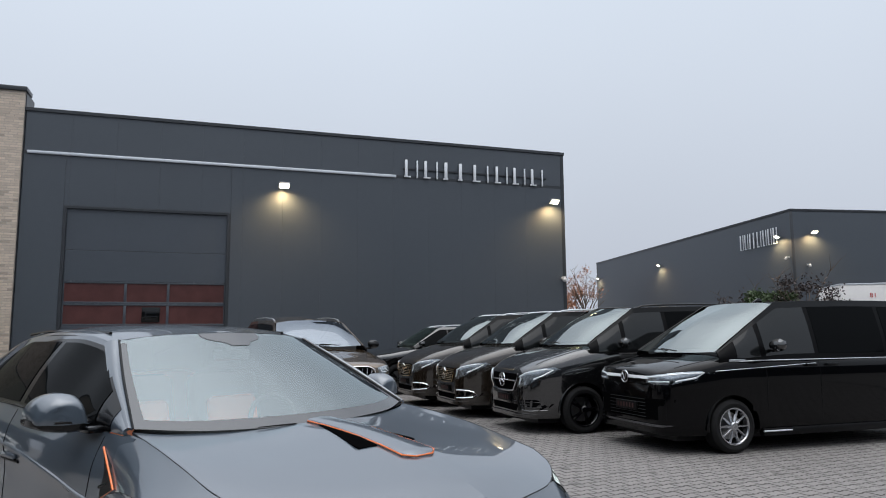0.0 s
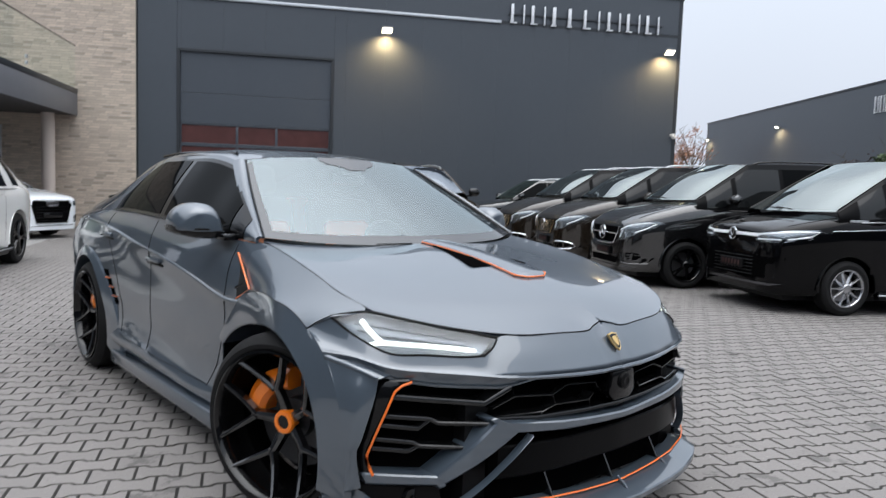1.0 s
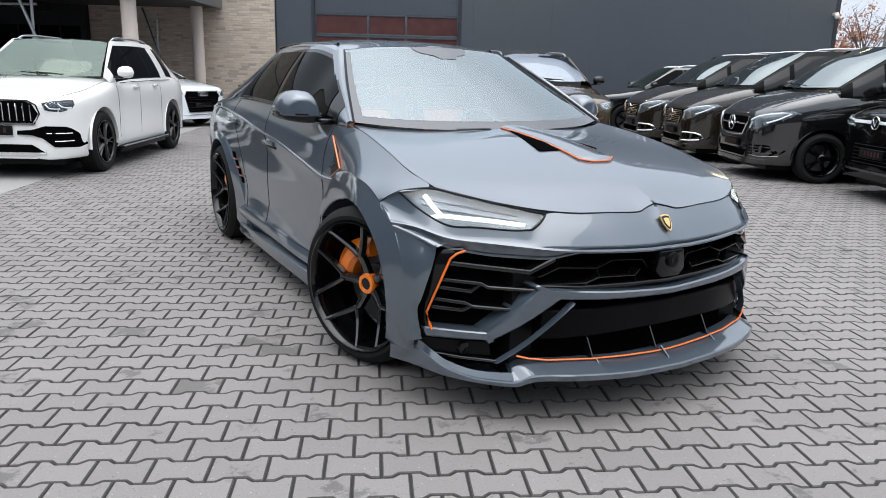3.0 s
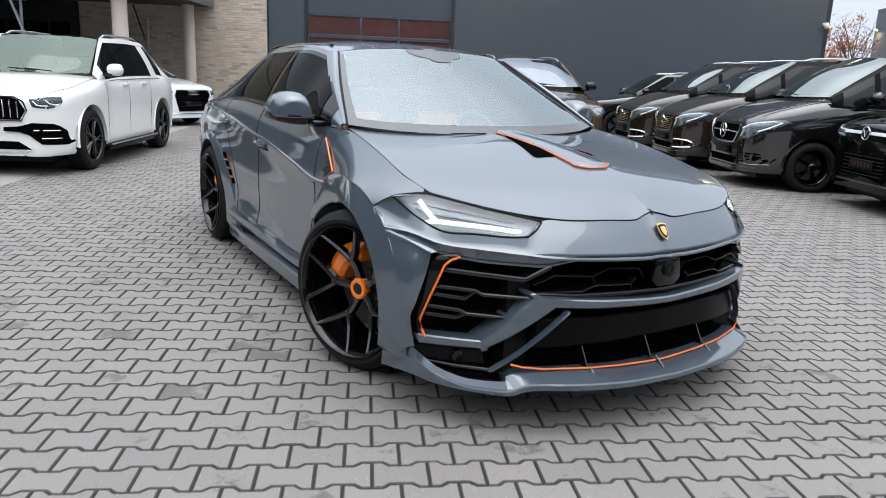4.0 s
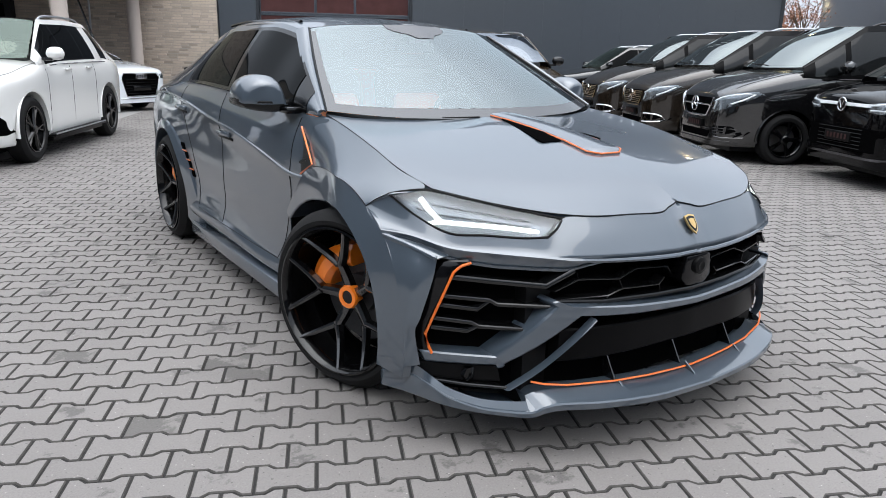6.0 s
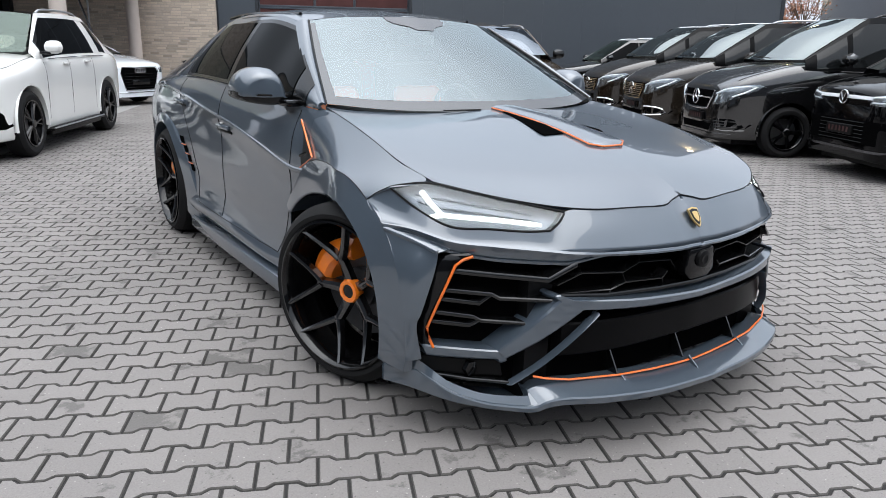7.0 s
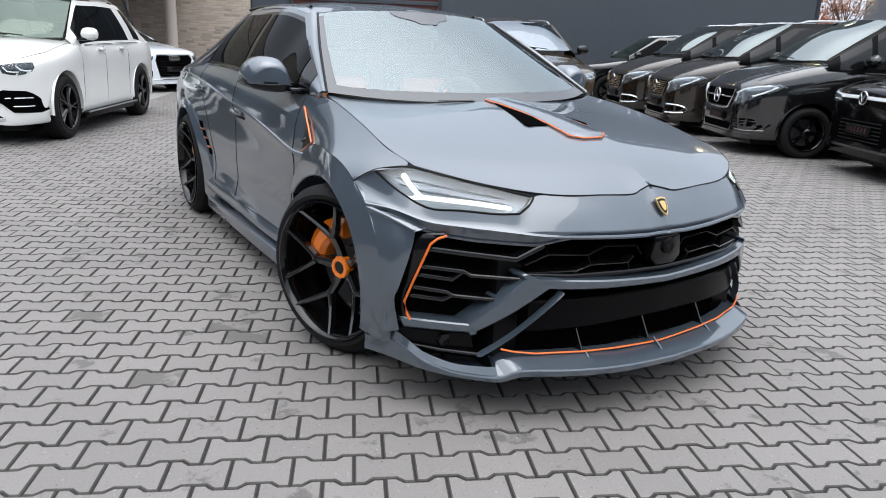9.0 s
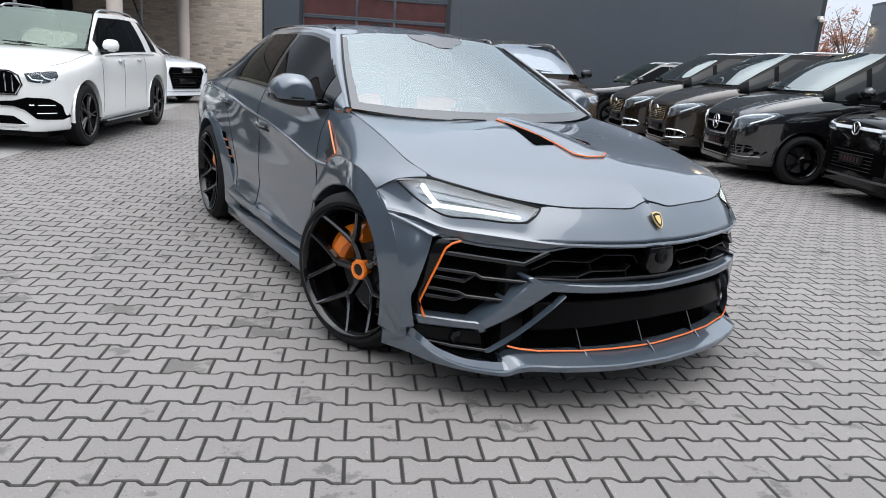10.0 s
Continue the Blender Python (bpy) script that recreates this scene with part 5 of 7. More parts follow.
# bonnet and its raised middle
hood = patch([[(0, -0.8, 0.8720), (0.062, -0.813, 0.8590), (0.125, -0.826, 0.8470), (0.28, -0.814, 0.8530), (0.45, -0.785, 0.8580), (0.6, -0.715, 0.8720), (0.75, -0.6, 0.8980), (0.885, -0.42, 0.9300)],
              [(0, -0.62, 0.9510), (0.065, -0.62, 0.9500), (0.13, -0.62, 0.9480), (0.28, -0.6, 0.9460), (0.45, -0.56, 0.9448), (0.6, -0.5, 0.9467), (0.75, -0.4, 0.9536), (0.903, -0.22, 0.9750)],
              [(0, -0.35, 1.0190), (0.065, -0.35, 1.0180), (0.13, -0.35, 1.0160), (0.28, -0.33, 1.0090), (0.45, -0.28, 1.0062), (0.6, -0.22, 1.0063), (0.75, -0.13, 1.0114), (0.893, 0.02, 1.0340)],
              [(0, 0.0, 1.0780), (0.065, 0.0, 1.0770), (0.13, 0.0, 1.0740), (0.28, 0.02, 1.0640), (0.45, 0.05, 1.0568), (0.6, 0.1, 1.0552), (0.75, 0.16, 1.0616), (0.875, 0.26, 1.0800)],
              [(0, 0.28, 1.1080), (0.065, 0.284, 1.1070), (0.13, 0.29, 1.1050), (0.28, 0.31, 1.0970), (0.45, 0.35, 1.0944), (0.6, 0.4, 1.0983), (0.75, 0.46, 1.1053), (0.85, 0.53, 1.1180)]], 30, 36)
part("bonnet", sheet(hood, 0.012, True), PAINT_GREY, U)
edge_f = [hood[0][j] + Vector((0, -0.002, -0.001)) for j in range(36)]
part("bonnet_gap", tube([Vector((-p.x, p.y, p.z)) for p in edge_f[:0:-1]] + edge_f, 0.0019, 5), SATIN_BLACK, U, "dark shut line")
both_parts("bonnet_gap", tube([hood[i][35] + Vector((0.001, 0, 0)) for i in range(30)], 0.0018, 5), SATIN_BLACK, "dark shut line")
def hood_z(y):
    return float(np.interp(y, [row[0].y for row in hood], [row[0].z for row in hood]))
bm = bmesh.new()
g = []
SCOOP = [(-0.424, 0.042), (-0.416, 0.052), (-0.378, 0.102), (-0.23, 0.090), (0.0, 0.088), (0.16, 0.088), (0.30, 0.090)]
SX = 0.024
for k in range(22):
    y = -0.424 + 0.724 * (k / 21) ** 1.35
    w = curve1(SCOOP, y)[0]
    lift = 0.015 if k > 1 else 0.006 + 0.005 * k
    z = hood_z(y)
    g.append([(SX - w - 0.010, y, z - 0.014), (SX - w, y, z + lift - 0.005), (SX - w + 0.014, y, z + lift), (SX, y, z + lift + 0.004), (SX + w - 0.014, y, z + lift), (SX + w, y, z + lift - 0.005), (SX + w + 0.010, y, z - 0.014)])
vs = grid_into(bm, g)
bm.faces.new(vs[0])
bmesh.ops.recalc_face_normals(bm, faces=bm.faces)
part("bonnet_scoop", bm, PAINT_GREY, U, "raised bonnet centre", sharp=30)
line = [(SX - w - 0.003, y - 0.006, hood_z(y) + 0.005) for y, w in SCOOP[:0:-1]]
line += [(2 * SX - x, y, z) for x, y, z in line[::-1]]
part("scoop_line", tube(line, 0.0042, 6), ORANGE, U, "thin orange edge line")
q = [(0.074, 0.20), (0.180, -0.19), (0.178, -0.215), (0.080, -0.228), (0.072, -0.10)]
bm = bmesh.new()
def hood_at(x, y):
    near = sorted((math.hypot(p.x - x, p.y - y), p.z) for row in hood for p in row)[:4]
    return sum(z / (d + 1e-4) for d, z in near) / sum(1 / (d + 1e-4) for d, z in near)
vs = [bm.verts.new((x, y, hood_at(x, y) + 0.007)) for x, y in q]
lo = [bm.verts.new((x, y, hood_at(x, y) - 0.03)) for x, y in q]
bm.faces.new(vs)
for i in range(5):
    bm.faces.new((vs[i], lo[i], lo[(i + 1) % 5], vs[(i + 1) % 5]))
bmesh.ops.recalc_face_normals(bm, faces=bm.faces)
both_parts("scoop_opening", bm, OPENING_SHADE, "black air outlet beside the scoop")
for s in (-1, 1):
    part("washer_jet", box(s * 0.33 - 0.022, 0.13, 1.058, s * 0.33 + 0.022, 0.145, 1.069, 0.003), SATIN_BLACK, U)

# wheel arch flares: (angle from the front, crease radius, crease x, edge radius, edge x) round the axle
FLARE = [(-14, 0.540, 1.045, 0.425, 1.095), (13, 0.536, 1.050, 0.425, 1.098), (42, 0.550, 1.055, 0.422, 1.098), (63, 0.527, 1.050, 0.412, 1.092), (90, 0.521, 1.035, 0.408, 1.068), (110, 0.560, 1.000, 0.425, 1.038),
         (124, 0.620, 0.978, 0.460, 1.014), (138, 0.690, 0.964, 0.530, 0.990), (150, 0.725, 0.958, 0.615, 0.974), (163, 0.790, 0.956, 0.720, 0.966)]
FLARE_REAR = [(-20, 0.660, 0.965, 0.437, 0.985), (0, 0.635, 0.970, 0.437, 0.995), (9, 0.585, 0.975, 0.437, 1.000), (28, 0.540, 0.985, 0.437, 1.015), (50, 0.500, 1.000, 0.437, 1.025), (90, 0.495, 1.005, 0.437, 1.022), (130, 0.510, 0.990, 0.437, 1.010), (180, 0.500, 0.965, 0.437, 0.990), (200, 0.490, 0.950, 0.437, 0.975)]


def crease(a, cy=0.03, zc=0.39):
    """The sharp upper edge of the front wheel arch flare at an angle from the front."""
    ro, xo, ri, xe = curve1(FLARE, a)
    return (xo + 0.0015, cy - ro * math.cos(radians(a)), zc + ro * math.sin(radians(a)))


# nose
nose = patch([[(0, -0.802, 0.866), (0.062, -0.815, 0.853), (0.125, -0.828, 0.841), (0.28, -0.815, 0.849), (0.45, -0.786, 0.852), (0.555, -0.757, 0.854), (0.63, -0.766, 0.796), (0.7, -0.716, 0.79), (0.8, -0.632, 0.792), (0.888, -0.54, 0.79), (0.955, -0.44, 0.834), (1.002, -0.298, 0.900)],
              [(0, -0.868, 0.8), (0.062, -0.866, 0.79), (0.125, -0.866, 0.79), (0.28, -0.858, 0.79), (0.45, -0.833, 0.79), (0.572, -0.799, 0.788), (0.635, -0.786, 0.752), (0.7, -0.739, 0.75), (0.8, -0.655, 0.752), (0.898, -0.56, 0.75), (0.972, -0.452, 0.792), crease(60)],
              [(0, -0.924, 0.706), (0.062, -0.922, 0.706), (0.125, -0.922, 0.706), (0.28, -0.910, 0.712), (0.45, -0.876, 0.719), (0.573, -0.838, 0.725), (0.64, -0.802, 0.729), (0.7, -0.760, 0.733), (0.8, -0.674, 0.738), (0.905, -0.574, 0.745), (0.985, -0.457, 0.775), crease(46)],
              [(0, -0.924, 0.706), (0.062, -0.922, 0.706), (0.125, -0.922, 0.706), (0.28, -0.910, 0.712), (0.45, -0.876, 0.719), (0.573, -0.838, 0.725), (0.64, -0.802, 0.729), (0.7, -0.760, 0.733), (0.8, -0.674, 0.738), (0.905, -0.574, 0.745), (0.985, -0.457, 0.775), crease(46)],
              [(0, -0.908, 0.700), (0.062, -0.906, 0.700), (0.125, -0.906, 0.700), (0.28, -0.894, 0.706), (0.45, -0.868, 0.713), (0.573, -0.822, 0.690), (0.64, -0.787, 0.690), (0.7, -0.745, 0.691), (0.8, -0.660, 0.694), (0.905, -0.560, 0.712), (0.985, -0.450, 0.758), crease(44.5)],
              [(0, -0.908, 0.700), (0.062, -0.906, 0.700), (0.125, -0.906, 0.700), (0.28, -0.894, 0.706), (0.45, -0.868, 0.713), (0.573, -0.822, 0.690), (0.64, -0.787, 0.690), (0.7, -0.745, 0.691), (0.8, -0.660, 0.694), (0.905, -0.560, 0.712), (0.985, -0.450, 0.758), crease(44.5)],
              [(0, -0.84, 0.698), (0.062, -0.84, 0.698), (0.125, -0.84, 0.698), (0.28, -0.83, 0.702), (0.45, -0.80, 0.708), (0.573, -0.76, 0.688), (0.64, -0.72, 0.688), (0.7, -0.68, 0.688), (0.8, -0.60, 0.690), (0.885, -0.52, 0.700), (0.955, -0.43, 0.740), (1.02, -0.35, 0.77)]], 25, 62)
part("nose_panel", sheet(nose, 0.006, True), PAINT_GREY, U)
corner = patch([[(0.893, -0.570, 0.722), (0.975, -0.475, 0.752), crease(44.5)],
                [(0.950, -0.557, 0.710), (1.006, -0.478, 0.742), crease(43)],
                [(0.950, -0.557, 0.710), (1.006, -0.478, 0.742), crease(43)],
                [(0.962, -0.556, 0.640), (1.014, -0.515, 0.645), crease(28)],
                [(1.004, -0.545, 0.50), (1.034, -0.523, 0.50), crease(12)],
                [(1.016, -0.530, 0.44), (1.036, -0.518, 0.435), crease(5)],
                [(0.990, -0.525, 0.31), (1.020, -0.516, 0.308), crease(-9)]], 29, 12)
both_parts("bumper_corner", sheet(corner, 0.006), PAINT_GREY)

# front wing and flares
fender = patch([[(1.0, -0.316, 0.906), (0.898, -0.395, 0.933), (0.908, -0.22, 0.974), (0.897, -0.02, 1.024), (0.882, 0.18, 1.064), (0.866, 0.38, 1.097), (0.863, 0.58, 1.113)],
                [(1.030, -0.270, 0.878), (0.990, -0.275, 0.905), (0.978, -0.14, 0.938), (0.966, 0.03, 0.968), (0.948, 0.22, 0.993), (0.932, 0.40, 1.005), (0.924, 0.54, 1.010)],
                [crease(a) for a in (60, 67, 78, 93, 108, 121, 132)]], 28, 44)
both_parts("front_wing", sheet(fender, 0.006), PAINT_GREY)


def flare(cy, keys, zc=0.39, flange=0.004):
    """A wheel arch flare from its keys."""
    g = []
    a0, a1 = keys[0][0], keys[-1][0]
    for k in range(61):
        a = a0 + (a1 - a0) * k / 60
        ro, xo, ri, xe = curve1(keys, a)
        c, s = math.cos(radians(a)), math.sin(radians(a))
        def at(x, r):
            return (x, cy - r * c, zc + r * s)
        g.append([at(xo - 0.030, ro + flange), at(xo, ro), at(xo, ro), at(xo * 0.70 + xe * 0.30 + 0.002, ri + (ro - ri) * 0.72), at(xo * 0.36 + xe * 0.64 + 0.003, ri + (ro - ri) * 0.36), at(xe, ri + 0.008), at(xe - 0.004, ri), at(xe - 0.012, ri - 0.001), at(0.74, ri + 0.02)])
    bm = bmesh.new()
    grid_into(bm, g)
    bmesh.ops.recalc_face_normals(bm, faces=bm.faces)
    return bm


both_parts("front_flare", flare(0.03, FLARE), PAINT_GREY)
both_parts("flare_gap", tube([Vector(crease(a)) + Vector((0.001, 0, 0.001)) for a in range(60, 133, 4)], 0.0016, 5), SATIN_BLACK, "dark shut line")
both_parts("bumper_gap", tube([fender[i][0] + Vector((0.0015, 0, 0)) for i in range(28)], 0.0016, 5), SATIN_BLACK, "dark shut line")
both_parts("rear_flare", flare(3.003, FLARE_REAR, flange=0.035), PAINT_GREY)
for y, keys in ((0.03, FLARE), (3.003, FLARE_REAR)):
    liner = []
    for k in range(34):
        a = -20 + 196 * k / 33
        r = curve1(keys, a)[2] + 0.035
        liner.append([Vector((x, y - r * math.cos(radians(a)), 0.39 + r * math.sin(radians(a)))) for x in (0.60, 0.75, 0.93)])
    both_parts("arch_liner", sheet(liner, 0.003), SATIN_BLACK)

# flanks
# columns: belt, shoulder, falling crease (a corner), hollow below it, door, lower crease, sill, skirt
def flank_row(y, belt, upper, edge, hollow, door, low, sill, skirt, foot):
    return [(x, y, z) for x, z in (belt, upper, edge, edge, hollow, door, low, sill, skirt, foot)]


side = [flank_row(0.46, (0.870, 1.100), (0.925, 0.97), (0.938, 0.83), (0.936, 0.74), (0.932, 0.60), (0.930, 0.47), (0.935, 0.37), (0.940, 0.28), (0.90, 0.20)),
        flank_row(0.72, (0.884, 1.108), (0.940, 0.98), (0.960, 0.825), (0.948, 0.74), (0.945, 0.60), (0.942, 0.47), (0.950, 0.37), (0.960, 0.28), (0.90, 0.20)),
        flank_row(1.10, (0.897, 1.125), (0.944, 1.01), (0.966, 0.885), (0.950, 0.79), (0.950, 0.62), (0.946, 0.47), (0.962, 0.36), (0.982, 0.28), (0.90, 0.20)),
        flank_row(1.55, (0.902, 1.148), (0.948, 1.04), (0.968, 0.945), (0.951, 0.83), (0.953, 0.63), (0.948, 0.48), (0.965, 0.38), (0.985, 0.29), (0.90, 0.20)),
        flank_row(2.00, (0.903, 1.168), (0.950, 1.08), (0.970, 0.990), (0.955, 0.86), (0.956, 0.64), (0.950, 0.50), (0.968, 0.40), (0.987, 0.30), (0.90, 0.20)),
        flank_row(2.45, (0.896, 1.176), (0.946, 1.11), (0.974, 1.045), (0.978, 0.90), (0.972, 0.68), (0.962, 0.52), (0.972, 0.40), (0.985, 0.30), (0.90, 0.20)),
        flank_row(3.00, (0.872, 1.160), (0.930, 1.125), (0.962, 1.080), (0.992, 0.95), (0.996, 0.74), (0.985, 0.56), (0.980, 0.42), (0.960, 0.30), (0.90, 0.22)),
        flank_row(3.55, (0.810, 1.140), (0.872, 1.105), (0.905, 1.060), (0.948, 0.94), (0.955, 0.74), (0.950, 0.56), (0.940, 0.42), (0.920, 0.32), (0.85, 0.28)),
        flank_row(4.00, (0.720, 1.100), (0.765, 1.070), (0.795, 1.030), (0.835, 0.92), (0.848, 0.74), (0.840, 0.56), (0.820, 0.42), (0.790, 0.34), (0.72, 0.30))]
g = patch(side, 120, 64)
FLANK = [p for row in g for p in row]
def on_flank(y, z, off=0.0):
    """A place on the flank at a length and height."""
    near = sorted(((p.y - y) ** 2 + (p.z - z) ** 2, p.x) for p in FLANK)[:4]
    return (sum(x / (d + 1e-6) for d, x in near) / sum(1 / (d + 1e-6) for d, x in near) + off, y, z)


bm = bmesh.new()
grid_into(bm, g)
bmesh.ops.remove_doubles(bm, verts=bm.verts, dist=0.0003)
dead = []
for f in bm.faces:
    c = f.calc_center_median()
    a = math.degrees(math.atan2(c.z - 0.39, 0.03 - c.y))
    if c.y < 1.2 and math.hypot(c.y - 0.03, c.z - 0.39) < curve1(FLARE, a if a > -60 else 163)[2] + 0.035:
        dead.append(f)
bmesh.ops.delete(bm, geom=dead, context="FACES")
cut_arch(bm, 3.003, 0.455, 0.39, 0.5, 0.03)
thicken(bm, 0.006)
both_parts("flank", bm, PAINT_GREY)
tailg = patch([[(0, 4.12, 1.12), (0.45, 4.08, 1.12), (0.720, 4.00, 1.100)], [(0, 4.20, 0.85), (0.5, 4.17, 0.85), (0.845, 4.06, 0.85)], [(0, 4.15, 0.35), (0.5, 4.12, 0.35), (0.80, 4.04, 0.36)]], 10, 10)
part("tail", sheet(tailg, 0.006, True), PAINT_GREY, U)


def door_gap(pts):
    pts = [(pts[k][0] + (pts[k + 1][0] - pts[k][0]) * t / 5, pts[k][1] + (pts[k + 1][1] - pts[k][1]) * t / 5) for k in range(len(pts) - 1) for t in range(5)] + [pts[-1]]
    both_parts("door_gap", tube([on_flank(y, z, 0.0006) for y, z in pts], 0.0022, 5), SATIN_BLACK)


door_gap([(0.71, 1.09), (0.71, 0.98), (0.72, 0.86), (0.75, 0.66), (0.84, 0.46), (0.92, 0.345)])
door_gap([(1.78, 1.145), (1.78, 1.04), (1.79, 0.90), (1.80, 0.72), (1.80, 0.55), (1.80, 0.36)])
door_gap([(2.62, 1.155), (2.60, 1.06), (2.50, 0.93), (2.40, 0.74), (2.33, 0.56), (2.30, 0.38)])
door_gap([(0.92, 0.345), (1.3, 0.345), (1.8, 0.35), (2.30, 0.36)])
for y, z in ((1.70, 0.918), (2.58, 1.010)):
    x = on_flank(y, z)[0]
    both_parts("door_handle", box(x - 0.012, y - 0.11, z - 0.016, x + 0.022, y + 0.11, z + 0.014, 0.012), PAINT_GREY)
    both_parts("handle_recess", box(x - 0.010, y - 0.13, z - 0.034, x + 0.004, y + 0.13, z - 0.018, 0.005), SATIN_BLACK)
both_parts("side_skirt", box(0.90, 0.60, 0.150, 0.998, 2.46, 0.235, 0.014), PAINT_GREY)
# outlet behind the front wheel
SIDE = [(p[0], p[1], p[2]) for row in fender for p in row] + [(p[0], p[1], p[2]) for p in FLANK]
def on_side(y, z, off):
    """The place on the wing or door nearest to a length and height."""
    near = min(SIDE, key=lambda p: (p[1] - y) ** 2 + (p[2] - z) ** 2)
    return (near[0] + off, y, z)
tri = [on_side(y, z, 0.002) for y, z in ((0.665, 1.050), (0.414, 0.910), (0.598, 0.838))]
bm = bmesh.new()
vs = [bm.verts.new(Vector(p) + Vector((0.004, 0, 0))) for p in tri]
lo = [bm.verts.new(Vector(p) + Vector((-0.03, 0, 0))) for p in tri]
bm.faces.new(vs)
for i in range(3):
    bm.faces.new((vs[i], lo[i], lo[(i + 1) % 3], vs[(i + 1) % 3]))
bmesh.ops.recalc_face_normals(bm, faces=bm.faces)
both_parts("wing_outlet", bm, SATIN_BLACK)
both_parts("outlet_line", tube([Vector(p) + Vector((0.005, 0, 0)) for p in tri], 0.005, 6), ORANGE, "orange outlet edge")
both_parts("outlet_bridge", tube([on_side(0.61, 0.890, 0.004), on_side(0.53, 0.915, 0.012)], 0.007, 6), GLOSS_BLACK)
def slot(y, z, x):
    """One slanting slot of the outlet in front of the rear wheel."""
    return prism([(y + 0.040, z - 0.022), (y + 0.050, z + 0.022), (y - 0.030, z + 0.022), (y - 0.045, z - 0.022)], "x", x - 0.03, x, 0.002)
for k in range(4):
    t = k / 3
    y, z = 2.590 - 0.150 * t, 0.745 - 0.175 * t
    x = on_flank(y, z, 0.006)[0]
    both_parts("rear_outlet", slot(y, z, x), OPENING_SHADE)
    if k:
        both_parts("outlet_line", tube([(x + 0.004, y - 0.038, z + 0.028), (x + 0.006, y + 0.056, z + 0.028)], 0.0035, 5), ORANGE, "orange outlet edge")

# upper body
U_BELT = [(0.50, 0.872, 1.105), (1.20, 0.900, 1.130), (1.85, 0.903, 1.165), (2.45, 0.898, 1.176), (3.0, 0.872, 1.160), (3.55, 0.810, 1.140), (4.0, 0.72, 1.10)]
U_RAIL = [(0.50, 0.868, 1.115), (0.90, 0.770, 1.335), (1.247, 0.652, 1.505), (1.60, 0.662, 1.550), (2.20, 0.650, 1.548), (2.80, 0.615, 1.480), (3.30, 0.575, 1.365), (3.70, 0.56, 1.262), (4.0, 0.60, 1.205)]
def u_side(y, f, off=0.0):
    (bx, bz), (rx, rz) = curve1(U_BELT, y), curve1(U_RAIL, y)
    return Vector((bx + (rx - bx) * f + off + 0.02 * math.sin(math.pi * f), y, bz + (rz - bz) * f))
band = [[u_side(0.55 + 3.45 * i / 60, f / 8) for f in range(9)] for i in range(61)]
both_parts("side_frame", sheet(band, 0.015), PAINT_GREY)
def tapered(a, b, lo, hi, off, front=False, back=False):
    g = []
    for i in range(25):
        t = i / 24
        h = hi
        l = lo
        if back and t > 0.55:
            h = hi - (hi - lo) * 0.72 * ((t - 0.55) / 0.45) ** 2.2
        g.append([u_side(a + (b - a) * t, l + (h - l) * f / 8, off) for f in range(9)])
    return g
both_parts("window_seal", sheet(tapered(0.68, 2.70, 0.015, 0.95, 0.004, back=True), 0.004), GLOSS_BLACK)
both_parts("front_window", sheet(tapered(0.84, 1.72, 0.06, 0.90, 0.008), 0.004), PRIVACY_GLASS)
both_parts("rear_window", sheet(tapered(1.80, 2.62, 0.06, 0.91, 0.008, back=True), 0.004), PRIVACY_GLASS)
both_parts("window_line", tube([u_side(0.9 + 1.8 * i / 14, 0.01, 0.008) for i in range(15)], 0.006, 6), GLOSS_BLACK)
roof = patch([[(0, 1.165, 1.562), (0.35, 1.185, 1.552), (0.62, 1.247, 1.520), (0.655, 1.262, 1.505)],
              [(0, 1.60, 1.610), (0.35, 1.60, 1.600), (0.615, 1.60, 1.568), (0.665, 1.60, 1.548)],
              [(0, 2.20, 1.618), (0.35, 2.20, 1.607), (0.600, 2.20, 1.570), (0.652, 2.20, 1.546)],
              [(0, 2.80, 1.572), (0.35, 2.80, 1.560), (0.570, 2.80, 1.508), (0.617, 2.80, 1.478)],
              [(0, 3.35, 1.460), (0.35, 3.35, 1.445), (0.530, 3.32, 1.390), (0.577, 3.30, 1.363)],
              [(0, 3.98, 1.300), (0.35, 3.95, 1.290), (0.520, 3.78, 1.270), (0.560, 3.70, 1.258)]], 34, 22)
part("roof", sheet(roof, 0.012, True), PAINT_GREY, U)
spoil = patch([[(0, 3.90, 1.318), (0.35, 3.88, 1.308), (0.56, 3.70, 1.270)], [(0, 4.12, 1.285), (0.38, 4.08, 1.275), (0.60, 3.92, 1.240)]], 6, 12)
part("roof_spoiler", sheet(spoil, 0.025, True), GLOSS_BLACK, U)
hatch = patch([[(0, 3.98, 1.29), (0.35, 3.95, 1.28), (0.555, 3.72, 1.25)], [(0, 4.12, 1.20), (0.45, 4.08, 1.12), (0.715, 4.0, 1.10)]], 6, 12)
part("rear_screen", sheet(hatch, 0.006, True), PRIVACY_GLASS, U)
both_parts("roof_moulding", tube([(0.59 - 0.01 * abs(i - 5) / 5, 1.42 + 0.17 * i, 1.560 + 0.017 * math.sin(math.pi * min(1, i / 8)) - 0.004 * max(0, i - 5) ** 1.3) for i in range(8)], 0.010, 6), GLOSS_BLACK)
screen = patch([[(0, 0.30, 1.095), (0.30, 0.325, 1.098), (0.60, 0.40, 1.108), (0.845, 0.545, 1.130)],
                [(0, 0.74, 1.345), (0.28, 0.755, 1.342), (0.55, 0.81, 1.332), (0.735, 0.895, 1.325)],
                [(0, 1.155, 1.558), (0.26, 1.172, 1.552), (0.46, 1.20, 1.540), (0.612, 1.240, 1.518)]], 24, 30)
part("windscreen", sheet(screen, 0, True), WINDSCREEN, U, "windscreen mirroring the bright sky").visible_shadow = False
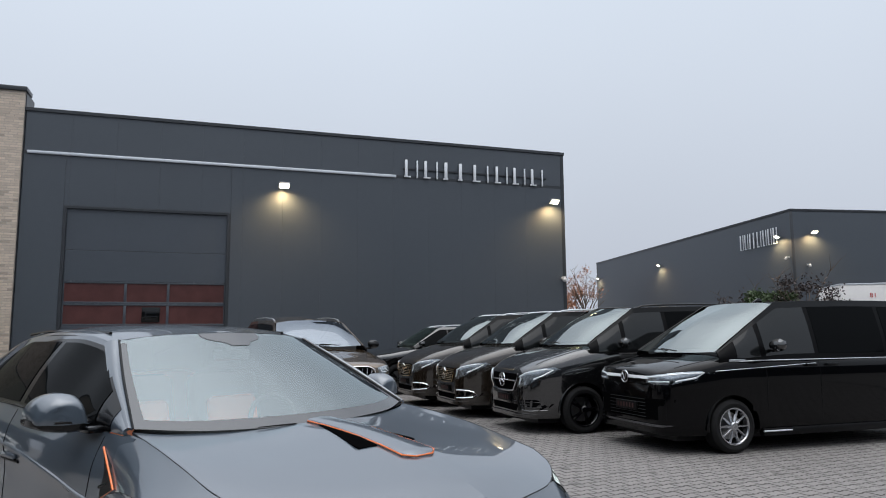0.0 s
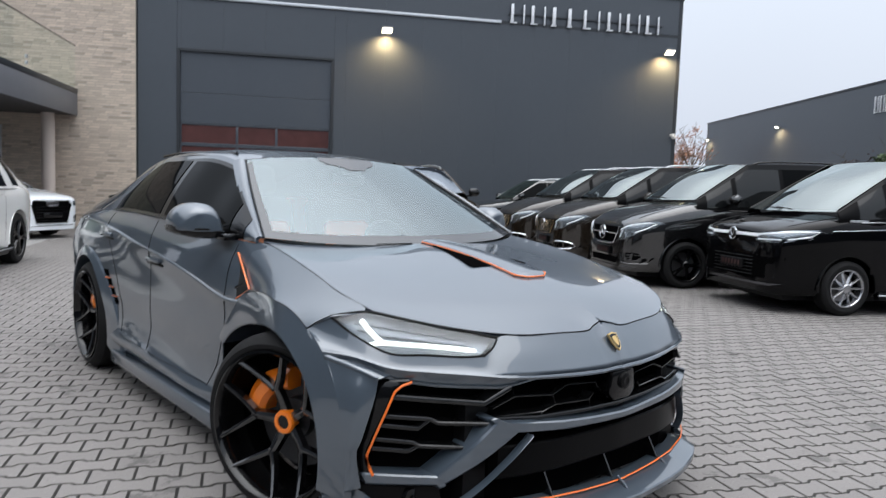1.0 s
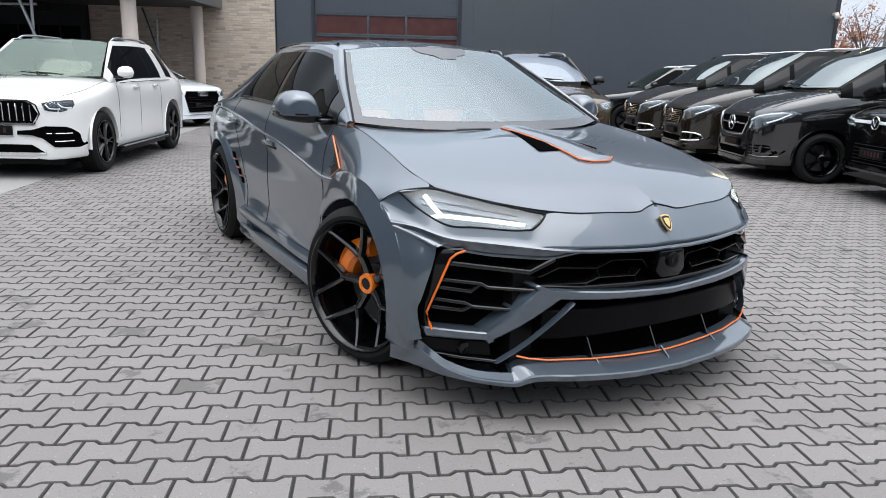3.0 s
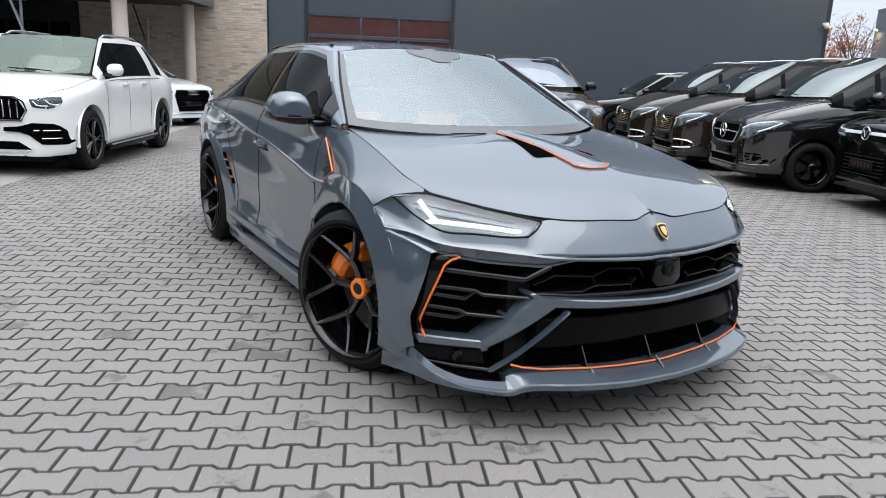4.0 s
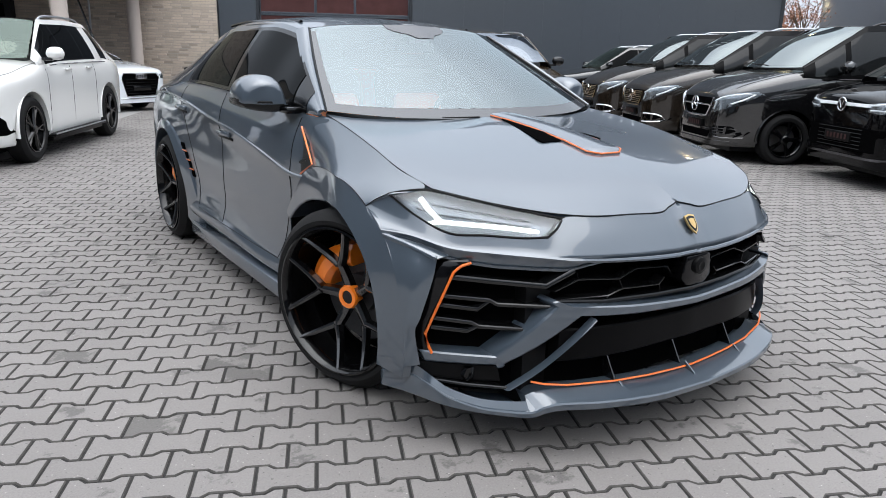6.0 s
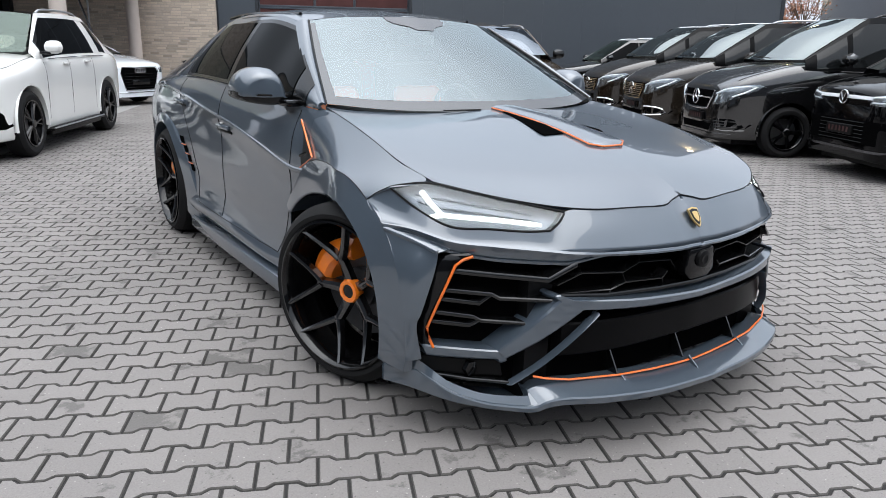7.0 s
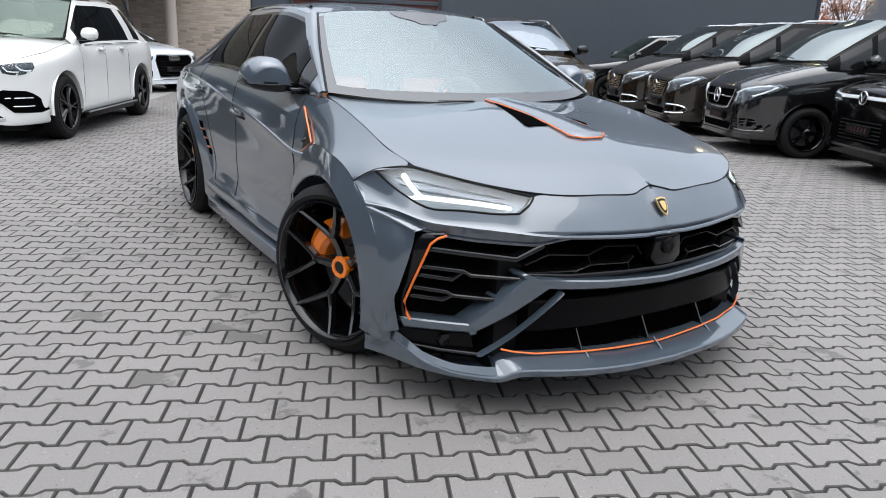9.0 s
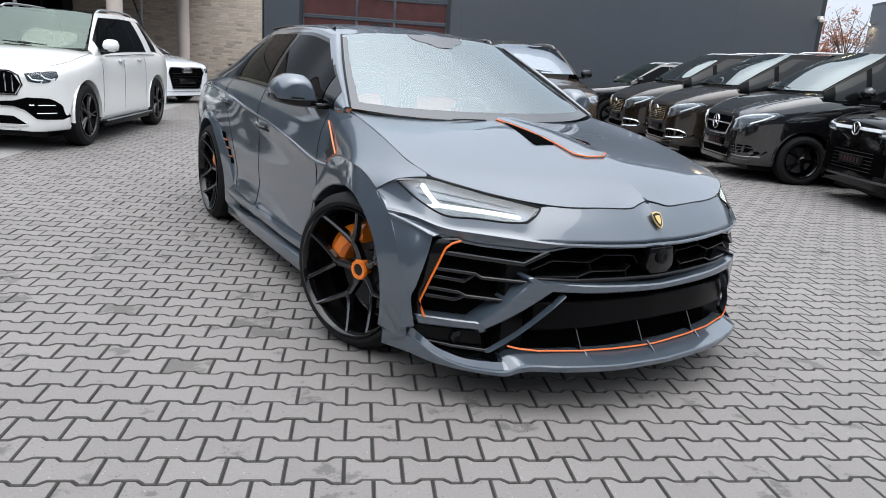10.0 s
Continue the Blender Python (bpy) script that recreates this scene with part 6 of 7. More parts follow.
# dark ceramic border round the glass
out = Vector((0, -0.0015, 0.0020))
def band(rows):
    return [[p + out for p in row] for row in rows]
part("screen_border", sheet(band([screen[i] for i in range(0, 3)]), 0, True), FRIT, U, "black ceramic border of the windscreen")
both_parts("screen_border", sheet(band([[screen[i][j] for j in range(27, 30)] for i in range(2, 23)]), 0), FRIT, "black ceramic border of the windscreen")
pillar = patch([[(0.843, 0.540, 1.131), (0.868, 0.545, 1.138), (0.884, 0.60, 1.112)],
                [(0.733, 0.893, 1.328), (0.762, 0.905, 1.345), (0.786, 0.945, 1.325)],
                [(0.610, 1.238, 1.520), (0.640, 1.255, 1.526), (0.664, 1.300, 1.508)]], 16, 8)
both_parts("front_pillar", sheet(pillar, 0.008), PAINT_GREY)
both_parts("pillar_seal", sheet([[p + Vector((-0.003, -0.003, 0.004)) for p in row[0:2]] for row in pillar], 0.004), SATIN_BLACK, "black seal between the glass and the pillar")
sensor = [[screen[i][0] + (screen[i][w + 1] - screen[i][0]) * (j / 5) for j in range(6)] for i, w in ((19, 1), (20, 2), (21, 5), (22, 6), (23, 6))]
sensor = [[p + out for p in row] for row in sensor]
part("sensor_window", sheet(sensor, 0, True), FRIT, U, "black sensor field at the top of the windscreen")
part("cowl", sheet(patch([[(0, 0.288, 1.098), (0.45, 0.358, 1.087), (0.85, 0.535, 1.115)], [(0, 0.33, 1.100), (0.45, 0.40, 1.096), (0.83, 0.56, 1.128)]], 4, 16), 0.004, True), SATIN_BLACK, U)
for a, b in (((-0.14, 0.292, 1.106), (-0.34, 0.322, 1.106)),):
    part("wiper", tube([a, b], [0.005, 0.003], 6), SATIN_BLACK, U)

# mirrors
def lofted(outline, cx, cz, sections):
    """A shell through scaled copies of an outline of (x, z), one for each (y, scale)."""
    ring0 = [Vector((x, 0, z)) for x, z in outline]
    ring0 = through_points(ring0 + [ring0[0]], 41)[:-1]
    bm = bmesh.new()
    rings = [[bm.verts.new((cx + (p.x - cx) * k, y, cz + (p.z - cz) * k)) for p in ring0] for y, k in sections]
    for p, q in zip(rings, rings[1:]):
        for i in range(40):
            bm.faces.new((p[i], p[(i + 1) % 40], q[(i + 1) % 40], q[i]))
    bm.faces.new(rings[0][::-1])
    bm.faces.new(rings[-1])
    bmesh.ops.recalc_face_normals(bm, faces=bm.faces)
    return bm


CAP = [(1.140, 1.176), (1.140, 1.176), (1.140, 1.202), (1.118, 1.246), (1.075, 1.276), (1.02, 1.284), (0.968, 1.272), (0.938, 1.238), (0.918, 1.172), (0.918, 1.172), (1.03, 1.170)]
FOOT = [(1.148, 1.168), (1.140, 1.140), (1.09, 1.118), (1.00, 1.106), (0.93, 1.110), (0.890, 1.128), (0.905, 1.164), (1.03, 1.167)]
for s in (-1, 1):
    mir = new("mirror")
    mir.parent = U
    bm = lofted(CAP, 1.03, 1.205, [(0.803, 0.72), (0.806, 0.84), (0.816, 0.93), (0.835, 0.98), (0.87, 1.0), (0.955, 1.0), (0.97, 0.97)])
    low = lofted(FOOT, 1.02, 1.142, [(0.812, 0.70), (0.825, 0.90), (0.86, 1.0), (0.955, 1.0), (0.968, 0.96)])
    for v in bm.verts:
        v.co.z -= max(0.0, 0.88 - v.co.y) * 0.42
    for q in (bm, low):
        for v in q.verts:
            v.co.y += max(0.0, v.co.x - 1.05) * 0.55
    arm = bmesh.new()
    box_into(arm, 0.875, 0.735, 1.104, 0.96, 0.85, 1.136, 0.012)
    for q in (bm, low, arm):
        if s < 0:
            for v in q.verts:
                v.co.x = -v.co.x
            bmesh.ops.reverse_faces(q, faces=list(q.faces))
    part("housing", bm, PAINT_GREY, mir)
    part("lower_shell", low, GLOSS_BLACK, mir)
    part("arm", arm, GLOSS_BLACK, mir)
    tagged(mir, "grey door mirror with a black foot")

# headlights
LT = [(0.558, -0.756, 0.852), (0.70, -0.640, 0.882), (0.81, -0.530, 0.906), (0.895, -0.415, 0.925), (0.998, -0.308, 0.903)]
LB = [(0.632, -0.769, 0.797), (0.70, -0.718, 0.791), (0.80, -0.634, 0.794), (0.888, -0.542, 0.792), (0.955, -0.435, 0.838), (0.998, -0.312, 0.899)]
lens = patch([LT[:4] + [(0.955, -0.355, 0.917), LT[4]], [((a[0] + b[0]) / 2, (a[1] + b[1]) / 2 - 0.010, (a[2] + b[2]) / 2) for a, b in zip(LT[:4] + [(0.955, -0.355, 0.917), LT[4]], LB)], LB], 10, 26)
bowl = [[p + Vector((-0.012, 0.045, -0.012)) for p in row] for row in lens]
for s in (1, -1):
    h = part("headlight", (lambda b: b if s > 0 else mirrored(b))(sheet(bowl, 0.004)), URUS_BOWL, U, "wedge-shaped headlight with a lit light strip")
    def hp(name, bm, mat, label=""):
        return part(name, bm if s > 0 else mirrored(bm), mat, h, label)
    hp("lens", sheet(lens, 0.003), LENS_GLASS)
    rim = [lens[0][j] for j in range(26)] + [lens[i][25] for i in range(1, 10)] + [lens[9][j] for j in range(24, -1, -1)] + [lens[i][0] for i in range(8, 0, -1)]
    hp("bezel", tube(rim, 0.0042, 6, True), SATIN_BLACK)
    for q in (3, 5):
        hp("reflector_rib", tube([bowl[q][j] + Vector((-0.002, -0.010, 0.002)) for j in range(3, 20)], 0.0035, 6), LAMP_DARK)
    bar = [Vector(p) + Vector((-0.006, 0.012, -0.004)) for p in ((0.648, -0.745, 0.812), (0.74, -0.672, 0.822), (0.84, -0.575, 0.826), (0.905, -0.505, 0.828))]
    hp("light_strip", tube(through_points(bar, 12), [0.006] + [0.0088] * 11, 8), LED, "lit white strip")
    arm2 = [Vector(p) + Vector((-0.006, 0.012, -0.004)) for p in ((0.900, -0.508, 0.828), (0.918, -0.46, 0.862), (0.928, -0.415, 0.898))]
    hp("light_strip", tube(arm2, [0.009, 0.0095, 0.010], 8), LED, "lit white strip")
    arm3 = [Vector(p) + Vector((-0.006, 0.012, -0.004)) for p in ((0.900, -0.508, 0.828), (0.936, -0.472, 0.818))]
    hp("light_strip", tube(arm3, [0.011, 0.006], 8), LED, "lit white strip")

# black sheet behind the bars, standing in for the shade inside the intakes
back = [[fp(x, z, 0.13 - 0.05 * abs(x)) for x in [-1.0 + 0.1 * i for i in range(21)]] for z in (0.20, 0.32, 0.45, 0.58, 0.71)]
part("intake_back", sheet(back, 0.004), OPENING_SHADE, U, "black sheet standing in for the shade inside the front openings")
both_parts("intake_roof", sheet([[fp(x, 0.705, d) for x in [0.1 * i for i in range(11)]] for d in (0.02, 0.12)], 0.003), SATIN_BLACK)
# side intake: dark frame, orange edge, slats
frame_out = [(0.862, 0.712), (0.925, 0.694), (0.965, 0.62), (1.012, 0.455), (0.985, 0.36), (0.972, 0.335)]
frame_in = [(0.855, 0.700), (0.903, 0.668), (0.925, 0.60), (0.970, 0.430), (0.955, 0.365), (0.945, 0.345)]
both_parts("intake_frame", ribbon(frame_in, frame_out, -0.004, 0.05, 22), GLOSS_BLACK)
both_parts("intake_line", tube([fp(x, z, -0.010) for x, z in [(0.858, 0.704), (0.885, 0.690), (0.906, 0.668), (0.928, 0.60), (0.950, 0.52), (0.973, 0.430), (0.966, 0.385), (0.957, 0.357)]], 0.0055, 6), ORANGE, "orange intake edge line")


def fin(pts, back=0.012, h=0.007, depth=0.09):
    """A slat of the intakes along (x, z)."""
    g = []
    for x, z in pts:
        g.append([fp(x, z - h, back + depth), fp(x, z - h, back + 0.003), fp(x, z - h * 0.4, back), fp(x, z + h * 0.4, back), fp(x, z + h, back + 0.003), fp(x, z + h, back + depth)])
    bm = bmesh.new()
    vs = grid_into(bm, g)
    bm.faces.new(vs[0][::-1]); bm.faces.new(vs[-1])
    bmesh.ops.recalc_face_normals(bm, faces=bm.faces)
    return bm


SLAT = material("dark_grey_slat_plastic", (0.004, 0.0042, 0.0046), 0.2, 0, 0.5, scale=200)
both_parts("intake_slat", fin([(0.925, 0.645), (0.80, 0.640), (0.655, 0.632), (0.56, 0.685)], h=0.009), SLAT)
both_parts("intake_slat", fin([(0.925, 0.572), (0.805, 0.570), (0.785, 0.557), (0.64, 0.556)]), SLAT)
both_parts("intake_slat", fin([(0.935, 0.538), (0.835, 0.533), (0.805, 0.568)]), SLAT)
both_parts("intake_slat", fin([(0.945, 0.486), (0.85, 0.482), (0.830, 0.470), (0.715, 0.470)]), SLAT)
both_parts("intake_slat", fin([(0.952, 0.450), (0.86, 0.449), (0.835, 0.470)]), SLAT)
# upper grille: honeycomb, brow and camera
COMB = [[(0.614, 0.606), (0.534, 0.646), (0.374, 0.636), (0.294, 0.664), (0.134, 0.652)], [(0.603, 0.574), (0.416, 0.576), (0.357, 0.597), (0.174, 0.588), (0.148, 0.612)],
        [(0.534, 0.646), (0.542, 0.690)], [(0.374, 0.636), (0.357, 0.597)], [(0.294, 0.664), (0.290, 0.702)], [(0.134, 0.652), (0.105, 0.612)], [(0.416, 0.576), (0.430, 0.556)], [(0.174, 0.588), (0.165, 0.560)]]
for line in COMB:
    both_parts("honeycomb_bar", fin([(x, z) for x, z in line], 0.035, 0.0035, 0.06), SLAT)
both_parts("grille_brow", fin([(0.63, 0.570), (0.45, 0.562), (0.2, 0.556), (0.0, 0.552)], 0.02, 0.008, 0.06), GLOSS_BLACK)
pod = part("front_camera", prism([(-0.085, 0.600), (-0.070, 0.690), (0.070, 0.690), (0.085, 0.600), (0.05, 0.570), (-0.05, 0.570)], "y", fy(0, 0.65) + 0.005, fy(0, 0.65) + 0.08, 0.008), GLOSS_BLACK, U, "black camera pod in the grille")
part("camera_lens", turned([(0, 0.034), (-0.012, 0.032), (-0.016, 0.018), (-0.012, 0.002)], 24, (0, fy(0, 0.65) + 0.004, 0.648), "y"), SATIN_BLACK, pod)
# grey bar that bends down to the corners
part("bumper_bar", ribbon([(-0.972, 0.325), (-0.95, 0.325), (-0.775, 0.336), (-0.775, 0.336), (-0.550, 0.526), (-0.550, 0.526), (-0.30, 0.510), (0, 0.500), (0.30, 0.510), (0.550, 0.526), (0.550, 0.526), (0.775, 0.336), (0.775, 0.336), (0.95, 0.325), (0.972, 0.325)],
                          [(-0.985, 0.362), (-0.96, 0.365), (-0.795, 0.370), (-0.795, 0.370), (-0.630, 0.570), (-0.630, 0.570), (-0.30, 0.545), (0, 0.530), (0.30, 0.545), (0.630, 0.570), (0.630, 0.570), (0.795, 0.370), (0.795, 0.370), (0.96, 0.365), (0.985, 0.362)], -0.012, 0.10, 71), PAINT_GREY, U)
# lower centre: plate carrier, fins, diagonal blades, sensors
part("lower_panel", ribbon([(-0.60, 0.345), (-0.3, 0.350), (0, 0.352), (0.3, 0.350), (0.60, 0.345)], [(-0.60, 0.470), (-0.3, 0.468), (0, 0.466), (0.3, 0.468), (0.60, 0.470)], 0.022, 0.05, 25), PANEL_BLACK, U, "smooth black panel without a number plate")
both_parts("lower_blade", ribbon([(0.762, 0.240), (0.62, 0.381), (0.50, 0.500)], [(0.748, 0.250), (0.608, 0.394), (0.496, 0.513)], -0.018, 0.035, 12), PAINT_GREY)
for x in (-0.385, -0.045, 0.30):
    part("lower_fin", prism([(fy(x) - 0.0, 0.255), (fy(x) + 0.05, 0.340), (fy(x) + 0.07, 0.340), (fy(x) + 0.07, 0.25)], "x", x - 0.003, x + 0.003), SLAT, U)
both_parts("corner_slat", fin([(0.965, 0.250), (0.86, 0.246), (0.755, 0.246)], 0.0, 0.006, 0.08), SLAT)
both_parts("corner_panel", ribbon([(0.965, 0.255), (0.86, 0.252), (0.76, 0.258)], [(0.975, 0.310), (0.86, 0.318), (0.77, 0.325)], 0.03, 0.03, 10), SATIN_BLACK)
both_parts("parking_sensor", turned([(0.02, 0.030), (0.0, 0.028), (-0.004, 0.012), (-0.003, 0.001)], 6, (0.850, fy(0.85, 0.29) + 0.012, 0.285), "y"), GLOSS_BLACK)
both_parts("lip_line", tube([fp(x, z, -0.016) for x, z in [(0.70, 0.284), (0.66, 0.276), (0.585, 0.270), (0.40, 0.264), (0.243, 0.256), (0.10, 0.249), (0.0, 0.247)]], 0.004, 6), ORANGE, "orange line along the lip")
# lip
# (x, inner edge ahead of the nose, its height, outer edge ahead, its top, its underside)
LIP = [(1.078, 0.000, 0.302, 0.010, 0.268, 0.200), (1.05, 0.002, 0.304, 0.014, 0.268, 0.194), (1.0, 0.006, 0.304, 0.024, 0.262, 0.184), (0.965, 0.010, 0.276, 0.042, 0.236, 0.176), (0.92, 0.012, 0.236, 0.060, 0.206, 0.168), (0.83, 0.015, 0.212, 0.075, 0.186, 0.163), (0.745, 0.015, 0.220, 0.085, 0.190, 0.165), (0.718, 0.015, 0.226, 0.085, 0.196, 0.170),
       (0.70, 0.012, 0.238, 0.085, 0.212, 0.182), (0.66, 0.010, 0.252, 0.085, 0.228, 0.197), (0.60, 0.010, 0.260, 0.090, 0.234, 0.203), (0.40, 0.010, 0.258, 0.100, 0.230, 0.199), (0.20, 0.010, 0.246, 0.105, 0.221, 0.191), (0.0, 0.010, 0.241, 0.105, 0.216, 0.188)]
g = []
for k in range(66):
    x = 1.078 * (1 - k / 65)
    oi, zi, o, zo, zl = curve1([(1.078 - p[0],) + p[1:] for p in LIP], 1.078 - x)
    y = fy(x)
    gap = 0.72 < x < 0.94
    if gap:
        oi = o - 0.030
    g.append([(x * 0.94, y + 0.12, zl - 0.002), (x, y - o + 0.010, zl), (x, y - o + 0.002, zl + 0.003), (x, y - o, zo - 0.006), (x, y - o + 0.004, zo), (x, y - o + 0.012, zo + 0.002), (x, y - oi, zi), (x, y - oi + 0.004, zi - 0.03) if gap else (x * 0.985, y + 0.05, zi - 0.004)])
part("front_lip", sheet([[Vector(p) for p in row] for row in g], 0, True), PAINT_GREY, U, sharp=22)
for x in (-0.385, -0.03, 0.295):
    part("lip_fin", prism([(fy(x) - 0.012, 0.240), (fy(x) - 0.070, 0.215), (fy(x) - 0.055, 0.236), (fy(x) - 0.012, 0.266)], "x", x - 0.003, x + 0.003), PAINT_GREY, U)
# shield badge
BADGE = pose(0, -0.883, 0.798, -37)
def shield_bm(f, y0, y1):
    pts = [(-0.036, 0.046), (0.0, 0.054), (0.036, 0.046), (0.032, -0.005), (0.018, -0.035), (0.0, -0.054), (-0.018, -0.035), (-0.032, -0.005)]
    bm = prism([(x * f, z * f) for x, z in pts], "y", y0, y1)
    bm.transform(BADGE)
    return bm
shield = part("badge", shield_bm(0.76, -0.003, 0.004), GOLD, U, "small gold shield badge")
part("badge_field", shield_bm(0.62, -0.0045, -0.0032), GLOSS_BLACK, shield)
part("badge_mark", shield_bm(0.42, -0.006, -0.0047), GOLD, shield)

# wheels
def big_wheel(x, y, side, cap, steer=0.0):
    """Black wheel with five forked spokes, an orange centre lock and an orange brake caliper."""
    w = new("wheel")
    w.parent = U
    w.matrix_local = pose(side * x, y, 0.39, 0, 0, (180 if side < 0 else 0) + steer)
    r, rr, h = 0.39, 0.315, 0.29
    prof = [(-h + 0.02, rr), (-h, rr + 0.02), (-h + 0.008, r - 0.03), (-h + 0.03, r - 0.005), (-h / 2, r), (-0.03, r - 0.005), (-0.008, r - 0.022), (0.012, r - 0.045), (0.010, rr + 0.012), (0.0, rr)]
    part("tyre", turned(prof, 72, caps=False), RUBBER, w)
    part("rim", turned([(0.0, rr + 0.003), (0.016, rr + 0.004), (0.018, rr - 0.004), (0.004, rr - 0.016), (-0.03, rr - 0.024), (-h + 0.06, rr - 0.035), (-h + 0.02, rr - 0.004)], 72, caps=False), RIM_BLACK, w)
    for k in range(5):
        a = radians(90 + 72 * k + 14)
        bm = bmesh.new()
        fork = rr * 0.47
        def arm(p0, a0, p1, a1, w0, w1, d0, d1, n=6):
            rings = []
            for i in range(n):
                t = i / (n - 1)
                c0 = Vector((d0, p0 * math.cos(a0), p0 * math.sin(a0)))
                c1 = Vector((d1, p1 * math.cos(a1), p1 * math.sin(a1)))
                c = c0.lerp(c1, t)
                c.x = d0 + (d1 - d0) * (t ** 1.4)
                d = (c1 - c0)
                d.x = 0
                d.normalize()
                tn = Vector((0, -d.z, d.y))
                ww = w0 + (w1 - w0) * t
                rings.append([bm.verts.new(c + tn * ww + Vector((-0.034, 0, 0))), bm.verts.new(c + tn * ww * 0.8 + Vector((-0.006, 0, 0))), bm.verts.new(c + tn * ww * 0.15), bm.verts.new(c - tn * ww * 0.15), bm.verts.new(c - tn * ww * 0.8 + Vector((-0.006, 0, 0))), bm.verts.new(c - tn * ww + Vector((-0.034, 0, 0)))])
            for q, s in zip(rings, rings[1:]):
                for i in range(6):
                    bm.faces.new((q[i], q[(i + 1) % 6], s[(i + 1) % 6], s[i]))
            bm.faces.new(rings[0][::-1]); bm.faces.new(rings[-1])
        arm(0.030, a, fork + 0.012, a, 0.027, 0.019, -0.078, -0.046)
        for f in (-1, 1):
            arm(fork - 0.004, a + f * 0.03, rr - 0.006, a + f * radians(23), 0.016, 0.011, -0.046, 0.012)
        bmesh.ops.recalc_face_normals(bm, faces=bm.faces)
        part("spoke", bm, RIM_GLOSS, w, sharp=20)
    lock = part("centre_lock", turned([(-0.11, 0.052), (-0.076, 0.053), (-0.066, 0.048), (-0.066, 0.031), (-0.074, 0.029)], 12, caps=False), cap, w, "centre lock ring", sharp=20)
    part("lock_cap", turned([(-0.08, 0.032), (-0.071, 0.030), (-0.069, 0.002)], 24), GLOSS_BLACK, lock)
    part("brake_disc", turned([(-0.205, 0.215), (-0.172, 0.215), (-0.172, 0.09), (-0.14, 0.085), (-0.135, 0.02)], 48), CERAMIC_DISC, w)
    part("wheel_back", turned([(-h - 0.01, rr - 0.01), (-h + 0.01, rr - 0.01)], 48), SATIN_BLACK, w)
    bm = bmesh.new()
    g = []
    for k in range(23):
        a = radians((130 if side < 0 else 50) + (-42 + 84 * k / 22))
        c, s = math.cos(a), math.sin(a)
        e = 0.012 * min(1.0, min(k, 22 - k) / 3)
        g.append([(-0.21, 0.135 * c, 0.135 * s), (-0.100, 0.132 * c, 0.132 * s), (-0.086 + e, 0.150 * c, 0.150 * s), (-0.084 + e, 0.195 * c, 0.195 * s), (-0.100 + e, 0.226 * c, 0.226 * s), (-0.21, 0.232 * c, 0.232 * s)])
    vs = grid_into(bm, g)
    bm.faces.new(vs[0][::-1]); bm.faces.new(vs[-1])
    bmesh.ops.recalc_face_normals(bm, faces=bm.faces)
    part("brake_caliper", bm, ORANGE_CALIPER, w, "orange brake caliper")


for s in (-1, 1):
    big_wheel(1.052, 0.035, s, ORANGE_CALIPER, 20.0)
    big_wheel(1.005, 3.003, s, RIM_BLACK)
part("underbody", box(-0.70, -0.75, 0.17, 0.70, 3.9, 0.62), SATIN_BLACK, U)

# cabin
def seat(x, y):
    s = part("front_seat", box(x - 0.25, y - 0.45, 0.52, x + 0.25, y + 0.10, 0.68, 0.06), DARK_TRIM, U, "dark and orange leather seat")
    b = pose(x, y + 0.08, 0.70, -14)
    part("backrest", box(-0.25, -0.07, 0, 0.25, 0.09, 0.62, 0.06, b), DARK_TRIM, s)
    part("back_cushion", box(-0.18, -0.095, 0.03, 0.18, -0.05, 0.44, 0.04, b), ORANGE_LEATHER, s, "orange leather cushion")
    part("headrest", box(-0.14, -0.06, 0.64, 0.14, 0.05, 0.83, 0.04, b), DARK_TRIM, s)
for x in (-0.30, 0.33):
    seat(x, 1.52)
part("rear_seat", box(-0.62, 2.50, 0.55, 0.62, 2.75, 1.28, 0.08), ORANGE_LEATHER, U)
part("dashboard", sheet(patch([[(0, 0.55, 1.00), (0.4, 0.56, 1.0), (0.72, 0.62, 1.0)], [(0, 0.85, 1.06), (0.4, 0.85, 1.06), (0.74, 0.85, 1.05)], [(0, 1.02, 0.98), (0.4, 1.02, 0.98), (0.74, 1.02, 0.98)], [(0, 1.05, 0.75), (0.4, 1.05, 0.75), (0.74, 1.05, 0.75)]], 12, 12), 0.01, True), DARK_TRIM, U)
st = [Vector((0.38 + 0.175 * math.cos(k * math.tau / 28), 1.20 + 0.06 * math.sin(k * math.tau / 28), 1.00 + 0.165 * math.sin(k * math.tau / 28))) for k in range(28)]
part("steering_wheel", tube(st, 0.016, 8, True), DARK_TRIM, U)
part("steering_boss", box(0.32, 1.17, 0.95, 0.44, 1.21, 1.03, 0.02), DARK_TRIM, U)
part("screen_camera", prism([(-0.11, 1.515), (0.11, 1.515), (0.055, 1.455), (-0.055, 1.455)], "y", 1.07, 1.12, 0.01), SATIN_BLACK, U)
part("inner_mirror", box(-0.12, 1.10, 1.40, 0.12, 1.13, 1.465, 0.012), GLOSS_BLACK, U)
part("cabin_floor", box(-0.80, 0.60, 0.30, 0.80, 3.4, 0.34), DARK_TRIM, U)


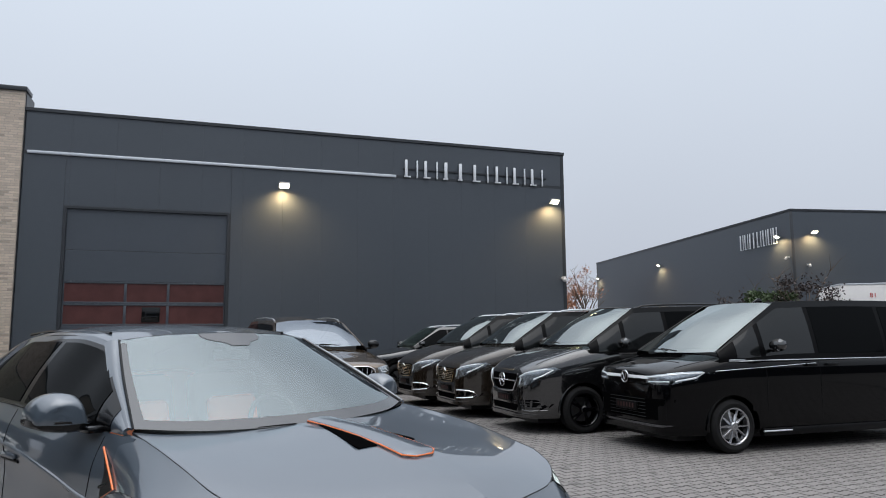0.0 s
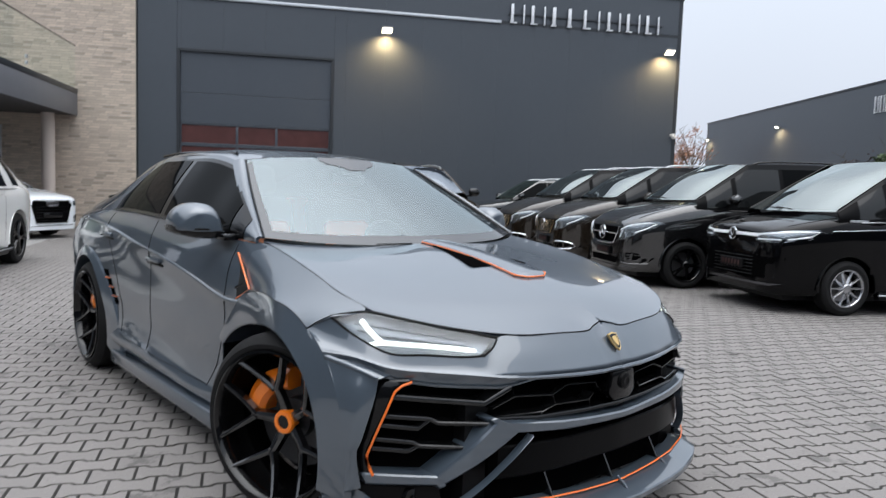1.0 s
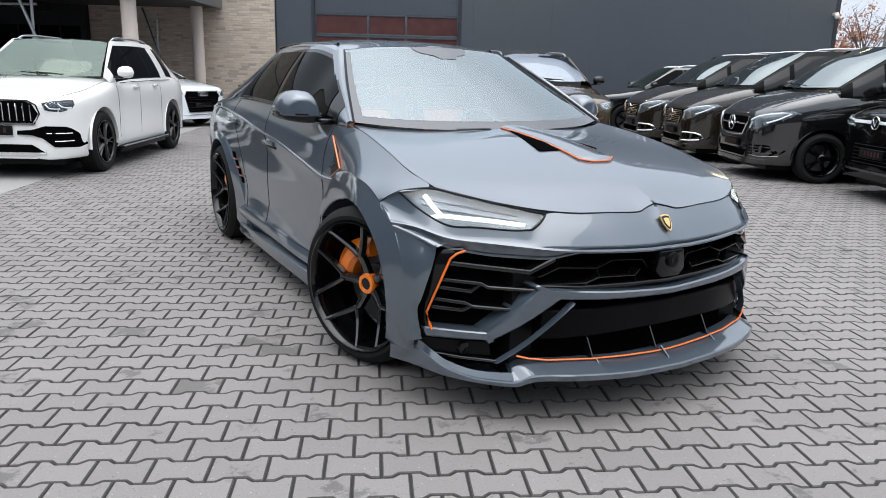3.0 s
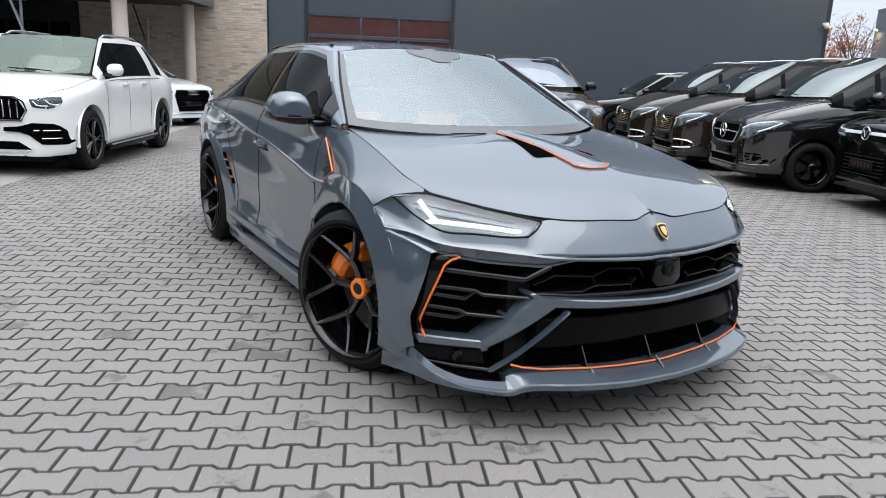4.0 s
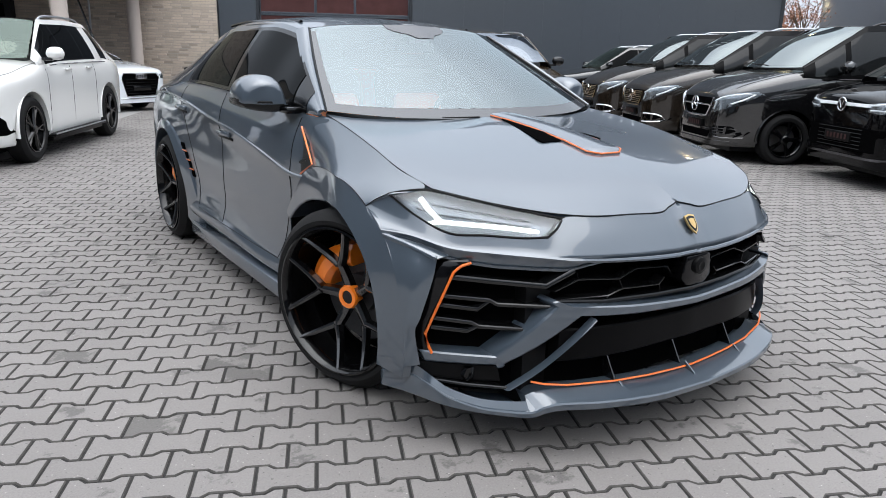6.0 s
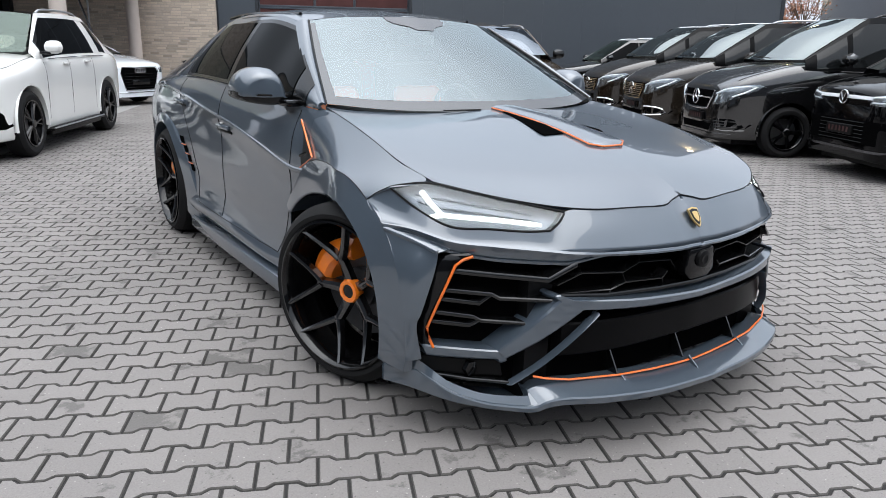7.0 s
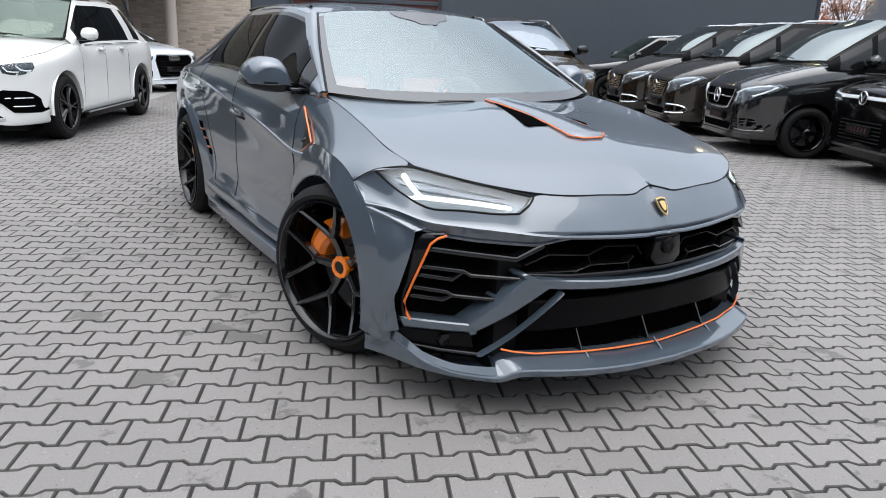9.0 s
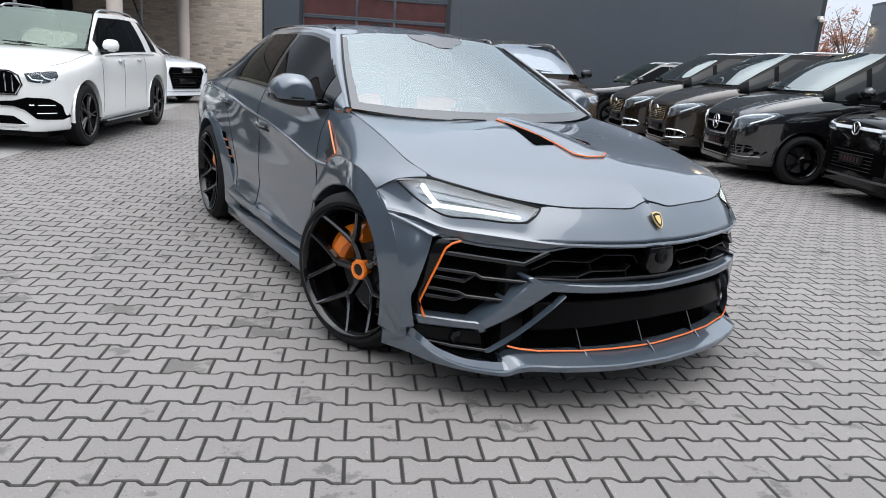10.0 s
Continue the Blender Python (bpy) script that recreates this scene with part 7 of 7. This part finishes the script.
# ---- planting and the trailer beyond the vans ----
def leaf_cloud(n, centre, size, leaf, seed, clumps=14, flat=0.75):
    """Many small leaves in uneven clumps."""
    rnd = random.Random(seed)
    verts, faces = [], []
    hubs = [(Vector((rnd.uniform(-1, 1), rnd.uniform(-1, 1), rnd.uniform(-flat, flat))) * size * 0.75 + Vector(centre), size * rnd.uniform(0.14, 0.34)) for _ in range(clumps)]
    for i in range(n):
        c, r = hubs[rnd.randrange(clumps)]
        p = c + Vector((rnd.gauss(0, 1), rnd.gauss(0, 1), rnd.gauss(0, 0.8))) * r * 0.6
        a = Vector((rnd.gauss(0, 1), rnd.gauss(0, 1), rnd.gauss(0, 1))).normalized() * leaf * rnd.uniform(0.6, 1.3)
        b = a.cross(Vector((rnd.gauss(0, 1), rnd.gauss(0, 1), rnd.gauss(0, 1)))).normalized() * leaf * 0.5
        k = len(verts)
        verts += [p - a, p + b, p + a, p - b]
        faces.append((k, k + 1, k + 2, k + 3))
    me = bpy.data.meshes.new("leaves")
    me.from_pydata([tuple(v) for v in verts], [], faces)
    return me


def woody(base, height, spread, limbs, seed, r0):
    """A trunk with tapering, forking limbs."""
    rnd = random.Random(seed)
    bm = bmesh.new()
    top = Vector(base) + Vector((rnd.uniform(-0.1, 0.1), rnd.uniform(-0.1, 0.1), height * 0.55))
    tube_into(bm, through_points([base, (Vector(base) + top) / 2 + Vector((0.05, 0.03, 0)), top], 7), [r0 * (1 - 0.5 * i / 6) for i in range(7)], 8)
    for k in range(limbs):
        f = rnd.uniform(0.15, 1.0)
        s = Vector(base).lerp(top, f)
        a = rnd.uniform(0, math.tau)
        e = s + Vector((math.cos(a) * spread * rnd.uniform(0.5, 1), math.sin(a) * spread * rnd.uniform(0.5, 1), height * rnd.uniform(0.2, 0.5)))
        m = s.lerp(e, 0.5) + Vector((rnd.uniform(-0.1, 0.1), rnd.uniform(-0.1, 0.1), 0.08)) * height * 0.3
        tube_into(bm, through_points([s, m, e], 6), [r0 * 0.45 * (1 - 0.85 * i / 5) for i in range(6)], 5)
        for q in range(4):
            s2 = s.lerp(e, rnd.uniform(0.35, 0.95))
            a = rnd.uniform(0, math.tau)
            e2 = s2 + Vector((math.cos(a), math.sin(a), rnd.uniform(0.2, 1.2))) * spread * 0.4
            tube_into(bm, [s2, s2.lerp(e2, 0.5) + Vector((0, 0, 0.02)), e2], [r0 * 0.16, r0 * 0.11, r0 * 0.03], 4)
    return bm


def planted(name, x, y, height, spread, limbs, leaves, leaf, mat, label, seed, category="tree", r0=0.08, crown_z=0.72, flat=0.75):
    t = thing(name, pose(x, y, 0), label, category)
    part("trunk", woody((0, 0, -0.03), height, spread, limbs, seed, r0), BARK, t)
    me = leaf_cloud(leaves, (0, 0, height * crown_z), spread, leaf, seed + 5, flat=flat)
    me.materials.append(mat)
    c = new("crown", me)
    c.parent = t
    tagged(c, kind="stuff")
    return t


planted("autumn_tree", 37.6, 20.2, 6.4, 1.5, 24, 600, 0.075, LEAF_RED, "small autumn tree with thin red-brown leaves", 3)
planted("autumn_tree", 47.5, 28.5, 6.6, 2.6, 18, 2200, 0.16, LEAF_RED, "orange-brown autumn tree between the two halls", 8)
planted("bare_shrub", 17.9, 2.45, 3.3, 1.0, 26, 1300, 0.05, LEAF_DARK, "dark nearly bare shrub behind the vans", 12, "shrub", 0.05)
planted("bare_shrub", 17.2, 3.9, 2.95, 0.8, 14, 420, 0.045, LEAF_DARK, "low dark red shrub behind the vans", 14, "shrub", 0.04)
planted("evergreen_bush", 17.6, 3.3, 2.85, 0.66, 10, 3200, 0.05, LEAF_GREEN, "round evergreen bush behind the vans", 21, "shrub", 0.05, 0.80, 0.5)
trailer = thing("box_trailer", pose(24.29, 2.91, 0, 0, 0, -62), "white box trailer with red marks", "trailer")
part("box", box(0, 0, 0.75, 7.5, 2.5, 3.12, 0.03), TRAILER_WHITE, trailer)
part("top_rail", box(-0.01, -0.01, 3.10, 7.51, 2.51, 3.16, 0.01), ALU, trailer)
part("chassis", box(0.2, 0.4, 0.45, 7.3, 2.1, 0.74), SATIN_BLACK, trailer)
for x in (4.6, 5.8):
    part("wheel", turned([(0, 0.2), (0, 0.48), (0.06, 0.5), (0.24, 0.5), (0.3, 0.46), (0.3, 0.2)], 28, (x, 0.1, 0.5), "y"), RUBBER, trailer)
txt = bpy.data.curves.new("side_number", "FONT")
txt.body, txt.size, txt.extrude, txt.align_x = "81", 0.22, 0.002, "CENTER"
num = new("side_number", txt)
num.data.materials.append(TRAILER_RED)
num.parent = trailer
num.matrix_local = pose(1.0, -0.006, 2.68, 90)


# ---- bricks of the brick building ----
def piece_mesh(name, verts, faces, mat):
    me = bpy.data.meshes.new(name)
    me.from_pydata(verts, [], faces)
    me.materials.append(mat)
    return me


rnd = random.Random(41)
BRICK_SIZES = [0.235, 0.29, 0.21]
def brick_geo(L, H=0.060, d=0.013, c=0.004):
    v = [(0, 0, 0), (L, 0, 0), (L, 0, H), (0, 0, H), (c, -d, c), (L - c, -d, c), (L - c, -d, H - c), (c, -d, H - c)]
    f = [(4, 5, 6, 7), (0, 1, 5, 4), (1, 2, 6, 5), (2, 3, 7, 6), (3, 0, 4, 7)]
    return v, f
brick_meshes = [piece_mesh("brick", *brick_geo(L), BRICK) for L in BRICK_SIZES]
rest_v, rest_f = [], []
count = 0
course = 0.0715
for r in range(int((BT - 0.14) / course)):
    z = 0.01 + r * course
    u = HL - 0.022
    first = True
    while u > -17.0:
        k = rnd.randrange(3)
        L = BRICK_SIZES[k]
        if first and r % 2:
            L, k = 0.115, None
        first = False
        u0 = u - L
        yy = BV + 0.012 + rnd.uniform(-0.002, 0.003)
        if k is not None and u0 > -6.75 and z < 4.6 and count < 300:
            ob = new("brick", brick_meshes[k])
            ob.parent = brick_house
            ob.location = (u0, yy, z)
            count += 1
        else:
            v, f = brick_geo(L)
            b = len(rest_v)
            rest_v += [(a + u0, c + yy, d + z) for a, c, d in v]
            rest_f += [tuple(i + b for i in q) for q in f]
        u = u0 - 0.011
rest = new("brick_courses", piece_mesh("brick_courses", rest_v, rest_f, BRICK))
rest.parent = brick_house
tagged(rest, "courses of sand-coloured brick", kind="stuff")


# ---- paving ----
pavement = tagged(new("pavement"), "grey interlocking concrete paving with dark joints", "pavement", kind="structure")
pavement.matrix_world = pose(0, 0, 0, 0, 0, -24.5)
PL, PH, PA = 0.2035, 0.1395, 0.0115
def block_geo():
    e = 0.0043
    def wave(x, s):
        x = x % PL
        t = x / PL
        a = 1 if t < 0.17 else 1 - 2 * (t - 0.17) / 0.13 if t < 0.30 else -1 if t < 0.70 else -1 + 2 * (t - 0.70) / 0.13 if t < 0.83 else 1
        return s * PA * a
    xs = [e, 0.17 * PL, 0.30 * PL, 0.70 * PL, 0.83 * PL, PL - e]
    low = [(x, wave(x, -1) + e) for x in xs]
    high = [(x, PH + wave(x, 1) - e) for x in reversed(xs)]
    ring0 = low + high
    cx, cy = PL / 2, PH / 2
    c = 0.0036
    inner = []
    n = len(ring0)
    for i, (x, y) in enumerate(ring0):
        sx = c if x < cx else -c
        if 0 < i % 6 < 5:
            sx = 0
        inner.append((x + sx, y + (c if i < 6 else -c)))
    v = [(x, y, 0.0) for x, y in inner] + [(x, y, -0.005) for x, y in ring0] + [(x, y, -0.018) for x, y in ring0]
    f = [tuple(range(n))]
    for lev in (0, n):
        for i in range(n):
            j = (i + 1) % n
            f.append((lev + i, lev + n + i, lev + n + j, lev + j))
    return v, f
bv, bf = block_geo()
block_mesh = piece_mesh("paving_block", bv, bf, PAVER)
# chamfers and sides take the darker colour of dirt and painted joint shade
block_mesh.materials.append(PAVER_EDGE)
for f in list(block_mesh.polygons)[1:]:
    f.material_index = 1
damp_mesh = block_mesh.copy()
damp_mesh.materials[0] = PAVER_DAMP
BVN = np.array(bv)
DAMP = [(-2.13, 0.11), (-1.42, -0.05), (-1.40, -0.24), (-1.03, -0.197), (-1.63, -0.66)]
X0, X1, Y0, Y1 = -11.029, 14.0, -5.04, 17.0
sets = []
count = 0
rnd = random.Random(77)
for r in range(int((Y1 - Y0) / PH)):
    y = Y0 + r * PH
    for q in range(int((X1 - X0) / PL)):
        x = X0 + q * PL + (PL / 2 if r % 2 else 0)
        dz = rnd.gauss(0, 0.0008)
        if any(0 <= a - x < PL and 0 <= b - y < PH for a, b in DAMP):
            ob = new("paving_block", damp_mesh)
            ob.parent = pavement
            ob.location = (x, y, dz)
        elif -2.6 < x < 0.75 and -2.25 < y < -0.95 and count < 290 and not (x > -0.9 and y > -1.25):
            ob = new("paving_block", block_mesh)
            ob.parent = pavement
            ob.location = (x, y, dz)
            count += 1
        else:
            sets.append((x, y, dz))
off = np.array(sets)
nv = len(bv)
allv = (BVN[None, :, :] + off[:, None, :]).reshape(-1, 3)
quads = np.array([f for f in bf if len(f) == 4])
me = bpy.data.meshes.new("paving_field")
nb = len(off)
loops = (np.concatenate([np.arange(12), quads.ravel()])[None, :] + (np.arange(nb) * nv)[:, None]).ravel()
sizes = np.tile(np.concatenate([[12], np.full(len(quads), 4)]), nb)
starts = np.concatenate([[0], np.cumsum(sizes)[:-1]])
me.vertices.add(len(allv))
me.vertices.foreach_set("co", allv.ravel())
me.loops.add(len(loops))
me.loops.foreach_set("vertex_index", loops.astype(np.int32))
me.polygons.add(len(sizes))
me.polygons.foreach_set("loop_start", starts.astype(np.int32))
me.polygons.foreach_set("use_smooth", np.zeros(len(sizes), dtype=bool))
me.update(calc_edges=True)
me.validate()
me.materials.append(PAVER)
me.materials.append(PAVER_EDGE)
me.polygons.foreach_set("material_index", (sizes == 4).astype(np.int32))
field = new("paving_field", me)
field.parent = pavement
tagged(field, "interlocking grey paving blocks", kind="stuff")
part("joint_bed", box(X0, Y0, -0.019, X1, Y1, -0.0065), JOINT, pavement, "dark sandy joints")
